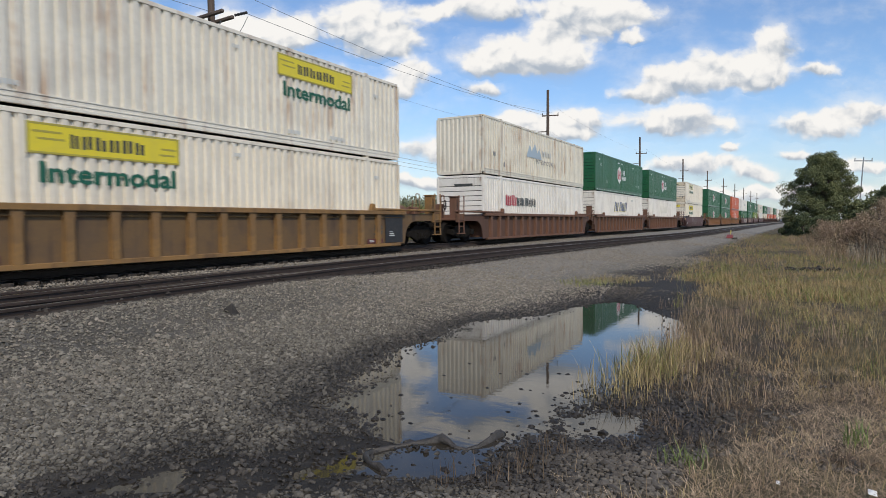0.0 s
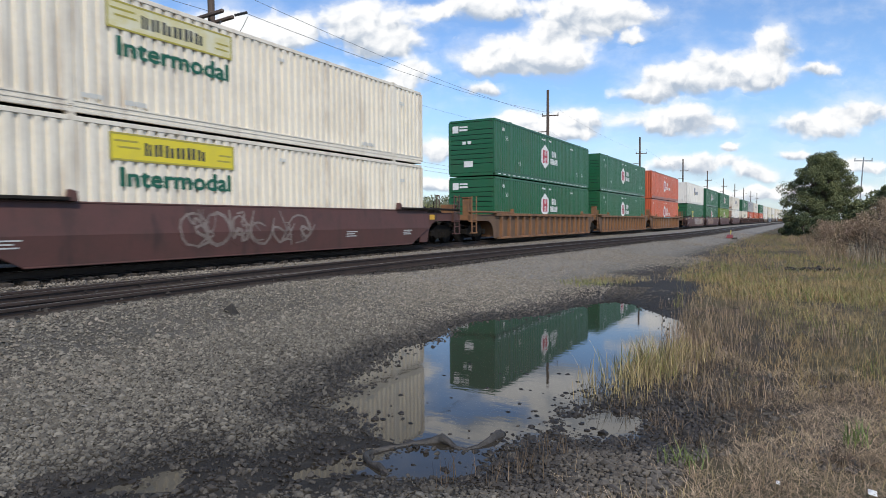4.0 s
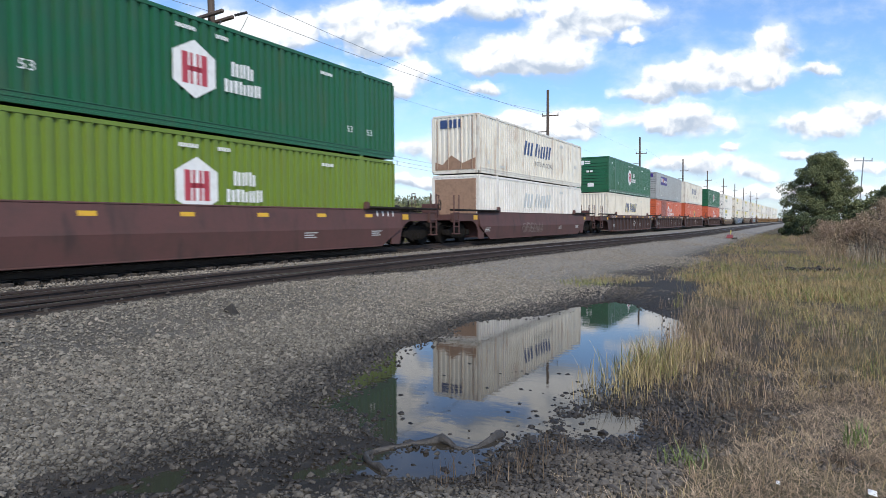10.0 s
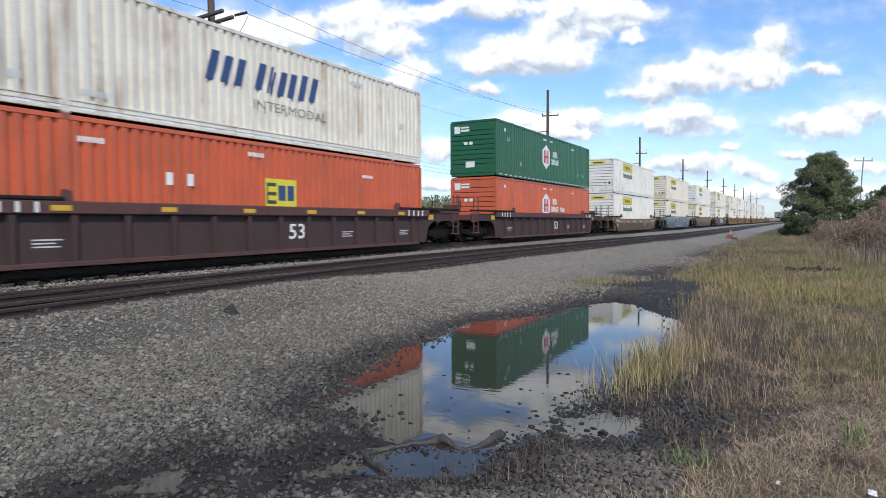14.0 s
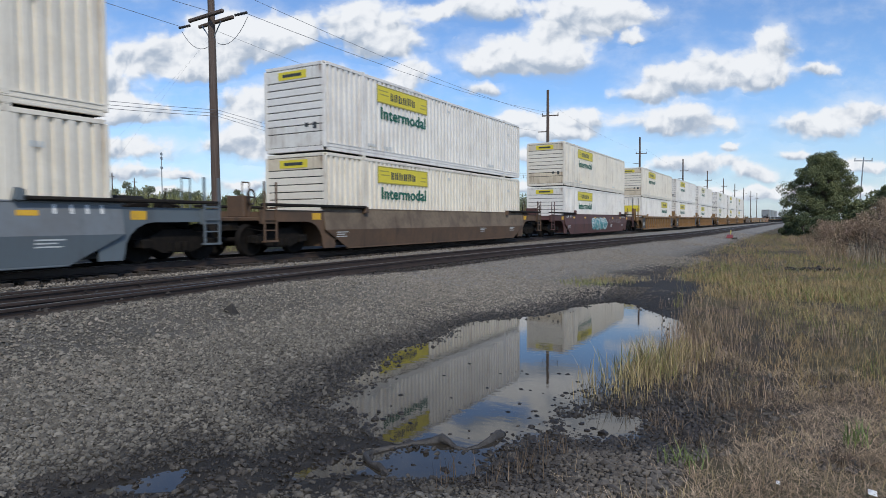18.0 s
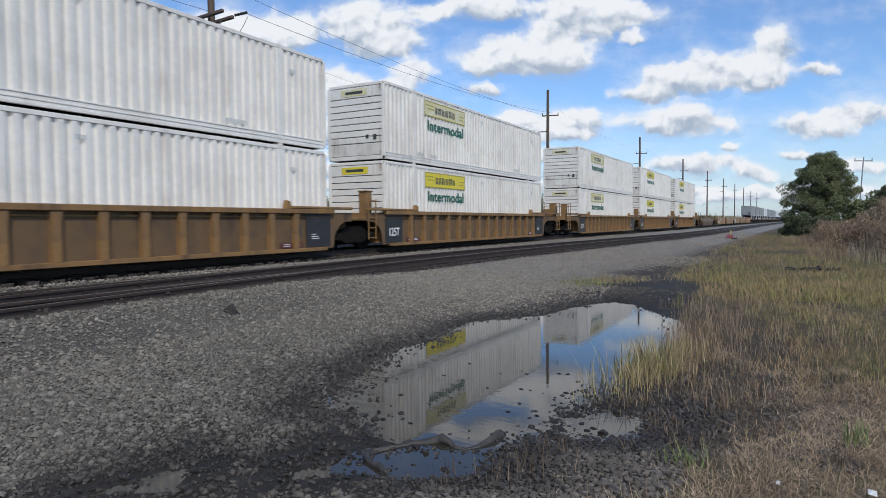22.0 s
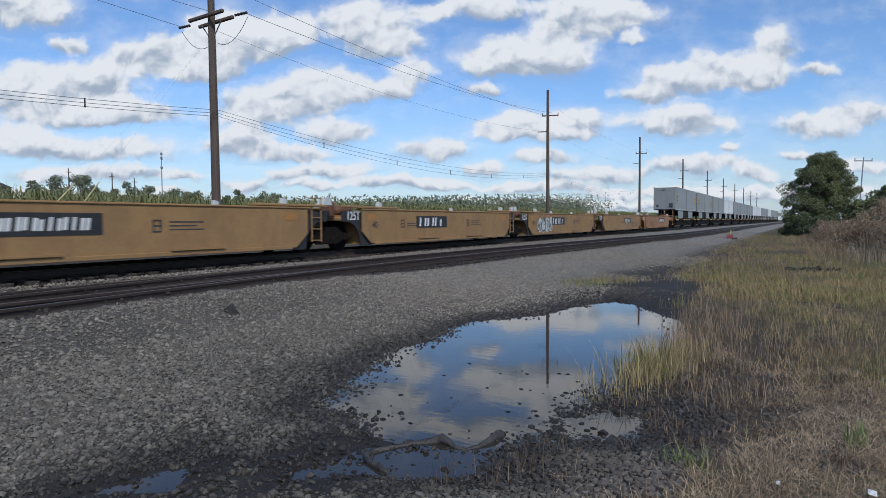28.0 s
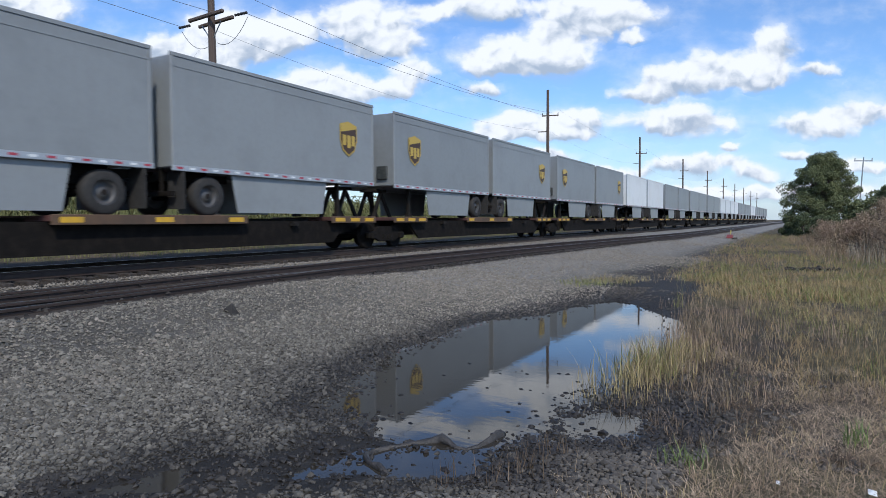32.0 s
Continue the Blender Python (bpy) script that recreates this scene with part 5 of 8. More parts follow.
            if style == "smooth":
                for i in range(13):
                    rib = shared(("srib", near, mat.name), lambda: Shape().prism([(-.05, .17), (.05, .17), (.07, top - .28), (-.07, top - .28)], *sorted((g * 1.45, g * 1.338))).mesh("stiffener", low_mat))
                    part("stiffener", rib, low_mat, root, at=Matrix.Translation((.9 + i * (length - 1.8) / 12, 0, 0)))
            elif style == "ttx":
                for x in (length * .28, length * .62):
                    part("side_step", shared(("sstep", near, mat.name), lambda: Shape().box(0, 1.6, *sorted((g * 1.53, g * 1.45)), .3, .34).mesh("side_step", mat)), mat, root, at=Matrix.Translation((x, 0, 0)))
        # raised ends over the trucks
        for j, (edge, inner) in enumerate(((e0, 0.0), (e1, length))):
            d = 1 if j == 0 else -1
            x0, x1 = sorted((edge + d * .1, inner + d * 1.9))
            cm = M_BLACK if style in ("smooth", "flush") else mat
            part("end_chord", shared(("echord", j, round(edge, 2), cm.name) + k, lambda: Shape().box(x0, x1, *sorted((g * 1.495, g * 1.22)), top + .003, top + .085, .02).mesh("end_chord", cm)), cm, root)
            part("guide_post", shared(("gpost", near, mat.name, style), lambda: Shape().prism([(-.11, top), (.11, top), (.09, top + .2), (-.05, top + .24)], *sorted((g * 1.48, g * 1.34))).mesh("guide_post", M_DECAL_PALE if style == "ttx" else mat)), mat, root, at=Matrix.Translation((inner + d * (1.95 if style != "ttx" else .8), 0, 0)))
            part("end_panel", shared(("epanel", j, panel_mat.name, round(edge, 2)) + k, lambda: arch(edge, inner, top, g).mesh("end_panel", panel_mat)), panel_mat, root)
    part("well_floor", shared(("wfloor", round(length, 2)), lambda: Shape().box(.05, length - .05, -1.28, 1.28, .2, .33).mesh("well_floor", M_BLACK)), M_BLACK, root)
    for j, (x0, x1) in enumerate(((e0, -.03), (length + .03, e1))):
        part("end_platform", shared(("plat", j, mat.name, round(x0, 2), round(x1, 2)), lambda: Shape().box(x0, x1, -1.3, 1.3, 1.0, 1.12, .02).mesh("end_platform", mat)), mat, root)
        part("draft_sill", shared(("sill", round(x0, 2), round(x1, 2)), lambda: Shape().box(x0 + .1, x1 - .1, -.35, .35, .74, .998).mesh("draft_sill", M_BLACK)), M_BLACK, root)
        bx = x1 - .06 if j == 0 else x0
        part("bulkhead", shared(("bulk", mat.name, round(bx, 2)), lambda: Shape().box(bx, bx + .06, -1.3, 1.3, .2, 1.3).mesh("bulkhead", mat)), mat, root)
    bogie(root, -1.85 if first else -1.6)
    if last:
        bogie(root, length + 1.85)
    if first:
        ladder(root, e0 + .06, mat, post=style == "rib")
        part("coupler", CACHE[("coupler",)], M_BLACK, root, at=Matrix.Translation((e0, 0, 0)))
        part("brake_stand", shared(("brake", mat.name), lambda: Shape().box(0, .3, -.35, .35, 1.12, 1.75, .02).mesh("brake_stand", mat)), mat, root, at=Matrix.Translation((e0 + .35, 0, 0)))
        part("brake_wheel", shared(("brakewheel",), lambda: Shape().lathe([(.2, -.02), (.24, -.02), (.24, .02), (.2, .02), (.2, -.02)], (0, 0, 0), 16).box(-.2, .2, -.015, .015, -.02, .02).mesh("brake_wheel", M_RAIL)), M_RAIL, root, at=Matrix.LocRotScale((e0 + .5, -.5, 1.7), Euler((0, 0, .3)), None))
    if last:
        ladder(root, e1 - .54, mat, post=style == "rib")
        rust = M_CAR_RUST if style in ("ttx", "rib") else M_BLACK
        part("air_reservoir", shared(("reservoir", rust.name), lambda: Shape().lathe([(.02, -.62), (.17, -.58), (.22, -.5), (.22, .5), (.17, .58), (.02, .62)], (0, 0, 0), 14).mesh("air_reservoir", rust, True)), rust, root, "rusty air reservoir", at=Matrix.LocRotScale((length + .75, -.55, 1.4), Euler((0, 0, math.pi / 2)), None))
        part("valve_box", shared(("valve", rust.name), lambda: Shape().box(-.18, .18, -.22, .22, 0, .42, .03).tube((0, 0, .42), (.05, 0, .7), .03, 6).mesh("valve_box", rust)), rust, root, "rusty valve box", at=Matrix.Translation((length + 1.75, -.75, 1.12)))
        part("brake_pipe", shared(("bpipe", mat.name), lambda: Shape().tube((0, 0, 0), (.9, .1, .25), .03, 6).tube((.9, .1, .25), (1.6, 0, .05), .03, 6).mesh("brake_pipe", rust)), rust, root, at=Matrix.Translation((length + .4, -1.0, 1.3)))
        part("coupler", CACHE[("coupler",)], M_BLACK, root, at=Matrix.LocRotScale((e1, 0, 0), Euler((0, 0, math.pi)), None))
    grab = length + 1.6 if style == "ttx" else 0.0         # the tan cars carry their irons on the other end
    if not (last if style == "ttx" else first):
        for dx in (-1.15, -.72):
            part("grab_post", shared(("cpost", mat.name), lambda: Shape().tube((0, -1.4, .35), (0, -1.4, 1.75), .024, 6).mesh("grab_post", mat)), mat, root, at=Matrix.Translation((grab + dx, 0, 0)))
        for z in (.4, .75, 1.1, 1.7):
            part("rung", shared(("rung", mat.name), lambda: Shape().tube((-1.15, -1.4, 0), (-.72, -1.4, 0), .016, 6).mesh("rung", mat)), mat, root, at=Matrix.Translation((grab, 0, z)))
        if style == "rib":
            part("end_column", end_column(mat), mat, root, at=Matrix.Translation((-.93, -1.1, 0)))
    if style == "ttx" and not first:
        part("air_reservoir", shared(("reservoir2",), lambda: Shape().lathe([(.02, -.42), (.13, -.4), (.17, -.33), (.17, .33), (.13, .4), (.02, .42)], (0, 0, 0), 12).mesh("air_reservoir", M_CAR_RUST, True)), M_CAR_RUST, root, "rusty air reservoir", at=Matrix.LocRotScale((-.5, -.8, 1.36), Euler((0, 0, math.pi / 2)), None))
        part("valve_box", shared(("valve2",), lambda: Shape().box(-.14, .14, -.18, .18, 0, .5, .03).tube((0, 0, .5), (.1, 0, .8), .03, 6).mesh("valve_box", M_CAR_RUST)), M_CAR_RUST, root, "rusty valve box", at=Matrix.Translation((-1.35, -.9, 1.12)))
        part("cap_block", shared(("capblock",), lambda: Shape().prism([(-.2, 0), (.2, 0), (.12, .22), (-.12, .22)], -.15, .15).mesh("cap_block", M_DECAL_PALE)), M_DECAL_PALE, root, "pale cap", at=Matrix.Translation((-1.9, -1.2, 1.5)))
    if number and not (style == "rib" and mat != M_CAR_ORANGE):
        x, y, z = {"rib": (.1, -1.379, .45), "smooth": (.1, -1.348, .5), "flush": (.15, -1.456, .45), "ttx": (-.98, -1.366, 1.03)}[style]
        part("lettering", fit_lettering(number, .66, .3, M_DECAL_WHITE, .01), M_DECAL_WHITE, root, "white lettering", at=Matrix.Translation((x, y, z)))
    if style == "rib" and mat == M_CAR_ORANGE:
        for dz, w in ((.86, .3), (.93, .2), (.8, .34)):
            part("data_line", shared(("dline", w), lambda: Shape().box(0, w, -1.381, -1.377, 0, .022).mesh("data_line", M_DECAL_WHITE)), M_DECAL_WHITE, root, at=Matrix.Translation((length - .85, 0, dz - .35)))
        part("lettering", fit_lettering("53", .5, .36, M_DECAL_DARK, .012), M_DECAL_DARK, root, "dark lettering", at=Matrix.Translation((length - 1.78, -1.336, .5)))
        for x in (1.35, length - 2.2):
            plate = part("stripe_plate", shared(("splate",), lambda: Shape().box(0, .95, -1.372, -1.36, .2, .36).mesh("stripe_plate", M_DECAL_MAROON)), M_DECAL_MAROON, root, "maroon plate", at=Matrix.Translation((x, 0, 0)))
            for q in (.12, .55):
                part("stripe", shared(("sstripe",), lambda: Shape().box(0, .26, -1.376, -1.372, .25, .275).box(0, .26, -1.376, -1.372, .3, .32).mesh("stripe", M_DECAL_PALE)), M_DECAL_PALE, plate, "white lines", at=Matrix.Translation((q, 0, 0)))
    if style in ("flush", "smooth"):
        for x in (-.75, length + .4):
            part("reflector", shared(("erefl", style), lambda: Shape().box(0, .4, -1.367, -1.361, 1.04, 1.24).mesh("reflector", M_REFLECT)), M_REFLECT, root, "worn yellow reflector", at=Matrix.Translation((x, 0, 0)))
        for x, n in ((1.3 if style == "smooth" else .35, 5), (length - 1.7, 5), (length * .68, 6)):
            part("data_marking", shared(("dmark", style, n), lambda: Shape().box(0, .6, *((-1.346, -1.342) if style == "smooth" else (-1.456, -1.452)), .62, .65).box(0, .45, *((-1.346, -1.342) if style == "smooth" else (-1.456, -1.452)), .55, .58).box(0, .55, *((-1.346, -1.342) if style == "smooth" else (-1.456, -1.452)), .48, .51).mesh("data_marking", M_DECAL_PALE)), M_DECAL_PALE, root, "pale lines", at=Matrix.Translation((x, 0, 0)))["kind"] = "stuff"
    if marks53:
        part("lettering", fit_lettering("53", .66, .45, M_DECAL_WHITE, .012), M_DECAL_WHITE, root, "white lettering", at=Matrix.Translation((8.46, -1.348, .48)))
    if style == "smooth" or (style == "flush" and reflectors):
        for j in range(2):
            for i, x in enumerate((.3, .62, .95, 1.3)):
                part("guide_mark", shared(("gmark", style, brim), lambda: Shape().box(0, .07, -1.492, -1.487, top - .24, top - .03) if not flush else sloped_mark(brim).mesh("guide_mark", M_DECAL_WHITE)), M_DECAL_WHITE, root, at=Matrix.Translation((x if j == 0 else length - x, 0, 0)))
    if style == "ttx":
        for x, n in ((plate[1] + 4.3, 3), (plate[1] - 1.1, 2)):
            if 1.1 < x < length - 2.2:
                mark = part("data_marking", shared(("tmark", n), lambda: frame_mark(n)), M_DECAL_DARK, root, "dark lines and a square", at=Matrix.Translation((x, 0, .74)))
                mark["kind"] = "stuff"
        w = 3.1 if plate[0] == 2 else 2.45
        p = part("sign_plate", shared(("ttxplate", plate[0]), lambda: Shape().box(0, w, -1.462, -1.452, 0, .46).mesh("sign_plate", M_DARKPLATE)), M_DARKPLATE, root, "black plate", at=Matrix.Translation((plate[1], 0, .72)))
        if plate[0] == 2:
            wordmark(root, "ttxlong", [.2, .18, .18, .2, .2, .2, .07, .2, .07, .2], .27, .1, 0, 0, M_DECAL_WHITE, shear=.15, parent=p, at=Matrix.Translation((.2, -1.466, .1)))
        else:
            wordmark(root, "ttxshort", [.5, .5, .55], .34, .1, 0, 0, M_DECAL_WHITE, shear=.15, parent=p, at=Matrix.Translation((.2, -1.466, .06)))
        part("lettering", fit_lettering("40", .34, .24, M_DECAL_DARK, .008), M_DECAL_DARK, root, "dark lettering", at=Matrix.Translation((.35, -1.456, .75)))
        for x in (.05, length - .75):
            part("reflector", shared(("trefl",), lambda: Shape().box(0, .5, -1.457, -1.452, 1.02, 1.24).mesh("reflector", M_WORN_REFLECT)), M_WORN_REFLECT, root, "worn orange reflector", at=Matrix.Translation((x, 0, 0)))
    if reflectors:
        zr = brim - .3
        rf = shared(("refl", style, brim), lambda: (Shape().add([(x, -folded(z) - .005, z) for z in (zr, zr + .11) for x in (0, .42)], [(0, 1, 3, 2)]) if flush else Shape().box(0, .42, -1.492, -1.487, top - .2, top - .09)).mesh("reflector", M_REFLECT))
        for i in range(6):
            part("reflector", rf, M_REFLECT, root, "yellow reflector", at=Matrix.Translation((1.6 + i * (length - 3.6) / 5, 0, 0)))
    if graffiti:
        graffiti(root, -1.48 if style in ("rib", "smooth") else -1.456)
    if flush:
        for ob in root.children:
            if ob.name.split(".")[0] in ("graffiti", "data_marking"):
                follow_crease(ob)
    RIDING.append((root, u, 0.0))
    return root


def rounded(poly, times=2):
    for _ in range(times):
        poly = [q for a, b in zip(poly, poly[1:] + poly[:1]) for q in ((a[0] * .75 + b[0] * .25, a[1] * .75 + b[1] * .25), (a[0] * .25 + b[0] * .75, a[1] * .25 + b[1] * .75))]
    return poly


def brush(path, width, y, layers=.0003):
    """A sprayed stroke along a bent path: thin overlapping slabs with round joints."""
    pts = path[:1]
    for a, b, c in zip(path, path[1:], path[2:]):
        pts += [(a[0] * .25 + b[0] * .75, a[1] * .25 + b[1] * .75), (b[0] * .75 + c[0] * .25, b[1] * .75 + c[1] * .25)]
    pts.append(path[-1])
    v, last = [], len(pts) - 1
    for i, q in enumerate(pts):
        a, b = pts[max(i - 1, 0)], pts[min(i + 1, last)]
        dx, dz = b[0] - a[0], b[1] - a[1]
        k = width / 2 / max(math.hypot(dx, dz), 1e-6) * (.55 if i in (0, last) else 1)
        yy = y - layers * (i % 4)
        v += [(q[0] - dz * k, yy, q[1] + dx * k), (q[0] + dz * k, yy, q[1] - dx * k)]
    return Shape().add(v, [(2 * i, 2 * i + 1, 2 * i + 3, 2 * i + 2) for i in range(last)])


GLYPHS = [[(.85, .85), (.5, 1), (.1, .85), (.15, .58), (.8, .45), (.9, .15), (.5, 0), (.1, .12)], [(.5, 1), (.05, .8), (.05, .2), (.5, 0), (.95, .2), (.95, .8), (.5, 1)],
          [(0, 1), (.2, 0), (.5, .65), (.75, 0), (1, 1)], [(.1, 0), (.1, 1), (.8, .9), (.8, .6), (.15, .5), (.9, 0)], [(.95, .85), (.5, 1), (.08, .7), (.1, .25), (.5, 0), (.95, .15)],
          [(.05, 0), (.45, 1), (.6, 1), (.95, 0), (.7, .35), (.25, .38)], [(.05, .95), (.95, .95), (.1, .05), (.95, .05)], [(.1, 1), (.1, .1), (.5, 0), (.9, .15), (.9, 1)]]


def scrawl(seed, x0, w, h, mat, edge_mat, z0=.3, cell=.62):
    """Spray-painted tag: rounded loops of broad strokes on a paler or darker cloud of paint."""
    def put(root, y):
        rnd = random.Random(seed)
        x = x0
        while x < x0 + w - cell * .4:
            ww = cell * rnd.uniform(.85, 1.2)
            cloud = rounded([(x + ww * (.5 + .62 * math.cos(a) * rnd.uniform(.8, 1.15)), z0 + h * (.5 + .54 * math.sin(a) * rnd.uniform(.8, 1.1))) for a in (i * math.pi / 4 for i in range(8))])
            tag = part("graffiti", Shape().prism(cloud, y - .003 - .001 * (int(x * 7) % 3), y), mat, root, "sprayed patch")
            for k in range(3):
                fx, fz, turn = rnd.choice((-1, 1)), rnd.choice((-1, 1)), rnd.uniform(-.7, .7)
                size = (1, .62, .45)[k]
                ox, oz = x + ww * (.5 + (rnd.uniform(-.4, .4) if k else 0)), z0 + h * (.5 + (rnd.uniform(-.3, .3) if k else 0))
                path = []
                for a, b in rnd.choice(GLYPHS):
                    a, b = (a - .5) * fx, (b - .5) * fz
                    path.append((ox + size * ww * (a * math.cos(turn) - b * math.sin(turn)), min(max(oz + size * h * .86 * (b * math.cos(turn) + a * math.sin(turn)), z0), z0 + h)))
                part("graffiti_stroke", brush(path, h * rnd.uniform(.05, .12) * (1, .8, .6)[k], y - .0065 - .0015 * k), edge_mat, tag, "sprayed stroke")
            x += ww * .86
    return put


def both(a, b):
    def put(root, y):
        a(root, y)
        b(root, y)
    return put


def tag_word(text, x0, w, h, mat, edge_mat, z0=.25):
    """Fat sprayed lettering with an outline."""
    def put(root, y):
        y0 = y - .004
        cloud = rounded([(x0 - .35, z0 + h * .3), (x0 - .1, z0 + h * 1.0), (x0 + w * .3, z0 + h * 1.03), (x0 + w * .8, z0 + h), (x0 + w + .3, z0 + h * .6), (x0 + w + .1, z0 - .02), (x0 + w * .5, z0 - .05), (x0 - .2, z0 - .04)])
        base = part("graffiti", Shape().prism(cloud, y0, y), material("dark_blue_spray", (.02, .035, .07), .6), root, "dark sprayed cloud")
        part("graffiti_outline", fit_lettering(text, w + .12, h, edge_mat, bold=.12), edge_mat, base, "white sprayed outline", at=Matrix.Translation((x0 - .06, y0 - .002, z0)))
        part("graffiti_fill", fit_lettering(text + " ", w, h * .93, mat, bold=.075), mat, base, "sprayed fill", at=Matrix.Translation((x0, y0 - .004, z0 + h * .035)))
    return put


# ---- trailers on flat cars ----
def pup_trailer(u, mat, flip, emblem, label, length=8.3):
    """A short box trailer. flip: its wheels are at its front end instead of its rear."""
    root = thing("box_trailer", label, "trailer", "trailers on the flat cars")
    z0, z1, w = 2.22, 5.06, 1.29
    k = (mat.name, round(length, 1))
    part("body", shared(("tbody",) + k, lambda: Shape().box(0.02, length - .02, -w + .01, w - .01, z0 + .08, z1 - .06, .03).mesh("body", mat)), mat, root)
    for g in (-1, 1):
        part("top_rail", shared(("ttop", g) + k, lambda: Shape().box(0, length, *sorted((g * w, g * (w - .06))), z1 - .34, z1 - .31).box(0, length, *sorted((g * (w + .012), g * (w - .06))), z1 - .1, z1, .012).mesh("top_rail", mat)), mat, root)
        part("bottom_rail", shared(("tbot", g) + k, lambda: Shape().box(0, length, *sorted((g * (w + .012), g * (w - .06))), z0, z0 + .14, .01).mesh("bottom_rail", M_ALU)), M_ALU, root, "aluminium rail")
        part("side_skirt", shared(("tskirt", g, flip) + k, lambda: Shape().prism([(2.5, z0), (6.4, z0), (6.2, 1.22), (2.7, 1.22)] if not flip else [(1.9, z0), (5.8, z0), (5.6, 1.22), (2.1, 1.22)], *sorted((g * 1.2, g * 1.17))).mesh("side_skirt", M_TRAILER)), M_TRAILER, root, "grey side skirt")
    for x in (0, length - .1):
        for g in (-1, 1):
            part("corner_post", shared(("tpost", g) + k, lambda: Shape().box(0, .1, *sorted((g * (w + .006), g * (w - .09))), z0 + .1, z1 - .05, .02).mesh("corner_post", M_ALU if mat != M_TRAILER else mat)), mat, root, at=Matrix.Translation((x, 0, 0)))
    tape = shared(("ttape",), lambda: Shape().box(0, .17, -w - .016, -w - .012, z0 + .05, z0 + .1).mesh("reflective_tape", M_DECAL_WHITE))
    tape2 = shared(("ttape2",), lambda: Shape().box(0, .17, -w - .016, -w - .012, z0 + .05, z0 + .1).mesh("reflective_tape", M_DECAL_RED))
    n = int(length / .36)
    if u < 690:
        for i in range(n):
            part("reflective_tape", tape if i % 2 else tape2, None, root, at=Matrix.Translation((.12 + i * .36, 0, 0)))
    else:                  # trailers that stay far off carry their tape in one piece
        for j, m in enumerate((M_DECAL_RED, M_DECAL_WHITE)):
            def strip():
                s = Shape()
                for i in range(j, n, 2):
                    s.box(.12 + i * .36, .29 + i * .36, -w - .016, -w - .012, z0 + .05, z0 + .1)
                return s.mesh("reflective_tape", m)
            part("reflective_tape", shared(("tstrip", j, round(length, 1)), strip), m, root)["kind"] = "stuff"
    xw = 1.15 if flip else length - 1.15
    ax = part("axle", shared(("taxle",), lambda: Shape().tube((0, -1.15, 0), (0, 1.15, 0), .07).box(-.5, .5, -.55, -.45, .2, .7).box(-.5, .5, .45, .55, .2, .7).mesh("axle", M_BLACK)), M_BLACK, root, at=Matrix.Translation((xw, 0, 1.64)))
    for g in (-1, 1):
        y = g * 1.06
        part("tyre", shared(("ttyre",), lambda: Shape().lathe([(.29, -.14), (.44, -.15), (.5, -.11), (.51, 0), (.5, .11), (.44, .15), (.29, .14)], (0, 0, 0), 28).mesh("tyre", M_RUBBER, True)), M_RUBBER, ax, at=Matrix.Translation((0, y, 0)))
        part("rim", shared(("trim",), lambda: Shape().lathe([(.02, -.05), (.1, -.09), (.13, -.02), (.26, -.01), (.29, -.13), (.29, .13), (.2, .03), (.02, .03)], (0, 0, 0), 20).mesh("rim", M_RIM, True)), M_RIM, ax, at=Matrix.Translation((0, y, 0)))
    part("slider_frame", shared(("slider",), lambda: Shape().box(-1.1, 1.1, -.62, -.5, 2.02, 2.22).box(-1.1, 1.1, .5, .62, 2.02, 2.22).box(-.9, -.8, -.5, .5, 2.0, 2.16).box(.8, .9, -.5, .5, 2.0, 2.16).box(-.3, .3, -.46, .46, 1.72, 1.98, .04).mesh("slider_frame", M_BLACK)), M_BLACK, root, at=Matrix.Translation((xw, 0, 0)))
    for y in (-1.06, 1.06):
        part("mud_flap", shared(("flap",), lambda: Shape().box(-.012, .012, -.3, .3, 1.3, 2.22).mesh("mud_flap", M_RUBBER)), M_RUBBER, root, "black mud flap", at=Matrix.Translation((.28 if flip else length - .28, y, 0)))
    part("end_bumper", shared(("tbump",), lambda: Shape().box(-.05, .05, -1.15, 1.15, 1.62, 1.74, .01).box(-.04, .04, -.75, -.67, 1.7, 2.3).box(-.04, .04, .67, .75, 1.7, 2.3).mesh("end_bumper", M_TRUCK)), M_TRUCK, root, at=Matrix.Translation((.12 if flip else length - .12, 0, 0)))
    xl = length - 1.6 if flip else 1.6
    for y in (-.89, .89):
        part("landing_leg", shared(("tleg",), lambda: Shape().box(-.06, .06, -.06, .06, 1.24, 2.25).box(-.12, .12, -.11, .11, 1.16, 1.25).mesh("landing_leg", M_BLACK)), M_BLACK, root, at=Matrix.Translation((xl, y, 0)))
    xs = length - .45 if flip else .45
    part("hitch", shared(("hitch",), lambda: Shape().box(-.35, .35, -.4, .4, 2.1, 2.2, .02).prism([(-.55, 1.14), (-.42, 1.14), (.1, 2.12), (-.05, 2.12)], -.4, -.3).prism([(-.55, 1.14), (-.42, 1.14), (.1, 2.12), (-.05, 2.12)], .3, .4).prism([(.6, 1.14), (.75, 1.14), (.1, 2.12), (-.02, 2.12)], -.36, -.26).prism([(.6, 1.14), (.75, 1.14), (.1, 2.12), (-.02, 2.12)], .26, .36).mesh("hitch", M_BLACK)), M_BLACK, root, at=Matrix.Translation((xs, 0, 0)))
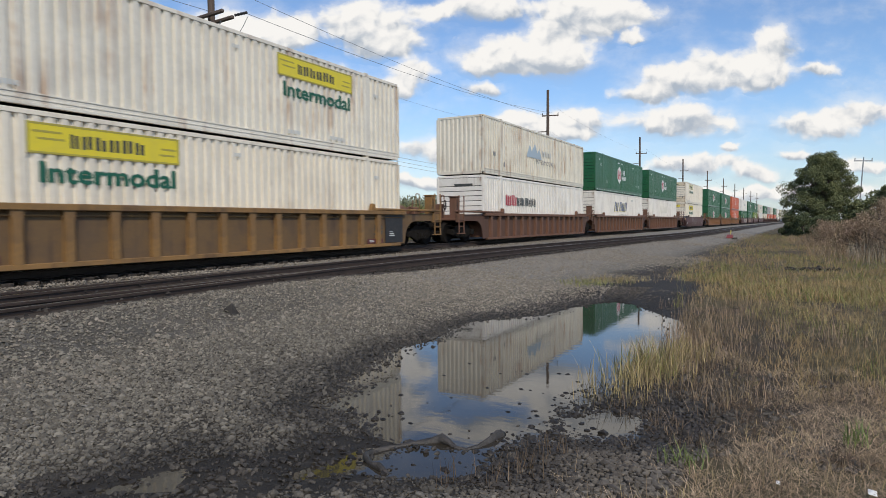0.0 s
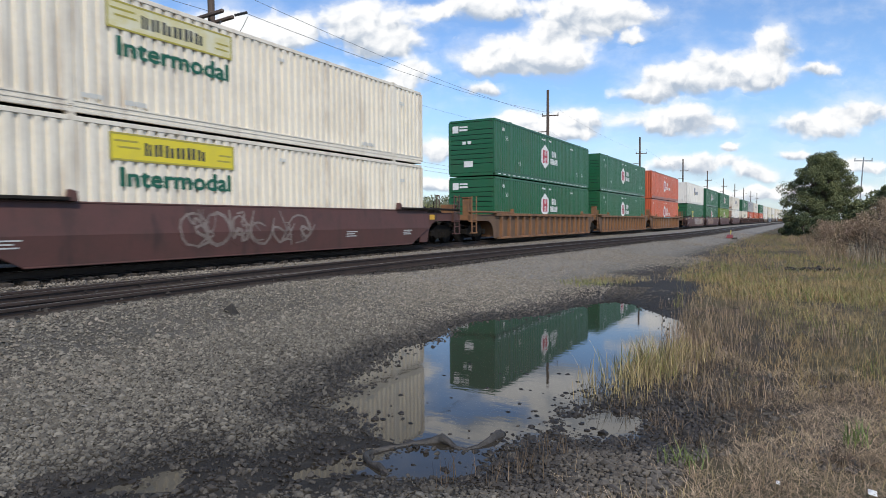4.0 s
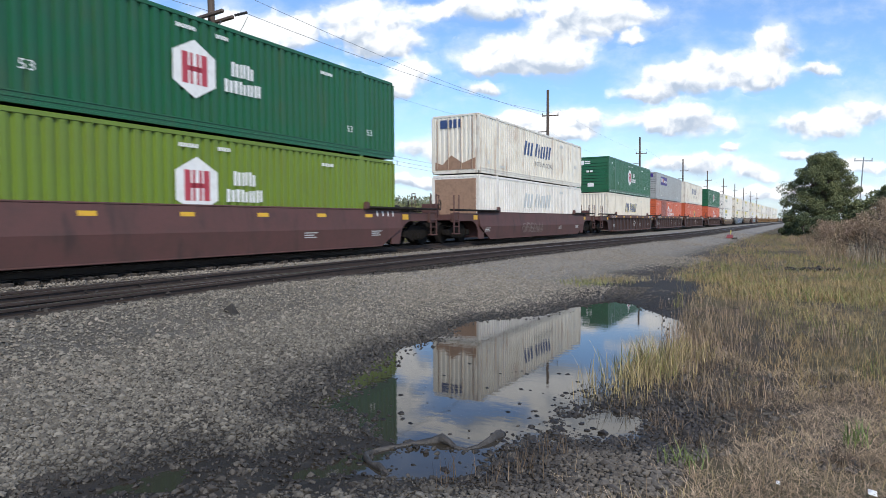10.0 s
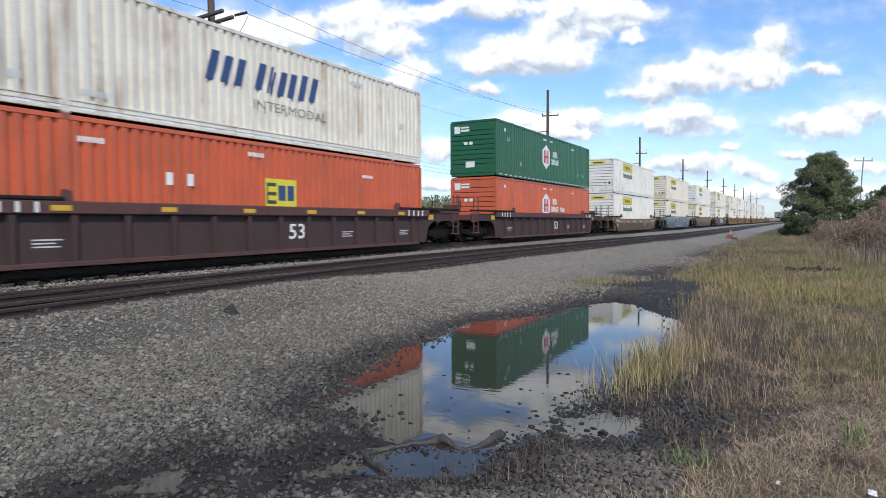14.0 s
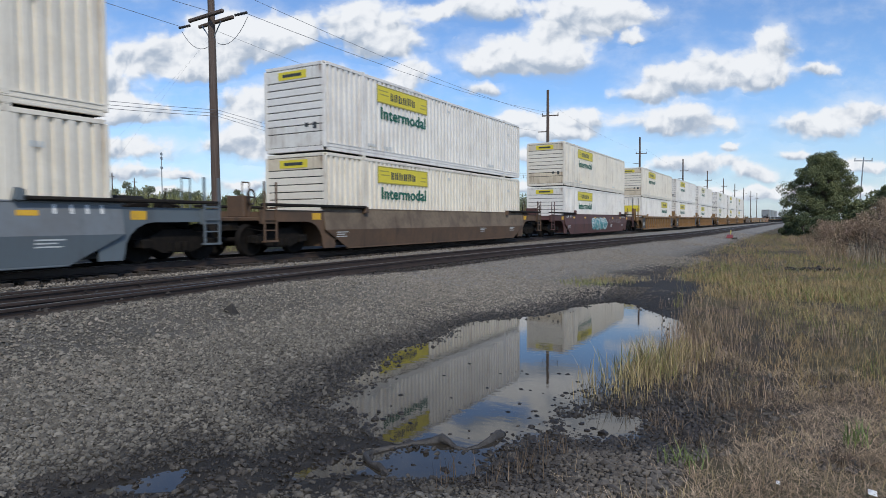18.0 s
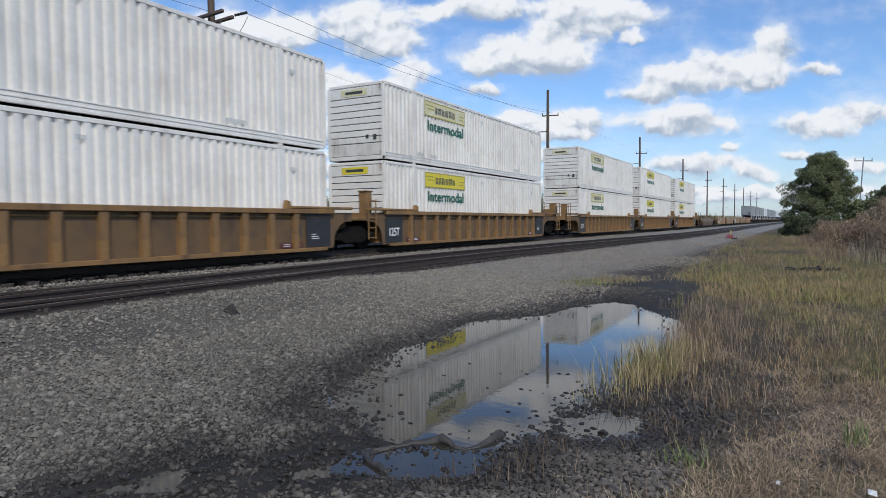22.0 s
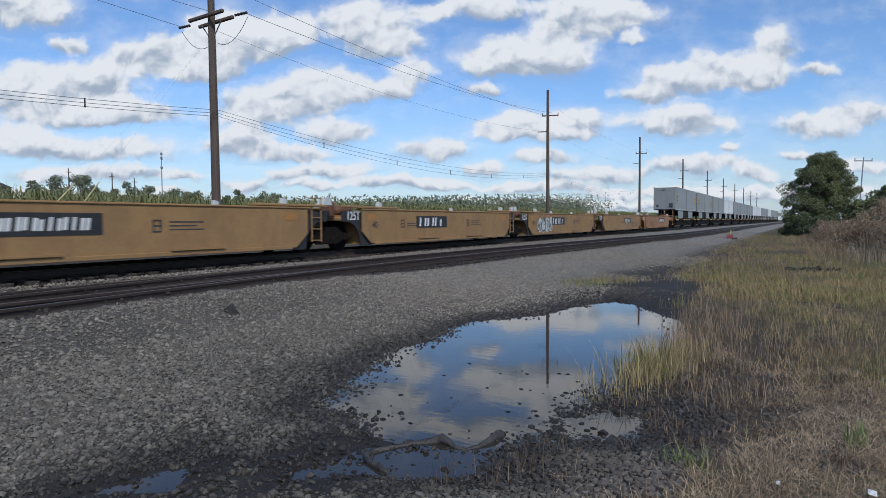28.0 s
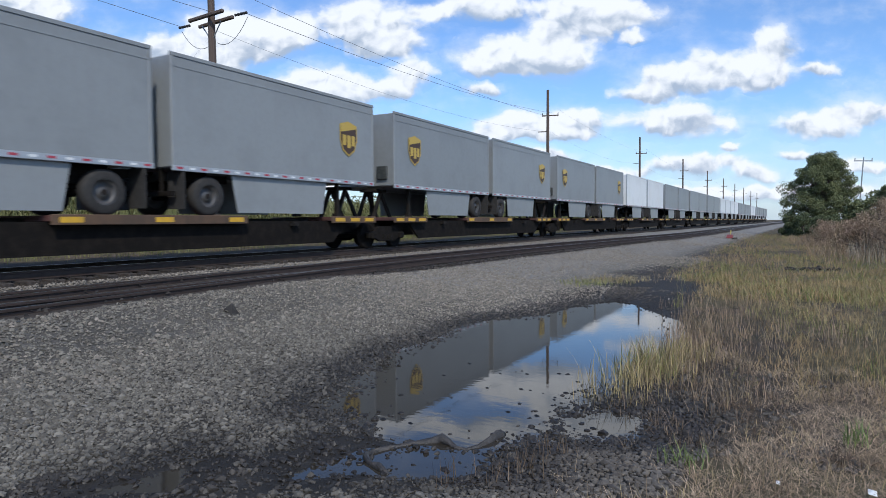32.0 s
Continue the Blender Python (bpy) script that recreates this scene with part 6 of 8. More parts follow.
    if emblem:
        xe = length - 1.45 if flip else 1.45
        def shield(s, y, m, name):
            return Shape().add([(x * s, y, z * s) for x, z in ((-.46, .46), (0, .58), (.46, .46), (.46, -.05), (.32, -.38), (0, -.58), (-.32, -.38), (-.46, -.05))], [tuple(range(8))]).mesh(name, m)
        e = part("emblem", shared(("shieldgold",), lambda: shield(1, -w - .018, M_DECAL_GOLD, "emblem")), None, root, "brown and gold shield emblem", at=Matrix.Translation((xe, 0, 3.72)))
        part("emblem_field", shared(("shieldbrown",), lambda: shield(.9, -w - .021, M_DECAL_BROWN, "emblem_field")), None, e, "brown field")
        part("emblem_mark", shared(("shieldbars",), lambda: Shape().box(-.32, -.14, -w - .027, -w - .022, -.22, .12).box(-.08, .1, -w - .027, -w - .022, -.3, .12).box(.16, .33, -w - .027, -w - .022, -.22, .12).prism([(-.4, .2), (.38, .36), (.4, .42), (0, .52), (-.4, .42)], -w - .027, -w - .022).mesh("emblem_mark", M_DECAL_GOLD)), None, e, "gold bars")
    if not flip:          # plain end with a lamp box, seen from the front
        part("end_box", shared(("tendbox",), lambda: Shape().box(-.08, .02, -1.0, -.55, 2.55, 3.05, .02).mesh("end_box", M_DECAL_DARK)), None, root, "dark connector box")
        part("end_marking", shared(("tendmark",), lambda: Shape().box(-.004, .0, -.15, .35, 4.62, 4.74).box(-.004, 0, .7, .95, 2.6, 2.9).mesh("end_marking", M_DECAL_DARK)), None, root)
    RIDING.append((root, u, 0.0))
    return root


def flat_car(u, length, label, first, last):
    """A skeleton flat car under a pair of trailers."""
    root = thing("flat_car", label, "railway car", "flat cars of the train")
    part("centre_sill", shared(("sill", round(length, 1)), lambda: Shape().prism([(-.4, .8), (1.6, .42), (length - 1.6, .42), (length + .4, .8), (length + .4, 1.08), (-.4, 1.08)], -.35, .35).mesh("centre_sill", M_BLACK)), M_BLACK, root)
    for j, (x0, x1) in enumerate(((.2, 2.6), (length / 2 - 2.6, length / 2 + 2.6), (length - 2.6, length - .2))):
        deck = part("deck", shared(("deck", j, round(length, 1)), lambda: Shape().box(x0, x1, -1.3, 1.3, 1.0, 1.13, .015).mesh("deck", M_CAR_BROWN)), M_CAR_BROWN, root)
        part("deck_edge", shared(("deckedge", j, round(length, 1)), lambda: Shape().box(x0, x1, -1.36, -1.3, .93, 1.15, .01).mesh("deck_edge", M_CAR_DULL)), M_CAR_DULL, deck)
        for q in range(3):
            part("reflector", shared(("flatrefl",), lambda: Shape().box(0, .5, -1.366, -1.361, .98, 1.1).mesh("reflector", M_REFLECT)), M_REFLECT, deck, "yellow reflector", at=Matrix.Translation((x0 + .15 + q * (x1 - x0 - .8) / 2, 0, 0)))
    part("side_sill", shared(("flatside", round(length, 1)), lambda: Shape().prism([(1.5, 1.0), (2.3, .3), (length - 2.3, .3), (length - 1.5, 1.0)], -1.12, -1.04).mesh("side_sill", M_TRUCK)), M_TRUCK, root)
    for j, x in enumerate((4.2, length - 4.2)):
        part("outrigger", shared(("outrig",), lambda: Shape().box(-.12, .12, -1.28, 1.28, .85, .98).mesh("outrigger", M_BLACK)), M_BLACK, root, at=Matrix.Translation((x, 0, 0)))
    bogie(root, .1 if not first else .9)
    if last:
        bogie(root, length - .9)
    RIDING.append((root, u, 0.0))
    return root


STACK = "containers stacked on the train"
WHITE_L, CREAM_L = "white corrugated container with yellow sign plate in a well car", "cream weathered container with yellow sign plate in a well car"


def haul(u, low, mat=M_WHITE, back=False, faded=False):
    root = container(u, low, mat, lambda r: signs_haul(r, back, faded), CREAM_L if mat == M_CREAM else WHITE_L, STACK, louvred=not back)
    if back:
        for y in (-.95, -.4, .4, .95):
            part("lock_bar", shared(("lockrod",), lambda: Shape().tube((-.035, 0, .12), (-.035, 0, HEIGHT - .1), .022, 6).box(-.05, -.01, -.05, .05, .9, 1.0).mesh("lock_bar", M_DECAL_GREYTEXT)), None, root, "grey locking bar", at=Matrix.Translation((0, y, 0)))
        part("door_plate", shared(("doorplate",), lambda: Shape().box(-.012, -.004, -1.05, 1.05, 1.45, 2.05).mesh("door_plate", M_YELLOW)), None, root, "yellow plate")


def signs_hub_patched(root):
    signs_hub(root, extra=True)
    for x, w, z0, z1 in ((2.85, .56, 1.2, 2.7), (3.4, 1.67, .3, 2.7), (5.08, .84, 1.1, 2.7)):
        part("faded_panel", shared(("fpanel", x), lambda: brown_ribs(x, w, z0, z1).mesh("faded_panel", M_BROWNED)), M_BROWNED, root, "browned repaired panel")


def brown_ribs(x0, w, z0, z1):
    """Repaired stretch of sheet that follows the ribs of the side."""
    xs, x = [], .12 + PITCH_RIB * round((x0 - .12) / PITCH_RIB)
    end = x + w
    while x < end - .01:
        xs += [(x, -WIDTH / 2 + .07), (x + .085, -WIDTH / 2 + .07), (x + .113, -WIDTH / 2 + .009), (x + .2505, -WIDTH / 2 + .009)]
        x += PITCH_RIB
    n = len(xs)
    return Shape().add([(a, b, z) for z in (z0, z1) for a, b in xs], [(i, i + 1, i + 1 + n, i + n) for i in range(n - 1)])


def green(u, low, mat=M_GREEN, row=True, louvred=True, patch=False):
    container(u, low, mat, signs_hub_patched if patch else (lambda r: signs_hub(r, extra=mat == M_ORANGE)), {"green_paint": "dark green corrugated container with white six-sided emblem", "lime_green_paint": "faded lime green container with white six-sided emblem"}.get(mat.name, "orange-red corrugated container with white six-sided emblem"), STACK, row=row, louvred=louvred, rails=M_ORANGE_RAIL if mat == M_ORANGE else None)


OCHRE = "rusty ochre ribbed well car carrying stacked containers"
RUST = "rust-brown ribbed well car carrying stacked containers"
BROWN = "dark brown smooth-sided well car with yellow reflectors"


def faded_patch(root, y):
    """Faded grey paint over five bays and their ribs, with remains of light blue at its ends."""
    bays = [.6 + i * (LENGTH - 1.2) / 15 for i in range(16)]
    rnd = random.Random(4)
    for x0, x1 in zip(bays[5:10], bays[6:11]):
        patch = part("graffiti", Shape().prism([(x0 + .11, .185), (x1 - .11, .185), (x1 - .1, 1.2), (x0 + .1, 1.2)], -1.334, -1.331), M_SPRAY_GREY, root, "faded sprayed patch")
        for k in range(2):
            x, w, z, h = x0 + rnd.uniform(.15, .6), rnd.uniform(.08, .2), rnd.uniform(.2, .4), rnd.uniform(.25, .6)
            part("graffiti_stroke", Shape().prism([(x, z), (x + w, z), (x + w * 1.4, z + h), (x + w * .5, z + h * .9)], -1.337, -1.334), M_SPRAY_CYAN, patch, "light blue sprayed remains")
    for x in bays[6:10]:
        part("graffiti", Shape().prism([(x - .08, .2), (x + .08, .2), (x + .075, .9), (x + .1, 1.2), (x - .1, 1.2), (x - .075, .9)], -1.464, -1.461), M_SPRAY_GREY, root, "faded sprayed patch")
    for x, w in ((bays[5] - .45, .5), (bays[10] - .1, .55)):
        part("graffiti", Shape().prism([(x, .2), (x + w * .7, .2), (x + w, .62), (x + w * .7, 1.16), (x + w * .5, .8), (x + w * .2, .55)], -1.334, -1.331), M_SPRAY_CYAN, root, "light blue sprayed remains")
    part("graffiti", Shape().box(bays[5] + .3, bays[9] + .2, -1.494, -1.4905, 1.24, 1.335), M_SPRAY_CYAN, root, "light blue sprayed remains")


def build_train():
    # ochre car ahead
    well_car(4.0 - 19.35, M_CAR_ORANGE, "rib", OCHRE, False, False)
    haul(4.0 - 19.35, True, M_CREAM), haul(4.0 - 19.35, False, M_CREAM)
    well_car(4.0, M_CAR_ORANGE, "rib", OCHRE, False, True)
    haul(4.0, True, M_CREAM), haul(4.0, False, M_OLDWHITE, back=True)
    # rust-brown three-unit car
    for i, u in enumerate((27.5, 46.7, 66.1)):
        well_car(u, M_CAR_RUST, "rib", RUST, i == 0, i == 2)
    container(27.5, True, M_WHITE, signs_logistics, "clean white container with red and dark bars in a well car", STACK)
    container(27.5, False, M_SILVER, signs_silver, "rust-streaked silver container with a faded blue emblem", STACK, louvred=False)
    container(46.7, True, M_WHITE, lambda r: signs_slant(r, gold=True), "white container with slanted dark blue bars in a well car", STACK)
    green(46.7, False)
    container(66.1, True, M_WHITE, lambda r: signs_slant(r, M_DECAL_GHOST, True), "white container with worn-off white bars in a well car", STACK)
    green(66.1, False, row=False)
    # single dark car with graffiti
    well_car(89.5, M_CAR_BROWN, "flush", BROWN + " and graffiti", True, True, number="", graffiti=scrawl(3, 4.5, 4.6, 1.0, M_CAR_BROWN, M_SPRAY_GREY, cell=.95))
    haul(89.5, True, M_CREAM), haul(89.5, False, M_CREAM, faded=True)
    # ochre three-unit car
    for i, u in enumerate((112.55, 131.8, 151.1)):
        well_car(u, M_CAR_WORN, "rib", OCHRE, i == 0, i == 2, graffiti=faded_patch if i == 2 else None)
    for u in (112.55, 131.8):
        green(u, True), green(u, False)
    green(151.1, True, M_ORANGE, False, False), green(151.1, False, M_ORANGE, False, False)
    # brown three-unit car with graffiti
    gr = (both(scrawl(5, 6.1, 5.2, 1.06, M_SPRAY_PALE, M_SPRAY_HAZE, z0=.26, cell=1.1), scrawl(6, 11.2, 3.0, 1.0, M_SPRAY_TAN, M_SPRAY_PALE, z0=.28, cell=1.0)), scrawl(8, 1.5, 6.9, 1.0, M_SPRAY_HAZE, M_SPRAY_TAN, z0=.28, cell=1.0), None)
    for i, u in enumerate((174.45, 193.8, 213.15)):
        well_car(u, M_CAR_BROWN, "flush", BROWN + (" and graffiti" if gr[i] else ""), i == 0, i == 2, number="", reflectors=True, graffiti=gr[i])
    container(174.45, True, M_GREEN, signs_square_green, "green container with a yellow square emblem in a well car", STACK)
    container(174.45, False, M_WHITE, signs_badge, "bright white container with a dark blue badge", STACK, louvred=False)
    green(193.8, True), green(193.8, False)
    green(213.15, True, M_LIME, False), green(213.15, False, row=False)
    # single brown car
    well_car(236.5, M_CAR_BROWN, "flush", "dark brown smooth-sided well car carrying white containers", True, True, number="", graffiti=scrawl(11, 5, 3, .6, M_CAR_BROWN, M_SPRAY_GREY))
    container(236.5, True, M_WHITE, signs_brown_end, "white container with worn-off grey bars and a brown end", STACK, louvred=False)
    container(236.5, False, M_OLDWHITE, signs_doors, "rust-streaked white container with slanted dark blue bars", STACK, louvred=False)
    # dark brown three-unit car
    for i, u in enumerate((259.95, 279.25, 298.6)):
        well_car(u, M_CAR_BROWN, "smooth", BROWN, i == 0, i == 2, reflectors=True, marks53=True, number="125T" if i == 1 else "")
    container(259.95, True, M_CREAM, lambda r: signs_slant(r, gold=True), "cream container with slanted dark blue bars in a well car", STACK, louvred=False)
    green(259.95, False)
    green(279.25, True, M_ORANGE, False, patch=True)
    container(279.25, False, M_GREY, signs_parcel_panel, "grey corrugated container with a purple sign panel", STACK)
    container(298.6, True, M_ORANGE, signs_square, "orange-red container with a yellow square emblem in a well car", STACK, louvred=False)
    container(298.6, False, M_OLDWHITE, signs_slant, "rust-streaked white container with slanted dark blue bars", STACK, louvred=False, row=True)
    # single cars
    well_car(321.95, M_CAR_BROWN, "smooth", BROWN, True, True, marks53=True, number="")
    green(321.95, True, M_ORANGE, False), green(321.95, False)
    well_car(345.25, M_CAR_DULL, "flush", "dull brown smooth-sided well car with yellow reflectors", True, True, reflectors=True, number="", side_top=1.11)
    haul(345.25, True), haul(345.25, False)
    well_car(368.55, M_CAR_BLUE, "flush", "slate grey smooth-sided well car with blue graffiti", True, True, reflectors=True, number="", graffiti=tag_word("CASUAL", 5.0, 5.2, 1.06, M_DECAL_BLUE, M_DECAL_WHITE, z0=.27))
    haul(368.55, True, M_CREAM), haul(368.55, False, M_CREAM)
    well_car(391.95, M_CAR_DULL, "flush", "dull brown smooth-sided well car carrying white containers", True, True, number="")
    haul(391.95, True, M_CREAM), haul(391.95, False)
    well_car(415.65, M_CAR_BROWN, "flush", BROWN + " and teal graffiti", True, True, reflectors=True, number="", graffiti=both(scrawl(31, 5.8, 4.2, .95, material("teal_spray", (0.05, 0.22, 0.23), 0.5, vary=(0.09, 0.3, 0.3), scale=2, amount=.6), M_DECAL_PALE, z0=.28, cell=1.15), scrawl(33, 10.6, 3.8, .35, M_CAR_BROWN, M_SPRAY_GREY, z0=.75, cell=.5)))
    haul(415.65, True), haul(415.65, False, M_CREAM)
    # ochre three-unit cars
    for base in (438.95, 501.3):
        for i in range(3):
            u = base + i * 19.4
            well_car(u, M_CAR_ORANGE, "rib", OCHRE, i == 0, i == 2)
            haul(u, True, M_WHITE, back=(base < 450 and i == 0), faded=(base > 450 and i < 1)), haul(u, False, M_CREAM if base < 450 and i == 0 else M_WHITE, faded=(base > 450 and i < 1) or (base < 450 and i == 2))
    # empty cars
    well_car(563.4, M_CAR_DULL, "flush", "empty dull brown well car with smooth sides", True, True, length=13.2, number="")
    for i in range(5):
        well_car(583.2 + i * 15.4, M_CAR_AMBER if i == 4 else M_CAR_TAN, "ttx", "empty rusty amber smooth-sided well car with a black plate" if i == 4 else "empty tan smooth-sided well car with a black plate", i == 0, i == 4, length=12.2, number="125T", plate=((2, 2.8), (1, 3.3), (1, 3.5), (1, 6.5), (2, 6.4))[i],
                 graffiti=scrawl(41 + i, .9 if i == 0 else 1.15, 1.6 if i == 0 else 2.7, .88 if i else .4, M_DECAL_PALE, M_DECAL_DARK if i else M_DECAL_PALE, z0=.28 if i else .4, cell=.75 if i else .5) if i in (0, 2) else (scrawl(44, 9.2, 2.2, .5, M_CAR_TAN, M_DECAL_DARK, z0=.35, cell=.6) if i == 3 else scrawl(45, 1.7, 2.0, .5, M_CAR_AMBER, M_DECAL_DARK, z0=.38, cell=.6) if i == 4 else None))
    # flat cars with pairs of trailers
    for i in range(15):
        u = 662.4 + i * 18.4
        flat_car(u - .3, 17.6, "dark brown skeleton flat car carrying two trailers", i % 3 == 0, i % 3 == 2)
        grey_pair = i not in (3, 7, 8, 11)
        m = M_TRAILER if grey_pair else M_TRAILER_WHITE
        lab = "grey box trailer with a brown shield emblem on a flat car" if grey_pair else "white box trailer on a flat car"
        pup_trailer(u, m, False, i < 3, lab)
        pup_trailer(u + 8.8, m, True, i < 3, lab)


build_train()


# ---- stones, ties and grass ----
RNG = np.random.RandomState(11)


def merged(name, verts, faces_per, count, mat, smooth_faces=False):
    """One mesh from count equal pieces. verts: (count, k, 3); faces_per: tuples over k."""
    k = verts.shape[1]
    me = bpy.data.meshes.new(name)
    me.vertices.add(count * k)
    me.vertices.foreach_set("co", verts.astype(np.float32).ravel())
    base = (np.arange(count) * k)[:, None]
    idx, start, pos = [], [], 0
    per = np.concatenate([np.array(f) for f in faces_per])
    lens = np.array([len(f) for f in faces_per])
    loops = (base + per[None, :]).ravel()
    offs = np.concatenate([[0], np.cumsum(lens)[:-1]])
    starts = (np.arange(count) * lens.sum())[:, None] + offs[None, :]
    me.loops.add(len(loops))
    me.loops.foreach_set("vertex_index", loops.astype(np.int32))
    me.polygons.add(count * len(lens))
    me.polygons.foreach_set("loop_start", starts.astype(np.int32).ravel())
    me.polygons.foreach_set("use_smooth", np.full(count * len(lens), smooth_faces))
    me.update(calc_edges=True)
    me.materials.append(mat)
    return me


ICO = np.array([(0, 0, 1)] + [(.894 * math.cos(a), .894 * math.sin(a), .447) for a in (i * 1.2566 for i in range(5))] +
               [(.894 * math.cos(a), .894 * math.sin(a), -.447) for a in (i * 1.2566 + .628 for i in range(5))] + [(0, 0, -1)])
ICO_F = [(0, 1 + i, 1 + (i + 1) % 5) for i in range(5)] + [(1 + i, 6 + i, 1 + (i + 1) % 5) for i in range(5)] + \
        [(1 + (i + 1) % 5, 6 + i, 6 + (i + 1) % 5) for i in range(5)] + []


OCT = np.array([(1, 0, 0), (.2, 1, .1), (-1, .1, 0), (-.1, -1, 0), (.35, .2, .95), (-.3, -.2, .9)])
OCT_F = [(0, 1, 4), (1, 2, 5, 4), (2, 3, 5), (3, 0, 4, 5)]


def stones_at(P, R, sink=0.35, base=None):
    """Angular broken stones: dented, flattened icosahedra, or wedges far off."""
    n = len(P)
    base = ICO if base is None else base
    d = base[None] * (1 + RNG.uniform(-.3, .24, (n, len(base), 1))) + RNG.uniform(-.14, .14, (n, len(base), 3))
    sc = RNG.uniform(.65, 1.15, (n, 1, 3))
    sc[:, :, 2] *= .76
    d = d * sc
    a = RNG.uniform(0, 6.283, n)
    c, s = np.cos(a)[:, None], np.sin(a)[:, None]
    x, y = d[..., 0] * c - d[..., 1] * s, d[..., 0] * s + d[..., 1] * c
    t = RNG.uniform(-.4, .4, (n, 1))
    z = d[..., 2] + x * t
    v = np.stack([x, y, z], -1) * R[:, None, None]
    v += P[:, None, :]
    v[..., 2] += (R * (0.5 - sink))[:, None]
    return v


def stone_material(name, dark, light):
    m = bpy.data.materials.new(name)
    m.use_nodes = True
    nt = m.node_tree
    N, Lk = nt.nodes.new, nt.links.new
    b = nt.nodes["Principled BSDF"]
    g = N("ShaderNodeNewGeometry")
    info = N("ShaderNodeObjectInfo")
    tone = N("ShaderNodeMath")
    tone.operation = "FRACT"
    add = N("ShaderNodeMath")
    add.operation = "ADD"
    Lk(g.outputs["Random Per Island"], add.inputs[0]), Lk(info.outputs["Random"], add.inputs[1]), Lk(add.outputs[0], tone.inputs[0])
    n = N("ShaderNodeTexNoise")
    n.inputs["Scale"].default_value, n.inputs["Detail"].default_value = 45, 5
    Lk(g.outputs["Position"], n.inputs["Vector"])
    ramp = N("ShaderNodeValToRGB")
    ramp.color_ramp.elements[0].color, ramp.color_ramp.elements[1].color = (*dark, 1), (*light, 1)
    e = ramp.color_ramp.elements.new(0.55)
    e.color = (*[a * .55 + c * .45 for a, c in zip(dark, light)], 1)
    ramp.color_ramp.elements[-1].position = 1.0
    Lk(tone.outputs[0], ramp.inputs[0])
    mix = N("ShaderNodeMix")
    mix.data_type, mix.blend_type = "RGBA", "MULTIPLY"
    mix.inputs[0].default_value = 0.75
    r2 = N("ShaderNodeMapRange")
    Lk(n.outputs["Fac"], r2.inputs[0])
    r2.inputs[1].default_value, r2.inputs[2].default_value, r2.inputs[3].default_value, r2.inputs[4].default_value = .25, .75, .6, 1.25
    Lk(ramp.outputs[0], mix.inputs[6]), Lk(r2.outputs[0], mix.inputs[7])
    # damp where a stone lies low beside the water
    sep = N("ShaderNodeSeparateXYZ")
    Lk(g.outputs["Position"], sep.inputs[0])
    n2 = N("ShaderNodeTexNoise")
    n2.inputs["Scale"].default_value = 1.6
    Lk(g.outputs["Position"], n2.inputs["Vector"])
    ad = N("ShaderNodeMath")
    ad.operation = "MULTIPLY_ADD"
    Lk(n2.outputs["Fac"], ad.inputs[0])
    ad.inputs[1].default_value = 0.08
    Lk(sep.outputs[2], ad.inputs[2])
    damp = N("ShaderNodeMapRange")
    damp.interpolation_type = "SMOOTHSTEP"
    Lk(ad.outputs[0], damp.inputs[0])
    damp.inputs[1].default_value, damp.inputs[2].default_value = WATER + .135, WATER + .06
    wet = N("ShaderNodeMix")
    wet.data_type, wet.blend_type = "RGBA", "MULTIPLY"
    Lk(damp.outputs[0], wet.inputs[0]), Lk(mix.outputs[2], wet.inputs[6])
    wet.inputs[7].default_value = (.26, .245, .235, 1)
    Lk(wet.outputs[2], b.inputs["Base Color"])
    rr = N("ShaderNodeMapRange")
    Lk(damp.outputs[0], rr.inputs[0])
    rr.inputs[3].default_value, rr.inputs[4].default_value = .9, .55
    Lk(rr.outputs[0], b.inputs["Roughness"])
    bp = N("ShaderNodeBump")
    bp.inputs["Strength"].default_value, bp.inputs["Distance"].default_value = .5, .008
    Lk(n.outputs["Fac"], bp.inputs["Height"]), Lk(bp.outputs[0], b.inputs["Normal"])
    return m


M_STONE = stone_material("crushed_stone", (0.08, 0.072, 0.059), (0.216, 0.197, 0.163))
M_BALLAST = stone_material("sooty_ballast", (0.14, 0.122, 0.098), (0.285, 0.25, 0.204))
M_DRYSTONE = stone_material("dry_crushed_stone", (0.145, 0.126, 0.1), (0.32, 0.284, 0.232))
M_MUD = stone_material("dark_mud", (0.048, 0.041, 0.034), (0.135, 0.118, 0.098))
M_CLOD = stone_material("drying_mud", (0.085, 0.074, 0.06), (0.175, 0.154, 0.127))
M_SOOT = stone_material("oil_dark_ballast", (0.014, 0.012, 0.01), (0.05, 0.042, 0.035))


def scatter(n, x0, x1, y0, y1, keep, near_bias=1.0):
    """Random places on the ground, denser near x0."""
    t = RNG.uniform(0, 1, n) ** near_bias
    X, Y = x0 + (x1 - x0) * t, RNG.uniform(y0, y1, n)
    k = keep(X, Y)
    X, Y = X[k], Y[k]
    return np.stack([X, Y, ground_z(X, Y)], -1)


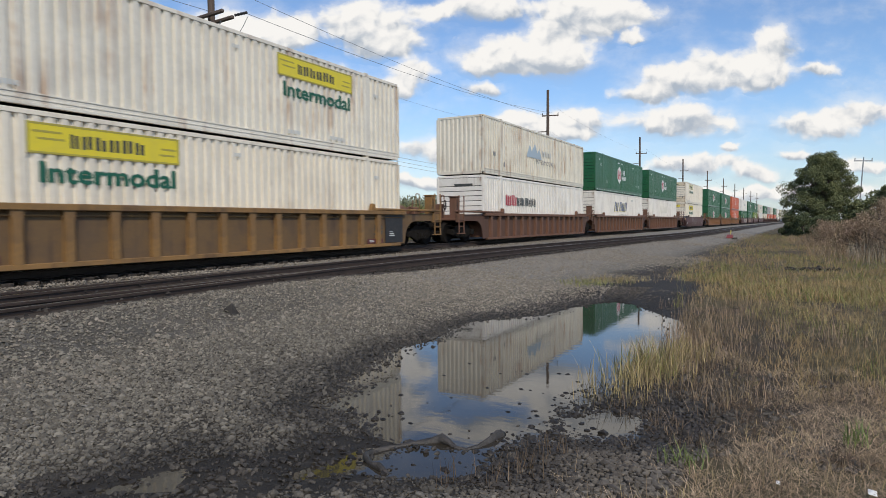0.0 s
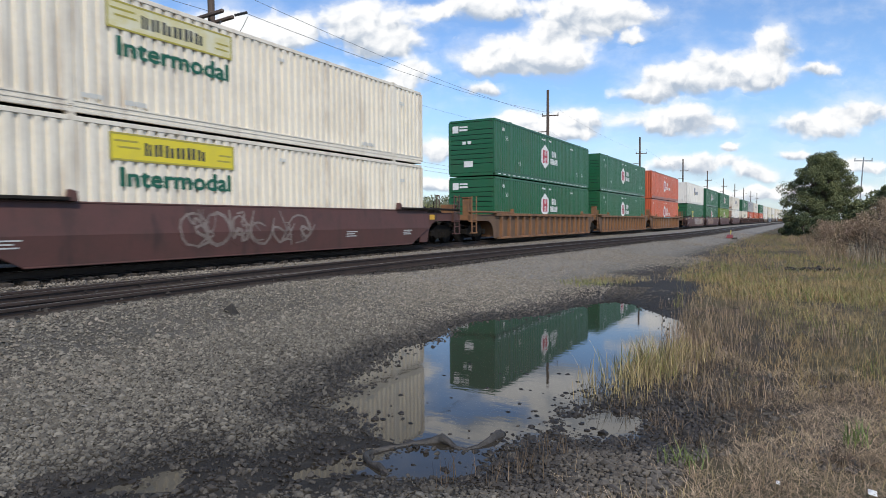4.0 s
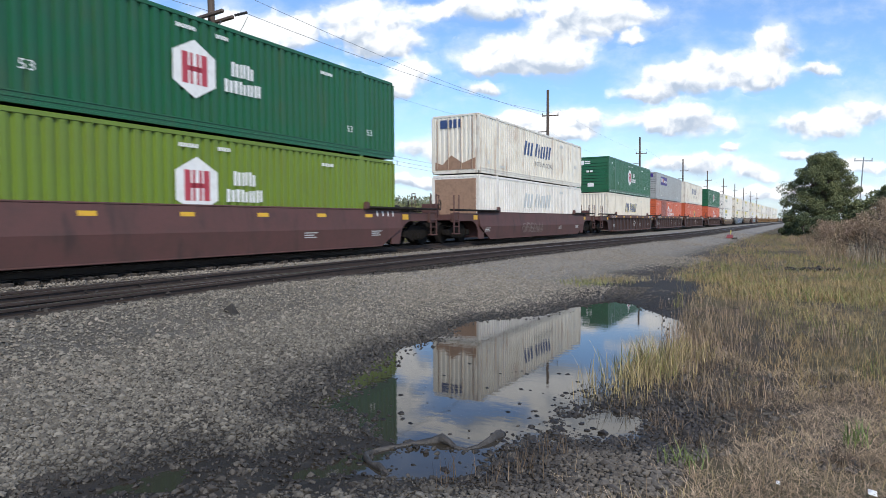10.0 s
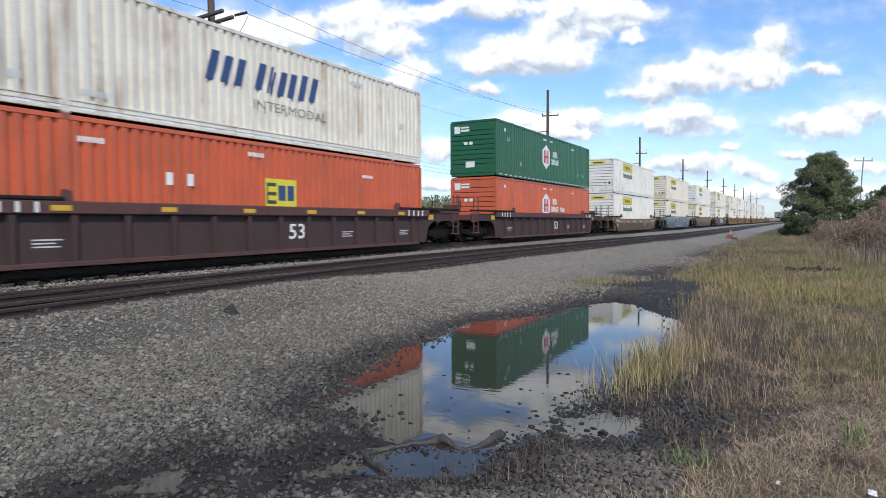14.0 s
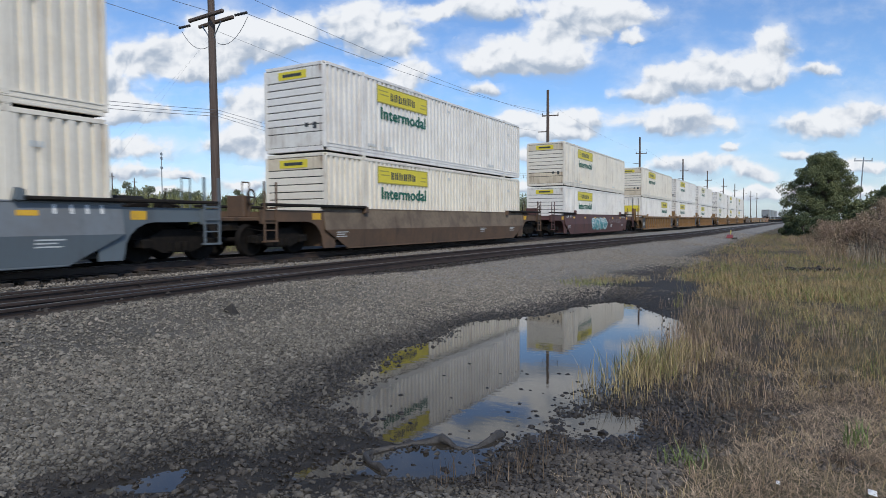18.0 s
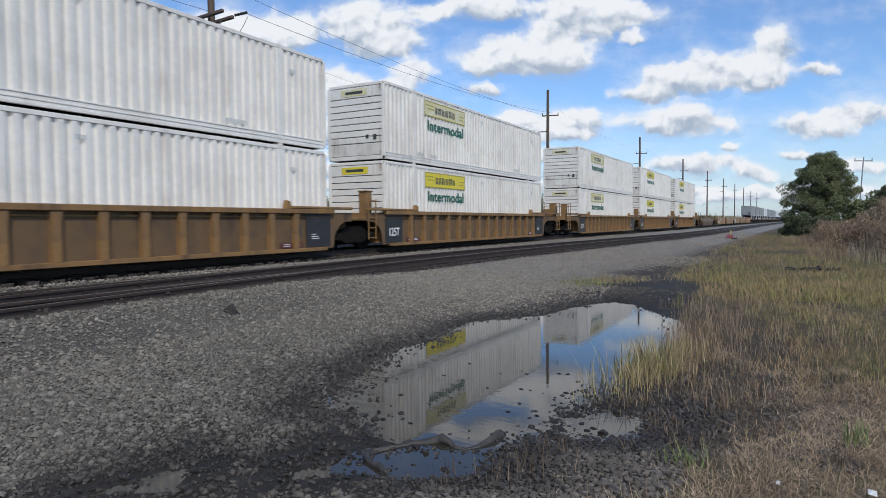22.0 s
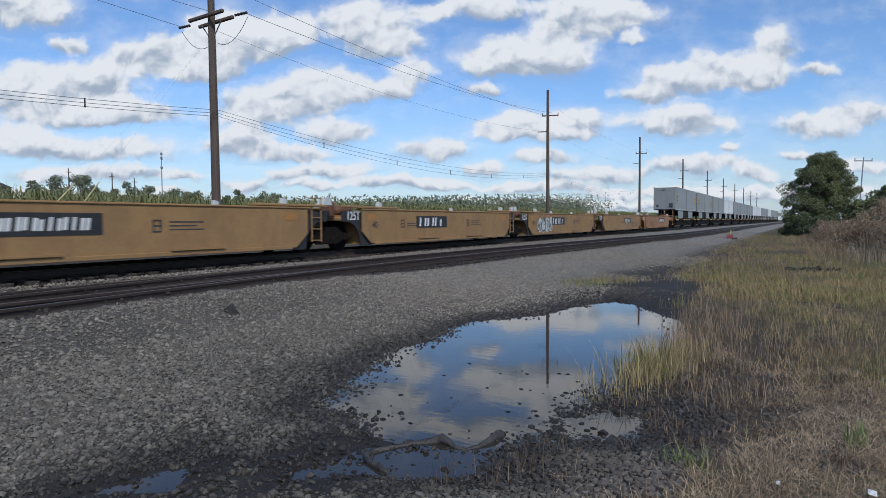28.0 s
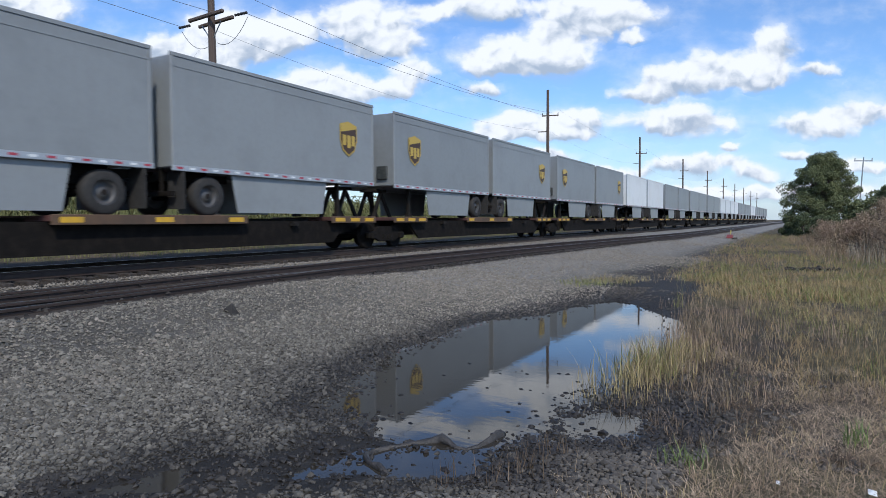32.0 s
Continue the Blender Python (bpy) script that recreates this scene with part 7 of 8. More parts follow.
def gravel():
    clear = lambda X, Y: Y - (MAIN_Y + np_bend(X) - 4.45 - 2.2 * np_smooth(15, 62, X)) < -1.08 - .4 * np_smooth(7, 14, X) - .006 * np.clip(14 - X, 0, 20) ** 2 + .09 * clumpy(X, Y, 1.6, 2)
    yard = lambda X, Y: clear(X, Y) & (Y > verge_edge(X) - .3 + bumps(X * 3, Y * 3) * .05) & (pool_distance(X, Y) > -.04 - .2 * RNG.uniform(0, 1, len(X)) ** 3)
    P = np.concatenate([scatter(60000, 1.3, 9, .3, 7.0, yard, 1.6), scatter(44000, 1.5, 16, 3.0, 8.9, yard, 1.35)])
    R = np.exp(RNG.normal(math.log(.0132), .42, len(P)))
    along = np.clip(((P[:, 0] - 2.15) * 1.75 - (P[:, 1] - 3.95) * 1.3) / (1.75 ** 2 + 1.3 ** 2), -.3, 1)
    shore = np.hypot(P[:, 0] - 2.15 - 1.75 * along, P[:, 1] - 3.95 + 1.3 * along) < .42 + .09 * clumpy(P[:, 0], P[:, 1], 1.8)
    muddy = shore | (np.hypot((P[:, 0] - 4.75) / 1.35, (P[:, 1] - 1.25) / .85) < 1.0 + .15 * clumpy(P[:, 0], P[:, 1], 1.5)) | (np.hypot((P[:, 0] - 15.6) / 2.6, (P[:, 1] - 2.75) / 1.0) < 1.1)
    keep = ~shore | (RNG.uniform(0, 1, len(P)) < .3)
    P, R, muddy = P[keep], R[keep], muddy[keep]
    me = merged("mud_crumbs", stones_at(P[muddy], np.clip(R[muddy] * 1.15, .012, .045)), ICO_F, int(muddy.sum()), M_MUD)
    tagged(new("mud_crumbs", me), "dark cracked mud lumps beside the puddle", "mud", kind="stuff")
    P, R = P[~muddy], R[~muddy]
    close = np.hypot(P[:, 0], P[:, 1]) < 5.5 + 3 * RNG.uniform(0, 1, len(P)) ** 2
    me = merged("gravel", stones_at(P[close], np.clip(R[close], .008, .042)), ICO_F, int(close.sum()), M_STONE)
    tagged(new("gravel", me), "loose grey crushed stone strewn over the yard", "gravel", kind="stuff")
    Q = np.concatenate([P[~close], scatter(28000, 1.5, 13, 5.0, 9.0, yard, 1.1), scatter(30000, 7, 30, 2.2, 8.4, lambda X, Y: yard(X, Y) & (pool_distance(X, Y) > RNG.uniform(0, 1.2, len(X))) & (np.hypot((X - 15.9) / 3.2, (Y - 3.0) / 1.35) > 1.0 + .25 * clumpy(X, Y, 1.1)), 1.3), scatter(16000, 24, 75, 1.5, 7.5, yard, 1.4)])
    R = np.exp(RNG.normal(math.log(.0152), .42, len(Q))) * (1 + .015 * np.clip(Q[:, 0] - 10, 0, 50))
    dusty = np.clip((Q[:, 0] - 7) / 7, 0, 1) > RNG.uniform(0, 1, len(Q))
    for k, mat, lab in ((~dusty, M_STONE, "grey crushed stone in the middle of the yard"), (dusty, M_DRYSTONE, "pale dusty crushed stone further along the yard")):
        me = merged("gravel", stones_at(Q[k], np.clip(R[k], .01, .045), base=OCT), OCT_F, int(k.sum()), mat)
        tagged(new("gravel", me), lab, "gravel", kind="stuff")
    # stones standing in the shallows
    X, Y = RNG.uniform(2.1, 8.5, 26000), RNG.uniform(1.3, 5.2, 26000)
    pd = pool_distance(X, Y)
    dense = np.clip(1 + pd / np.where(X < 5, .6, .3), 0, 1) ** 2 * (.45 + .4 * clumpy(X, Y, 1.6, 1))
    k = (pd < .12) & (pd > -.6) & (RNG.uniform(0, 1, len(X)) < dense * np.where(X < 3.4, .12, .3))
    Q = np.stack([X[k], Y[k], np.full(int(k.sum()), WATER - .004)], -1)
    R = np.clip(np.exp(RNG.normal(math.log(.0145), .5, len(Q))), .006, .045)
    me = merged("wet_gravel", stones_at(Q, R, .45), ICO_F, len(Q), M_MUD)
    tagged(new("wet_gravel", me), "dark wet stones standing in the shallow puddle", "gravel", kind="stuff")
    X, Y = RNG.uniform(10.5, 18.5, 5200), RNG.uniform(1.4, 4.3, 5200)
    pd = pool_distance(X, Y)
    k = (pd > -.28) & (pd < 1.6) & (Y > 1.45) & (RNG.uniform(0, 1, len(X)) < np.where(pd < 0, .25, .5)) & (clumpy(X, Y, 1.4, 6) > -.4)
    Q = np.stack([X[k], Y[k], np.maximum(ground_z(X[k], Y[k]), WATER - .004)], -1)
    tagged(new("mud_crumbs", merged("mud_crumbs", stones_at(Q, RNG.uniform(.012, .036, len(Q)), .45, OCT), OCT_F, len(Q), M_MUD)), "dark lumps of mud at the far end of the puddle", "mud", kind="stuff")
    # cracked drying mud on the near bank, in flat-topped clods
    gx, gy = np.meshgrid(np.arange(3.3, 6.6, .043), np.arange(.35, 1.95, .043))
    X, Y = gx.ravel() + RNG.uniform(-.015, .015, gx.size), gy.ravel() + RNG.uniform(-.015, .015, gx.size)
    k = (np.hypot((X - 4.75) / 1.5, (Y - 1.2) / .68) < 1.0 + .16 * clumpy(X, Y, 1.7)) & (pool_distance(X, Y) > .03) & (RNG.uniform(0, 1, len(X)) < .93)
    Q = np.stack([X[k], Y[k], ground_z(X[k], Y[k]) + .004], -1)
    V = stones_at(np.zeros((len(Q), 3)), RNG.uniform(.014, .031, len(Q)), .35) * np.array((1, 1, .75))
    tagged(new("cracked_mud", merged("cracked_mud", V + Q[:, None, :], ICO_F, len(Q), M_CLOD)), "flat grey-brown clods of cracked drying mud", "mud", kind="stuff")
    # the same stones thinning out beside and behind the viewpoint
    X, Y = 2.2 - 9 * RNG.uniform(0, 1, 12000) ** 1.5, RNG.uniform(.6, 9.0, 12000)
    k = Y > .9 + .3 * clumpy(X, Y, 1.2)
    Q = np.stack([X[k], Y[k], ground_z(X[k], Y[k])], -1)
    me = merged("gravel", stones_at(Q, np.clip(np.exp(RNG.normal(math.log(.018), .4, len(Q))), .01, .045), base=OCT), OCT_F, len(Q), M_STONE)
    tagged(new("gravel", me), "scattered grey crushed stone at the near side of the yard", "gravel", kind="stuff")
    # ballast shoulders and cribs
    off = lambda X: np_bend(X)
    side = lambda X: MAIN_Y + off(X) - 4.45 - 2.2 * np_smooth(15, 62, X)
    sh = lambda X, Y: (Y - side(X) < -1.15 - .4 * np_smooth(7, 14, X) - .006 * np.clip(14 - X, 0, 20) ** 2 + .12 * clumpy(X, Y, 1.2)) & (Y - side(X) > -3.6 - .25 * clumpy(X, Y, .8))
    mid = lambda X, Y: (Y - side(X) > 1.35) & (Y - MAIN_Y - off(X) < -1.3)
    ridge = scatter(16000, 1, 50, 10.4, 13.1, lambda X, Y: (Y - MAIN_Y - off(X) > -2.6) & (Y - MAIN_Y - off(X) < -1.5), 1.5)
    ridge[:, 2] += .075 * (1 - ((ridge[:, 1] - MAIN_Y - off(ridge[:, 0]) + 2.05) / .55) ** 2).clip(0)
    P = np.concatenate([scatter(19000, 2, 44, 3.5, 8.6, sh, 1.4), scatter(20000, 1, 55, 6, 13.4, mid, 1.5), ridge])
    R = np.clip(np.exp(RNG.normal(math.log(.023), .32, len(P))), .012, .05)
    tagged(new("ballast", merged("ballast", stones_at(P, R, base=OCT), OCT_F, len(P), M_BALLAST)), "angular grey ballast stones beside the tracks", "ballast", kind="stuff")
    bedn = lambda X, Y: (Y - side(X) < 1.4) & (Y - side(X) > -1.4 - .006 * np.clip(14 - X, 0, 20) ** 2)
    bedm = lambda X, Y: np.abs(Y - MAIN_Y - off(X)) < 1.6
    P = np.concatenate([scatter(17000, 1, 40, 6, 11.6, lambda X, Y: bedn(X, Y) & ((X > 12.5) | (RNG.uniform(0, 1, len(X)) < .12)), 1.4), scatter(6000, 1, 50, 12.5, 16, bedm, 1.4)])
    P[:, 2] += .035
    R = np.clip(np.exp(RNG.normal(math.log(.03), .3, len(P))), .014, .06)
    tagged(new("track_bed_ballast", merged("track_bed_ballast", stones_at(P, R, base=OCT), OCT_F, len(P), M_SOOT)), "oily dark ballast between the ties", "ballast", kind="stuff")


def single_stones():
    """The stones nearest by, each an object of its own under the ground."""
    variants = []
    for i in range(10):
        v = stones_at(np.zeros((1, 3)), np.array([.03]), sink=0.45)
        me = merged("stone", v, ICO_F, 1, M_STONE)
        variants.append(me)
    yard = lambda X, Y: (Y > verge_edge(X) - .2) & (pool_distance(X, Y) > -.12)
    P = scatter(640, 2.0, 5.6, 1.6, 6.2, yard)[:290]
    for i, q in enumerate(P):
        s = RNG.uniform(.6, 1.5)
        part("stone", variants[i % 10], M_STONE, ground, at=Matrix.LocRotScale(Vector(q), Euler((0, 0, RNG.uniform(0, 6.28))), (s, s, s)))


def ties():
    tie = Shape().box(-.115, .115, -1.3, 1.3, -.18, 0, .012).mesh("tie", M_TIE)
    plate = Shape().box(-.09, .09, -.17, .17, 0, .02).mesh("tie_plate", M_RAIL)
    for root, centre, z, a, b in ((side_track, siding_y, -.292, -6, 92), (main_track, lambda s: MAIN_Y + bend(s), -.172, -6, 70)):
        s = a
        while s < b:
            t = part("tie", tie, M_TIE, root, at=Matrix.Translation((s + RNG.uniform(-.03, .03), centre(s) + RNG.uniform(-.06, .06), z + RNG.uniform(-.012, .004))) @ Matrix.Rotation(RNG.uniform(-.03, .03), 4, "Z"))
            s += .54


def blades(P, height, width, lean, mat, name, label, category, splay=1.0):
    """Grass blades: bent tapering strips in random directions."""
    n = len(P)
    h = height * RNG.uniform(.5, 1.25, n)
    a = RNG.uniform(0, 6.283, n)
    ln = lean * RNG.uniform(.1, 1.4, n) * h
    w = width * RNG.uniform(.6, 1.3, n)
    dx, dy = np.cos(a), np.sin(a)
    b = a + RNG.uniform(.8, 2.3, n)
    sx, sy = np.cos(b), np.sin(b)
    rows = []
    for t, wf in ((0, .8), (.35, 1), (.7, .75)):
        out = ln * t ** 1.8
        z = h * t * (1 - .25 * t * np.minimum(lean, 1.5) / 1.5)
        for g in (-1, 1):
            rows.append(np.stack([P[:, 0] + dx * out + g * sx * w * wf / 2, P[:, 1] + dy * out + g * sy * w * wf / 2, P[:, 2] + z - .015], -1))
    rows.append(np.stack([P[:, 0] + dx * ln, P[:, 1] + dy * ln, P[:, 2] + h * (1 - .3 * min(lean, 1.5) / 1.5)], -1))
    v = np.stack(rows, 1)
    me = merged(name, v, [(0, 1, 3, 2), (2, 3, 5, 4), (4, 5, 6)], n, mat)
    return tagged(new(name, me), label, category, kind="stuff")


def leafy(name, a, b, rough=.75, vary=.3):
    return material(name, a, rough, vary=b, scale=1.3, amount=.9, island=vary, spec=.25)


M_GRASS_GREEN = leafy("green_grass", (0.17, 0.197, 0.056), (0.272, 0.238, 0.1), vary=.25)
M_GRASS_DRY = leafy("dry_grass", (0.4, 0.32, 0.152), (0.23, 0.175, 0.1), vary=.4)
M_GRASS_RUST = leafy("rusty_grass", (0.38, 0.262, 0.135), (0.28, 0.222, 0.112), vary=.25)
M_THATCH = leafy("matted_straw", (0.5, 0.385, 0.26), (0.28, 0.2, 0.13), vary=.45)
M_STALK = leafy("brown_stalk", (0.2, 0.15, 0.1), (0.12, 0.085, 0.06), vary=.45)
M_WEED = leafy("brown_weed", (0.32, 0.228, 0.16), (0.215, 0.172, 0.105), vary=.45)
M_LEAF = leafy("shrub_leaf", (0.166, 0.18, 0.082), (0.11, 0.126, 0.06), vary=.4)
M_CORN = leafy("corn_leaf", (0.165, 0.185, 0.07), (0.26, 0.24, 0.11), vary=.22)
# far leaves paled: haze of the distance mixed into their colour
M_FARLEAF = leafy("hazed_far_foliage", (0.19, 0.21, 0.135), (0.14, 0.16, 0.105), vary=.25)


def clumpy(X, Y, k=1.0, seed=0.0):
    return np.sin(X * 2.3 * k + seed) * np.sin(Y * 2.9 * k + 1.3 * seed) + .6 * np.sin(X * 5.1 * k + Y * 3.7 * k + seed) + .5 * np.sin(Y * 6.7 * k - X * 1.9 * k)


def grass():
    dry = lambda X, Y: (verge_edge(X) + .3 + .3 * clumpy(X, Y, 1.3) - Y > np.where(X > 6, 1.5, .6) * RNG.uniform(0, 1, len(X)) ** 1.5) & (pool_distance(X, Y) > .05)
    bare = lambda X, Y: (np.hypot((X - 6.4) / 1.7, (Y - .7) / .7) < 1 + .25 * clumpy(X, Y, 2)) | (np.hypot((X - 15.6) / 2.4, (Y - 2.75) / .9) < 1) | (np.hypot((X - 23.5) / .8, (Y + .4) / 1.0) < 1) | ((clumpy(X, Y, .9, 11) > 1.25) & (X < 15))
    ok = lambda X, Y: dry(X, Y) & ~(bare(X, Y) & (RNG.uniform(0, 1, len(X)) > .2))
    # matted straw in the foreground
    fore = lambda X, Y: ok(X, Y) & (X - .5 * Y + .35 * clumpy(X, Y, 1.7) < 8.2)
    mudbank = lambda X, Y: np.hypot((X - 4.75) / 1.6, (Y - 1.2) / .75) < 1.0 + .16 * clumpy(X, Y, 1.7)
    P = scatter(150000, 2.2, 9.5, -5.0, 2.0, lambda X, Y: fore(X, Y) & ~(mudbank(X, Y) & (RNG.uniform(0, 1, len(X)) > .06)), 1.35)
    blades(P, .06, .0032, 2.6, M_THATCH, "matted_straw", "flattened pale straw on the muddy verge", "grass")
    X, Y = 2.6 - 6 * RNG.uniform(0, 1, 9000) ** 1.5, RNG.uniform(-6, .9, 9000)
    Q = np.stack([X, Y, ground_z(X, Y)], -1)
    blades(Q, .1, .006, 1.6, M_THATCH, "scattered_straw", "scattered straw on the near verge", "grass")
    P = scatter(13000, 2.2, 10.0, -5.0, 2.0, lambda X, Y: fore(X, Y) & ~mudbank(X, Y) & (clumpy(X, Y, 1.1, 2) > .0), 1.2)
    blades(P, .12, .0038, .9, M_GRASS_DRY, "dry_tufts", "short dry tufts standing in the straw", "grass")
    P = scatter(9000, 3.2, 11, -3.0, 1.7, lambda X, Y: dry(X, Y) & ~(mudbank(X, Y) & (RNG.uniform(0, 1, len(X)) > .3)) & (clumpy(X, Y, 1.5, 8) > .55), 1.2)
    blades(P, .17, .0042, .5, M_STALK, "brown_stalks", "clumps of brown dead stalks on the muddy verge", "grass")
    Q = scatter(7000, 4.8, 10.5, -.6, 1.5, lambda X, Y: bare(X, Y) | (clumpy(X, Y, 1.1, 4) > .9), 1.1)
    tagged(new("mud_crumbs", merged("mud_crumbs", stones_at(Q, np.clip(np.exp(RNG.normal(math.log(.014), .5, len(Q))), .006, .04), base=OCT), OCT_F, len(Q), M_MUD)), "dark crumbs of mud between straw tufts", "mud", kind="stuff")
    P = scatter(9000, 4.8, 10.5, -.8, 1.5, lambda X, Y: bare(X, Y) & (clumpy(X, Y, 2.6, 3) > .1), 1.1)
    blades(P, .13, .0045, .8, M_STALK, "mud_stalks", "short brown stalks in bare mud", "grass")
    # standing grass further along
    shore = lambda X, Y: ((X < 13.5) & (Y > .15 + .035 * X + .25 * clumpy(X, Y, 1.2))) | ((np.abs(X - 9.9 - .12 * Y - .35 * clumpy(X, Y, .9, 6)) < .42) & (Y > -1.0))
    far = lambda X, Y: ok(X, Y) & ~(shore(X, Y) & (RNG.uniform(0, 1, len(X)) > .12)) & (X - .5 * Y + .35 * clumpy(X, Y, 1.7) > 7.0)
    P = scatter(10000, 6.2, 13.5, -1.0, 2.4, lambda X, Y: dry(X, Y) & shore(X, Y) & (clumpy(X, Y, 1.6, 3) > -.3), 1.2)
    blades(P, .26, .0045, .45, M_WEED, "shore_reeds", "brown dead reeds standing in dark shore mud", "reeds")
    P = scatter(72000, 5.0, 24, -9.0, 4.0, lambda X, Y: far(X, Y) & (clumpy(X, Y, .9, 5) + .4 * clumpy(X, Y, .3, 2) > -.35), 1.6)
    blades(P, .17, .0042, .8, M_GRASS_RUST, "rusty_grass", "rust-brown standing grass beside the puddle", "grass")
    P = scatter(58000, 5.0, 26, -10, 3.5, lambda X, Y: far(X, Y) & (clumpy(X, Y, .5, 1) + .22 * (.3 - Y) + .05 * (X - 10) > .45), 1.6)
    blades(P, .165, .0046, .8, M_GRASS_GREEN, "green_grass", "green standing grass on the verge", "grass")
    P = scatter(16000, 9.5, 19, -6, 2.6, lambda X, Y: ok(X, Y) & ~shore(X, Y) & (clumpy(X, Y, .7, 6) > -.5), 1.0)
    blades(P, .18, .005, .7, M_GRASS_DRY, "mixed_grass", "mixed dry and green grass in the middle of the verge", "grass")
    P = scatter(52000, 14, 80, -18, 4.2, lambda X, Y: ok(X, Y) & (clumpy(X, Y, .22, 3) > -.8), 1.7)
    blades(P, .21, .009, .65, M_GRASS_RUST, "far_dry_grass", "tall brownish grass along the yard", "grass")
    Q = scatter(9000, 2, 60, 18.6, 23.6, lambda X, Y: clumpy(X, Y, .5, 2) > -.6, 1.2)
    blades(Q, .3, .01, .7, M_GRASS_GREEN, "trackside_weeds", "rank green weeds between the tracks and the corn", "weeds")
    P = scatter(48000, 14, 90, -18, 4.2, lambda X, Y: ok(X, Y) & (clumpy(X, Y, .2, 7) + .06 * (1 - Y) > -.1), 1.7)
    blades(P, .21, .009, .65, M_GRASS_GREEN, "far_green_grass", "tall green grass along the yard", "grass")


def tuft(name, spot, n, height, mat, label, spread=.16, width=.007, lean=.5):
    P = np.stack([spot[0] + RNG.normal(0, spread, n), spot[1] + RNG.normal(0, spread * .8, n), np.zeros(n)], -1)
    P[:, 2] = np.maximum(ground_z(P[:, 0], P[:, 1]), WATER - .05)
    ob = blades(P, height, width, lean, mat, name, label, "grass tuft")
    return ob


def tufts():
    for x, y, n, h in ((6.75, 1.55, 200, .34), (7.5, 1.4, 260, .42), (8.2, 1.15, 220, .34), (7.0, 1.25, 110, .26), (6.2, 1.5, 70, .2)):
        tuft("grass_tuft", (x, y), n, h, M_GRASS_DRY, "dry yellow grass tuft at the edge of the puddle", .26, .0055)
    for x, y, n, h in ((7.3, 1.4, 130, .36), (8.0, 1.5, 90, .32)):
        tuft("grass_tuft", (x, y), n, h, M_GRASS_GREEN, "green grass tuft at the edge of the puddle", .2)
    for x, y in ((3.75, 1.72), (3.62, 1.95), (3.95, 1.55), (4.15, 1.62), (4.4, 1.5)):
        tuft("reed_tuft", (x, y), 20, .24, M_STALK, "dead brown reeds standing in shallow water", .09, .0045, .35)
    for x, y, n, h in ((8.9, 1.25, 160, .3), (9.6, 1.35, 170, .32), (10.3, 1.2, 150, .3), (11.2, 1.45, 150, .3), (9.2, .9, 140, .26)):
        tuft("reed_tuft", (x, y), n, h, M_WEED, "brown dead reed tuft in dark shore mud", .24, .0052, .4)
    fresh = leafy("fresh_grass", (0.165, 0.21, 0.07), (0.13, 0.165, 0.06))
    tuft("grass_tuft", (5.55, -.42), 40, .2, fresh, "bright green grass tuft in pale straw", .06, .008, .7)
    tuft("grass_tuft", (6.1, -.85), 30, .2, fresh, "bright green grass tuft in pale straw", .05, .013, .5)
    tuft("grass_tuft", (4.55, .62), 60, .14, fresh, "short green grass tuft among straw", .1, .008, .7)
    # low plant on the far rim of the gravel, and single stalks
    tuft("grass_tuft", (16.2, 4.6), 300, .16, M_GRASS_GREEN, "low green tuft growing in the gravel", .5, .01, .8)
    tuft("grass_tuft", (17.5, 4.2), 300, .18, M_GRASS_DRY, "low dry tuft growing in the gravel", .6, .01, .8)
    tuft("reed_tuft", (12.9, 1.95), 14, .5, M_GRASS_GREEN, "thin green stalks in damp mud", .06, .008, .25)


# ---- trees and shrubs ----
def leaves_at(C, size, mat, name="crown"):
    """Leaf cards: bent lozenges in random directions round the given centres."""
    n = len(C)
    A = RNG.normal(0, 1, (n, 3))
    A /= np.linalg.norm(A, axis=1)[:, None]
    B = np.cross(A, RNG.normal(0, 1, (n, 3)))
    B /= np.linalg.norm(B, axis=1)[:, None]
    D = np.cross(A, B)
    s = (size * RNG.uniform(.6, 1.4, n))[:, None]
    v = np.stack([C - A * s, C + B * s * .45 + D * s * .1, C + A * s, C - B * s * .45 + D * s * .1], 1)
    return merged(name, v, [(0, 1, 2, 3)], n, mat)


def tree(name, at, height, radius, leaves, size, mat, label, lobes=26, low=.12, seed=1, trunk=True, category="tree", group="", taper=.35, clump=(.2, .42)):
    rnd = np.random.RandomState(seed)
    root = thing(name, label, category, group, at=Matrix.Translation(at))
    wood = Shape()
    centres = []
    for i in range(lobes):
        f = rnd.uniform(low, 1.0)
        a = rnd.uniform(0, 6.283)
        r = radius * (1 - .75 * (max(f - taper, 0) / (1 - taper)) ** 1.3) * rnd.uniform(.35, 1.15 - clump[1] * .48)
        centres.append((r * math.cos(a), r * math.sin(a), height * f * rnd.uniform(.86, .95), radius * rnd.uniform(*clump)))
    if trunk:
        wood.tube((0, 0, -.2), (radius * .04, 0, height * .45), radius * .05 + .05, 8, radius * .03 + .02)
        for cx, cy, cz, rr in centres:
            z0 = min(cz * .6, height * .42)
            wood.tube((radius * .04 * z0 / height, 0, z0), (cx, cy, cz), radius * .016 + .015, 5, .01)
        part("trunk", wood, M_POLE, root, "bare grey trunk and limbs")
    C = np.array(centres)
    pick = rnd.randint(0, lobes, leaves)
    d = rnd.normal(0, 1, (leaves, 3))
    d /= np.linalg.norm(d, axis=1)[:, None]
    q = C[pick, :3] + d * (C[pick, 3] * rnd.uniform(.25, 1.08, leaves) ** .6)[:, None] * np.array((1, 1, .85))
    q = q[q[:, 2] > .05]
    part("crown", leaves_at(q, size, mat), mat, root, "leafy crown with gaps")
    return root


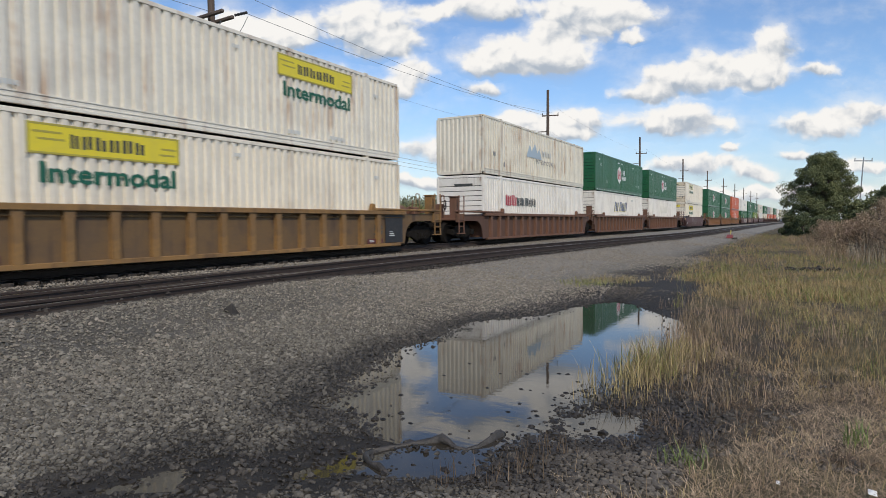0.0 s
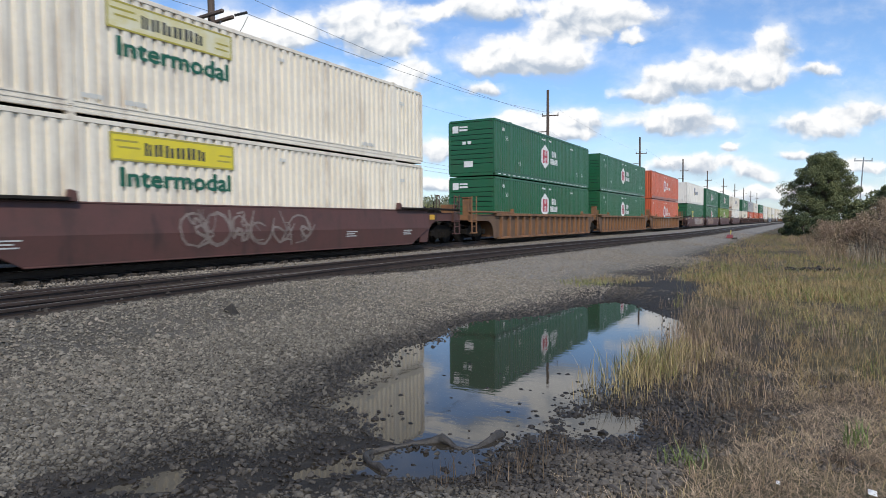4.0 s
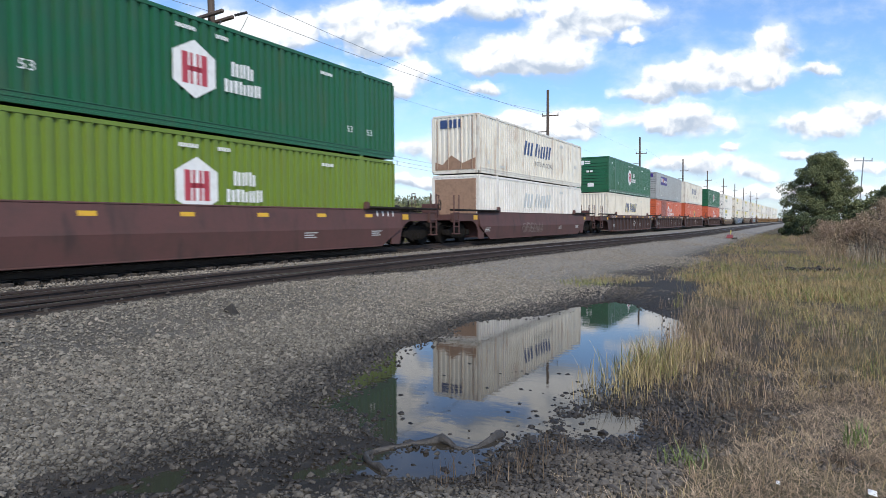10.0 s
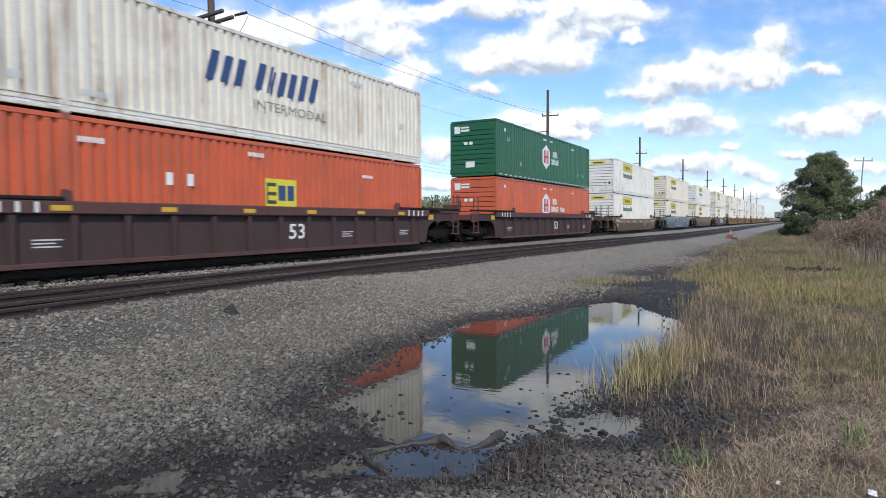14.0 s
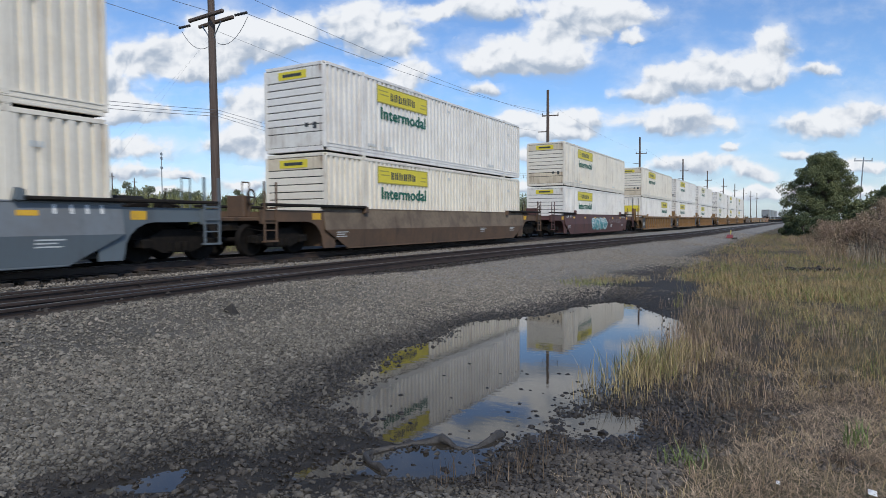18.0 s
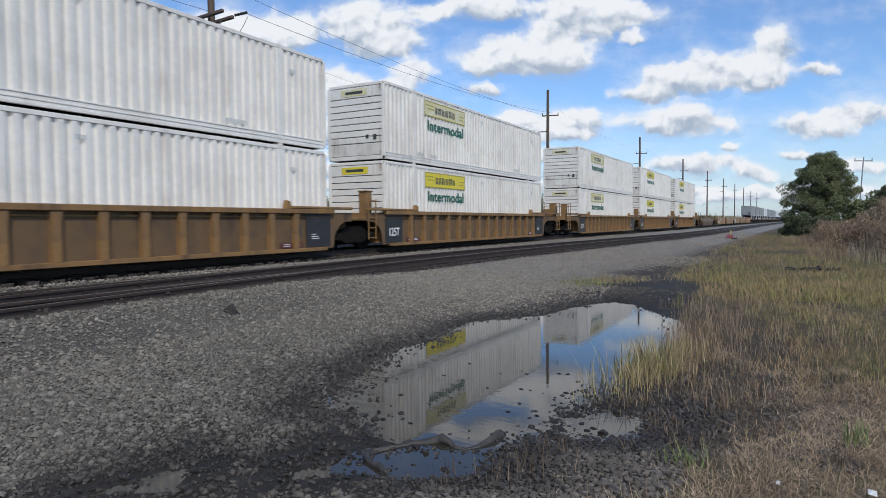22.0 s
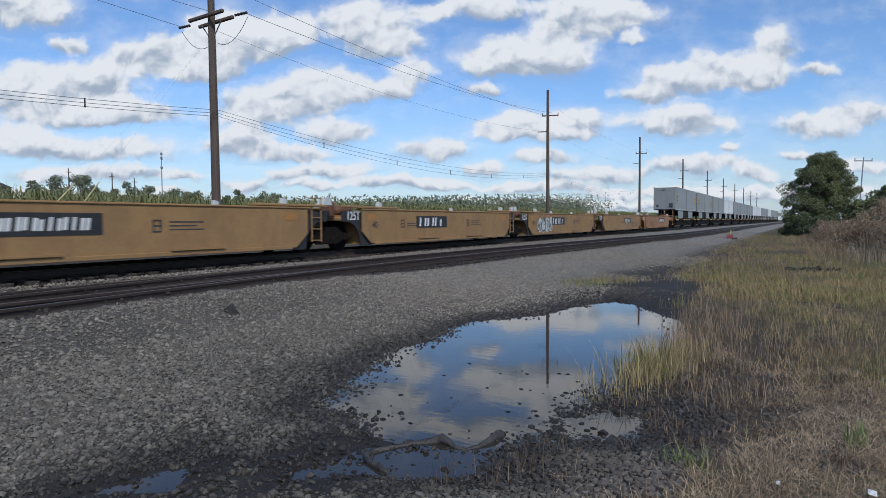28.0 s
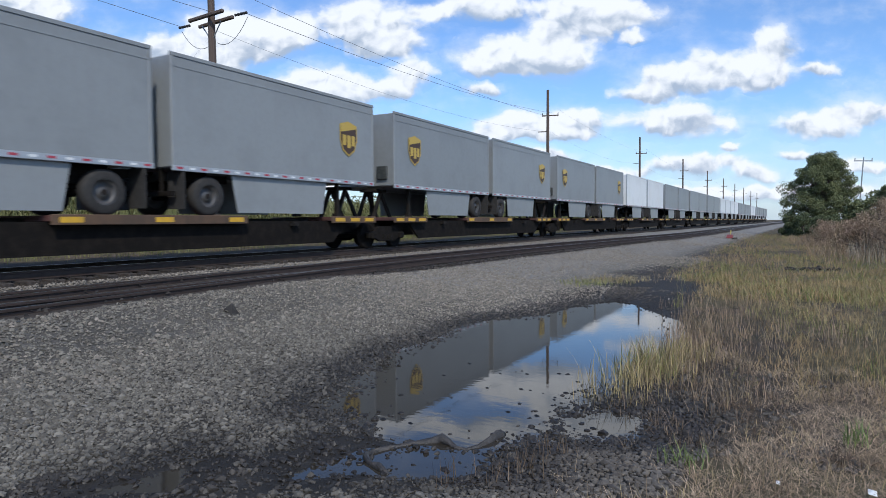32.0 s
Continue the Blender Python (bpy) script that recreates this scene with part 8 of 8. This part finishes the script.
M_SAGE = leafy("sage_leaf", (0.115, 0.14, 0.07), (0.085, 0.1, 0.05))


def plants():
    tree("shrub_tree", (78, -2.45, -.7), 8.9, 3.4, 90000, .078, M_LEAF, "dark green bushy tree beside the railway yard", 190, .14, 21, taper=.62, clump=(.12, .27))
    tree("shrub", (72, -.7, -.7), 2.6, 1.3, 5200, .1, M_SAGE, "low green shrub in front of a bushy tree", 16, .05, 9, category="shrub", group="shrubs by the yard")
    for i, (x, y, h, r) in enumerate(((70, -1.9, 1.9, 1.2), (66, -2.9, 2.2, 1.3), (73, .4, 1.4, .9))):
        tree("shrub", (x, y, -.7), h, r, 4200, .09, M_SAGE, "low sage-green shrub in front of a bushy tree", 18, .05, 60 + i, category="shrub", group="shrubs by the yard")
    for i, (x, y, h, r) in enumerate(((72, -5.3, 4.0, 1.7), (70, -6.5, 4.7, 2.0), (78, -7.4, 4.9, 2.2), (66, -7.4, 4.6, 2.0))):
        tree("shrub", (x, y, -.65), h, r, 3600, .15, M_LEAF, "green shrub behind tall brown weeds", 16, .1, 20 + i, category="shrub", group="shrubs by the yard")
    for i, (x, y, h, r) in enumerate(((31, -3.4, 2.1, 1.1), (32, -4.8, 2.8, 1.3), (34, -2.6, 1.5, 1.1), (36, -4.6, 3.0, 1.4), (38, -2.9, 1.8, 1.3), (42, -4.0, 2.7, 1.5), (29, -4.2, 2.4, 1.1), (45, -2.2, 1.4, 1.4), (34, -6.4, 2.6, 1.5), (47, -4.6, 2.9, 1.6), (40, -6.2, 2.8, 1.6), (52, -2.0, 1.5, 1.5))):
        tree("weed_bush", (x, y, -.65), h, r, 5200, .036, M_WEED, "reddish-brown dead weeds on the verge", 20, .05, 40 + i, category="shrub", group="weeds on the verge")
    tree("shrub", (28, -5.0, -.65), 1.2, .6, 900, .07, leafy("yellow_green_leaf", (0.2, 0.23, 0.05), (0.12, 0.15, 0.04)), "small yellow-green bush among brown weeds", 8, .1, 77, category="shrub", group="shrubs by the yard")
    P = scatter(9000, 30, 56, -9, .4, lambda X, Y: (Y < -1.9 - .05 * (40 - X)) & (clumpy(X, Y, .6, 4) > -.2))
    blades(P, 1.3, .012, .5, M_WEED, "brown_weeds", "tall reddish-brown dead weeds on the verge", "weeds")
    P = scatter(9000, 26, 58, -8, 1.2, lambda X, Y: (Y < -.2 - .05 * (40 - X)) & (clumpy(X, Y, .8, 9) > -.3))
    blades(P, .6, .011, .6, M_WEED, "low_weeds", "low brown dead weeds at the foot of tall ones", "weeds")
    P = scatter(2600, 26, 33, -8, -1.9, lambda X, Y: clumpy(X, Y, .7, 4) > .1)
    blades(P, .8, .012, .4, leafy("pale_reed", (0.33, 0.29, 0.22), (0.2, 0.17, 0.11)), "pale_reeds", "pale dry reeds in front of brown weeds", "reeds")
    # trees beyond the field
    k = 0
    for x, y, h, r in ((64, 136, 12, 3.5), (71, 132, 9.6, 2.6), (74, 131, 11.6, 3.2), (78, 128, 12, 3.8), (80, 126, 9.8, 2.8), (83, 125, 8.8, 1.8), (85, 123.6, 10.6, 2.6), (88.6, 121, 9.6, 2.4), (93, 120, 8.8, 3.6), (96, 117, 8.6, 3), (100.6, 111, 8.6, 2), (102.4, 109.6, 8.6, 1.8), (106, 106, 9, 2.6), (76, 132, 9, 4), (87, 124, 7.5, 4), (112, 108, 8, 3.4)):
        tree("field_tree", (x, y, -.5), h + .5, r * 1.25, 3600, .24, M_FARLEAF, "broad leafy tree beyond the corn field", 18, .2, 100 + k, group="trees beyond the field")
        k += 1
    C = []
    for i in range(420):
        x = 108 + 590 * RNG.uniform(0, 1) ** 1.4
        y = 150 + RNG.uniform(0, 60) + x * .05
        h = math.hypot(x, y) * .043 * RNG.uniform(.75, 1.05)
        m = 130
        C.append(np.stack([x + RNG.normal(0, h * .5, m), y + RNG.normal(0, h * .4, m), -.5 + np.clip(np.abs(RNG.normal(.55, .22, m)), 0, 1) * h], -1))
    C = np.concatenate(C)
    tagged(new("far_woods", leaves_at(C, .95, M_FARLEAF, "far_woods")), "low line of woods beyond the corn field", "woods", kind="stuff")


def corn():
    """Stalks with arching leaves and tassels, rows along the line."""
    def stalks(xs, ys, lift, leaves, size):
        n = len(xs)
        z0 = -.5 + lift
        parts = []
        for i in range(leaves):
            zb = z0 + .5 + 1.8 * (i + RNG.uniform(0, .9, n)) / leaves
            a = RNG.uniform(0, 6.283, n)
            L = RNG.uniform(.5, .9, n) * size
            dx, dy = np.cos(a), np.sin(a)
            sx, sy = -dy * .022 * size, dx * .022 * size
            up = RNG.uniform(.3, .9, n)
            rows = [np.stack([xs + sx, ys + sy, zb], -1), np.stack([xs - sx, ys - sy, zb], -1),
                    np.stack([xs + dx * L * .5 + sx * 1.2, ys + dy * L * .5 + sy * 1.2, zb + up * L], -1), np.stack([xs + dx * L * .5 - sx * 1.2, ys + dy * L * .5 - sy * 1.2, zb + up * L], -1),
                    np.stack([xs + dx * L, ys + dy * L, zb + up * L * RNG.uniform(.2, 1.0, n)], -1)]
            parts.append(np.stack(rows, 1))
        tz = z0 + 2.75 + RNG.uniform(-.25, .2, n)
        w = .03 * size
        parts.append(np.stack([np.stack([xs - w, ys, z0 + 0 * tz], -1), np.stack([xs + w, ys, z0 + 0 * tz], -1), np.stack([xs - w * .7, ys, z0 + 1.9 + 0 * tz], -1), np.stack([xs + w * .7, ys, z0 + 1.9 + 0 * tz], -1),
                               np.stack([xs, ys, tz], -1)], 1))
        return np.concatenate(parts)
    V = []
    for r in range(9):
        y0 = 24.0 + r * .76
        xs = np.arange(-4, 150, .14 + .02 * r)
        xs = xs + RNG.uniform(-.06, .06, len(xs))
        ys = y0 + np_bend(xs) + RNG.uniform(-.08, .08, len(xs))
        V.append(stalks(xs, ys, .12 + .012 * r + np.clip(xs - 25, 0, 400) * .0016, 8, .8))
    for r in range(13):
        y0 = 31 + r * 3.4
        xs = np.arange(0, 400, .5)
        xs = xs + RNG.uniform(-.4, .4, len(xs))
        V.append(stalks(xs, y0 + np_bend(xs) + RNG.uniform(-1, 1, len(xs)), .15 + .03 * r + np.clip(xs - 25, 0, 400) * .0022, 6, .95))
    V = np.concatenate(V)
    me = merged("corn", V, [(0, 1, 3, 2), (2, 3, 4)], len(V), M_CORN)
    tagged(new("corn", me), "tall green corn field with tassels behind the tracks", "corn field", kind="stuff")


# ---- poles and wires ----
POLE_S = [18.1, 57.3, 96.5, 135, 171, 205, 237, 268, 298, 328]


def pole_at(i):
    s = POLE_S[i]
    return Vector((s, 20.6 + bend(s), -.65))


def wire(a, b, sag, r, label, n=14):
    """A hanging wire between two points, one unbroken tube."""
    a, b = Vector(a), Vector(b)
    pts = [a.lerp(b, i / n) - Vector((0, 0, 4 * sag * (i / n) * (1 - i / n))) for i in range(n + 1)]
    w = (b - a).normalized()
    p = w.cross(Vector((0, 0, 1))).normalized() * r
    q = w.cross(p)
    v = [c + p * math.cos(t) + q * math.sin(t) for c in pts for t in (k * math.pi / 2.5 for k in range(5))]
    f = [(i * 5 + k, i * 5 + (k + 1) % 5, i * 5 + 5 + (k + 1) % 5, i * 5 + 5 + k) for i in range(n) for k in range(5)]
    return tagged(new("overhead_wire", Shape().add(v, f).mesh("overhead_wire", M_WIRE)), label, "wire", "wires along the line")


def poles():
    lab = "tall weathered wooden utility pole with short arms"
    for i in range(len(POLE_S)):
        p = pole_at(i)
        root = thing("utility_pole", lab if i else "tall weathered wooden utility pole with double crossarm", "utility pole", "poles along the line", at=Matrix.Translation(p) @ (Matrix.Rotation(radians(-.35), 4, "Y") if i == 0 else Matrix.Identity(4)))
        part("pole", Shape().tube((0, 0, -.3), (0, 0, 13.9 if i else 13.2), .19, 12, .12), M_POLE, root)
        if i == 0:
            for dx, dz in ((-.26, .13), (.2, .0)):
                arm = Shape().box(-.065, .065, -1.12, 1.12, 9.64 + dz, 9.78 + dz, .03)
                part("crossarm", arm, M_POLE, root, at=Matrix.Rotation(radians(-6), 4, "Z") @ Matrix.Translation((dx, 0, 0)))
            for g in (-1, 1):
                part("brace", Shape().tube((0, 0, 8.9), (g * .05, g * .6, 9.6), .025, 6), M_GALV, root)
                part("insulator", Shape().lathe([(.02, -.35), (.06, -.33), (.04, -.25), (.06, -.2), (.04, -.1), (.06, -.05), (.04, .05), (.06, .1), (.04, .2), (.06, .28), (.02, .33)], (0, g * 1.62, 9.72), 8), M_DARKPLATE, root, "dark insulator")
                sag = [Vector((.1, g * 1.9, 9.6)).lerp(Vector((.12, g * .15, 8.85)), k / 8) - Vector((0, 0, 1.7 * k / 8 * (1 - k / 8))) for k in range(9)]
                slack = Shape()
                for a, b in zip(sag, sag[1:]):
                    slack.tube(a, b, .012, 5, caps=False)
                part("jumper_cable", slack, M_WIRE, root, "slack black cable")
        else:
            part("crossarm", Shape().box(-.05, .05, -1.0, .55, 11.45, 11.55, .01), M_POLE, root, at=Matrix.Rotation(radians(12), 4, "Z"))
            part("bracket", Shape().box(-.04, .04, 0, .9, 9.98, 10.06, .01), M_POLE, root, at=Matrix.Rotation(radians(12), 4, "Z"))
            for y in (-.95, .5):
                part("insulator", Shape().tube((0, y, 11.55), (0, y, 11.75), .035, 6), M_DARKPLATE, root, at=Matrix.Rotation(radians(12), 4, "Z"))
        part("ground_wire", Shape().tube((.13, -.13, 0), (.1, -.1, 9), .012, 5), M_GALV, root)
    for i in range(len(POLE_S) - 1):
        a, b = pole_at(i), pole_at(i + 1)
        za, zb = (10.2, 12.1) if i == 0 else (12.1, 12.1)
        wire(a + Vector((0, -1.8 if i == 0 else -.9, 9.75 if i == 0 else za)), b + Vector((-.6, -.7, 11.6)), .5, .010 if i == 0 else .005, "thin overhead wire between wooden poles")
        if i == 0:
            wire(a + Vector((-1.5, .4, 11.6)), b + Vector((.4, .4, 11.6)), .5, .010, "thin overhead wire between wooden poles")
        wire(a + Vector((0, -.2, 9.3 if i == 0 else 10.0)), b + Vector((-.3, .5, 10.05)), .7, .006 if i == 0 else .004, "thin overhead wire between wooden poles")
        for dz in (0, .12, .25):
            wire(a + Vector((0, -.2, 5.9 + dz)), b + Vector((0, -.2, 5.9 + dz)), 1.1 - dz, .008 if i == 0 else .005, "bundled cable slung between wooden poles")
        if i < 3:
            for k in range(1, 6):
                t = k / 6
                q = (a + Vector((0, -.2, 5.9))).lerp(b + Vector((0, -.2, 5.9)), t) - Vector((0, 0, 4 * 1.1 * t * (1 - t)))
                tagged(new("cable_spacer", Shape().box(q.x - .025, q.x + .025, q.y - .012, q.y + .012, q.z - .03, q.z + .28, .008).mesh("cable_spacer", M_DARKPLATE)), "small dark spacer clamped on the bundled cable", "cable spacer", "cable spacers")
    # wires and bundle running out of the picture
    a = pole_at(0)
    b = Vector((-20, 21.2, -.65))
    for dz in (0, .12, .25):
        wire(a + Vector((0, -.2, 5.9 + dz)), b + Vector((0, -.2, 5.9 + dz)), .9, .009, "bundled cable slung between wooden poles")
    for k in range(1, 6):
        t = k / 7
        q = (a + Vector((0, -.2, 5.9))).lerp(b + Vector((0, -.2, 5.9)), t) - Vector((0, 0, 4 * .9 * t * (1 - t)))
        tagged(new("cable_spacer", Shape().box(q.x - .025, q.x + .025, q.y - .012, q.y + .012, q.z - .03, q.z + .28, .008).mesh("cable_spacer", M_DARKPLATE)), "small dark spacer clamped on the bundled cable", "cable spacer", "cable spacers")
    wire(a + Vector((0, 1.8, 9.75)), b + Vector((0, 0, 10.6)), .3, .010, "thin overhead wire between wooden poles")
    wire(a + Vector((0, -.2, 10.0)), b + Vector((0, 2, 10.0)), .2, .010, "thin overhead wire between wooden poles")
    # guy wires with pale guards
    for dx, top in ((-4.6, 7.8), (-6.0, 7.6)):
        tagged(new("guy_wire", Shape().tube(a + Vector((0, 0, top + 1.5)), a + Vector((dx, 4.4, .2)), .0018, 5).mesh("guy_wire", M_GALV)), "thin steel guy wire staying a wooden pole", "wire", "guy wires")
        g = a + Vector((dx, 4.4, .2))
        e = g.lerp(a + Vector((0, 0, top + 1.5)), .33)
        tagged(new("guy_guard", Shape().tube(g, e, .026, 8).mesh("guy_guard", material("pale_yellow_plastic", (0.6, 0.52, 0.28), .6))), "pale yellow guard on a guy wire", "guy guard", "guy guards")
    # slender mast and far poles beyond the field
    m = thing("mast", "slender pale antenna mast beyond the corn", "mast", at=Matrix.Translation((90.5, 119.6, -.5)))
    part("pole", Shape().tube((0, 0, 0), (0, 0, 16.8), .14, 8, .08), M_GALV, m)
    for z in (13.2, 15.2, 16.1):
        part("antenna", Shape().box(-.5, .5, -.06, .06, z, z + .5, .03), M_GALV, m, at=Matrix.Rotation(.5, 4, "Z"))
    for x, y, h in ((76.1, 129.3, 12.8), (82.7, 125.1, 12.1), (86.2, 122.8, 11.1)):
        q = thing("utility_pole", "distant wooden utility pole with crossarm", "utility pole", "far poles", at=Matrix.Translation((x, y, -.5)))
        part("pole", Shape().tube((0, 0, 0), (0, 0, h), .16, 8, .1), M_POLE, q)
        part("crossarm", Shape().box(-.55, .55, -.06, .06, h - .9, h - .78), M_POLE, q)
    q = thing("utility_pole", "leaning wooden utility pole with a wide crossarm", "utility pole", "far poles", at=Matrix.Translation((90, -6.6, -.7)) @ Matrix.Rotation(radians(3), 4, "X"))
    part("pole", Shape().tube((0, 0, 0), (0, 0, 9.0), .09, 8, .065), M_GALV, q)
    part("crossarm", Shape().box(-.05, .05, -.95, .95, 8.5, 8.62), M_GALV, q)
    for y in (-.85, 0, .85):
        part("insulator", Shape().tube((0, y, 8.65), (0, y, 8.9), .05, 6), M_GALV, q)


# ---- small things ----
def small_things():
    # switch stand and its ties
    r = thing("switch_stand", "red low switch stand with a yellow handle loop beside the tracks", "switch stand", at=Matrix.Translation((55.3, 4.46, -.56)) @ Matrix.Diagonal((.82, .82, .82, 1)))
    red = material("red_enamel", (0.2, 0.035, 0.035), .6, vary=(.2, .05, .045), scale=5, amount=.5)
    part("body", Shape().prism([(-.85, .08), (.15, .08), (.15, .36), (-.1, .42), (-.8, .2)], -.25, .25), red, r)
    part("handle", Shape().tube((.5, 0, .1), (.62, 0, .8), .035, 8).tube((.62, 0, .8), (.92, 0, .86), .035, 8).tube((.92, 0, .86), (.98, 0, .6), .035, 8).tube((.98, 0, .6), (.68, 0, .54), .035, 8), material("yellow_enamel", (0.5, .42, .12), .5), r, "yellow loop")
    part("base", Shape().box(-1.5, 1.7, -.5, -.25, -.1, .1, .02).box(-1.5, 1.7, .25, .5, -.1, .1, .02), M_TIE, r, "dark timber base")
    # dark triangular stone standing in the gravel
    z = float(ground_z(6.75, 7.45))
    s = Shape().add([(-.16, -.1, -.03), (.18, -.12, -.03), (.1, .12, -.03), (-.08, .1, -.03), (-.05, .0, .21), (.05, .02, .13), (.14, -.02, .05)], [(0, 1, 6, 5, 4), (1, 2, 6), (2, 3, 4, 5, 6), (3, 0, 4), (0, 3, 2, 1)])
    tagged(new("rock", s.mesh("rock", material("dark_rock", (0.03, .027, .024), .9, vary=(.06, .055, .05), scale=12, amount=.6, bump=.8))), "dark pointed rock standing in pale gravel", "rock").matrix_basis = pose(6.75, 7.45, z - .02, 0, 0, 115) @ Matrix.Diagonal((.85, .8, .78, 1))
    # torn rubber strip in the water
    path = [(3.6, 2.44, -.795, .04), (3.65, 2.54, -.775, .06), (3.68, 2.64, -.79, .05), (3.76, 2.75, -.775, .06), (3.88, 2.77, -.785, .045), (3.98, 2.73, -.79, .05), (4.1, 2.66, -.795, .05), (4.22, 2.58, -.795, .05), (4.3, 2.49, -.785, .055), (4.34, 2.41, -.76, .07), (4.32, 2.34, -.775, .06),
            (4.28, 2.26, -.80, .05), (4.28, 2.17, -.805, .05), (4.38, 2.11, -.795, .05), (4.52, 2.08, -.775, .055), (4.64, 2.07, -.755, .055), (4.72, 2.05, -.775, .03)]
    s = Shape()
    rings = []
    for x, y, zz, rr in path:
        rings.append([(x + math.cos(t) * rr * .62 + RNG.uniform(-.01, .01), y + math.sin(t) * rr * .3, zz - .015 + math.sin(t) * rr * .62) for t in (k * .785 for k in range(8))])
    s.add([q for g in rings for q in g], [(i * 8 + k, i * 8 + (k + 1) % 8, (i + 1) * 8 + (k + 1) % 8, (i + 1) * 8 + k) for i in range(len(rings) - 1) for k in range(8)] + [tuple(range(8)), tuple(range(len(rings) * 8 - 8, len(rings) * 8))])
    tagged(new("rubber_strip", s.mesh("rubber_strip", material("muddy_rubber", (0.03, .027, .024), .55, vary=(.08, .07, .06), scale=9, amount=.7, bump=.6), True)), "torn muddy rubber strip lying half sunk in the puddle", "rubber strip")
    # clods and flakes breaking the water
    clod = merged("clod", stones_at(np.zeros((1, 3)), np.array([.03]), .5), ICO_F, 1, M_SOOT)
    spots = np.concatenate([np.stack([RNG.uniform(4.4, 7.0, 46), RNG.uniform(1.95, 3.9, 46)], -1), np.stack([RNG.uniform(4.9, 6.4, 40), RNG.uniform(1.45, 2.1, 40)], -1)])
    for x, y in spots:
        k = RNG.uniform(.25, 1.1)
        ob = tagged(new("clod", clod), "dark wet clod of mud breaking the water", "mud clod", "clods in the puddle")
        ob.matrix_basis = Matrix.LocRotScale((x, y, WATER - .006), Euler((0, 0, RNG.uniform(0, 6))), (k * 1.3, k, k * .7))
    for i in range(60):
        k = RNG.uniform(.8, 2.6)
        x, y = 23.5 + RNG.normal(0, .35), -.4 + RNG.normal(0, .55)
        part("clod", clod, None, ground, at=Matrix.LocRotScale((x, y, float(ground_z(x, y)) + .03), Euler((0, 0, RNG.uniform(0, 6))), (k * 1.3, k * 1.3, k)))
    # litter
    for x, y, w in ((4.25, .06, .02), (4.33, -.42, .04), (4.36, -.5, .022)):
        zz = float(ground_z(x, y))
        sc = Shape().add([(-w, -w * .5, .01), (w * .9, -w * .6, .015), (w, w * .5, .02), (-w * .6, w * .6, .012), (0, 0, .026)], [(0, 1, 4), (1, 2, 4), (2, 3, 4), (3, 0, 4), (0, 3, 2, 1)])
        tagged(new("paper_scrap", sc.mesh("paper_scrap", M_DECAL_WHITE)), "crumpled white scrap lying in matted straw", "litter", "scraps of litter").matrix_basis = pose(x, y, zz + .03)
    # house beyond the field
    h = thing("house", "low dark-roofed farmhouse beyond the corn field", "house", at=pose(64.5, 134.4, 5.6, 0, 0, 30) @ Matrix.Diagonal((.62, .62, .62, 1)))
    part("wall", Shape().box(-4, 4, -3, 3, -3.2, 4.0), material("house_wall", (0.3, .27, .23), .8, vary=(.22, .2, .17), scale=1, amount=.4), h)
    part("roof", Shape().add([(-4.5, -3.5, 3.9), (4.5, -3.5, 3.9), (4.5, 3.5, 3.9), (-4.5, 3.5, 3.9), (-2.6, 0, 5.8), (2.6, 0, 5.8)], [(0, 1, 5, 4), (2, 3, 4, 5), (1, 2, 5), (3, 0, 4), (0, 3, 2, 1)]), material("house_roof", (0.05, .045, .045), .85, vary=(.09, .08, .075), scale=2, amount=.5), h)
    for x in (-4, -1, 3):
        part("window", Shape().box(x * .8, x * .8 + 1.0, -3.05, -2.98, 1.6, 2.7), M_DARKPLATE, h)


corn()
poles()
plants()
grass()
tufts()
small_things()
gravel()
ties()
single_stones()


# ---- the running train ----
def gone(t):
    """How far the train has run after t seconds; it slows a little."""
    q = lambda a: 16 * (20.7775 * a - 0.5138 * a * a / 2 - 0.3621 * a ** 3 / 3)
    return q((t - 16) / 16) - q(-1)


def riding_pose(u, half, t, z):
    """Pose of a thing whose front lies at u along the train: both its ends keep to the line."""
    s = u - gone(t)
    a, b = main_point(s), main_point(s + half)
    return Matrix.Translation((a.x, a.y, z)) @ Matrix.Rotation(math.atan2(b.y - a.y, b.x - a.x), 4, "Z")


def motions():
    stops = [i * 2.0 for i in range(17)]
    for ob, u, z in RIDING:
        walk(ob, [(t, riding_pose(u, 16.0, t, z)) for t in stops])
    place = {ob: u for ob, u, z in RIDING}
    for wheel, dx, car in WHEELS:
        m0 = wheel.matrix_basis.copy()
        u = place[car]
        # turning is keyed while the wheels roll past close by
        near = [t for t in (k / FPS for k in range(int(SECONDS * FPS) + 1)) if -6 < u - gone(t) < 34]
        rows = [(t, m0 @ Matrix.Rotation(-(gone(t) - gone(near[0])) / 0.458, 4, "Y")) for t in near]
        if not rows:
            continue
        if rows[0][0] > 0:
            rows.insert(0, (0.0, rows[0][1]))
        if rows[-1][0] < SECONDS:
            rows.append((SECONDS, rows[-1][1]))
        walk(wheel, rows)


motions()
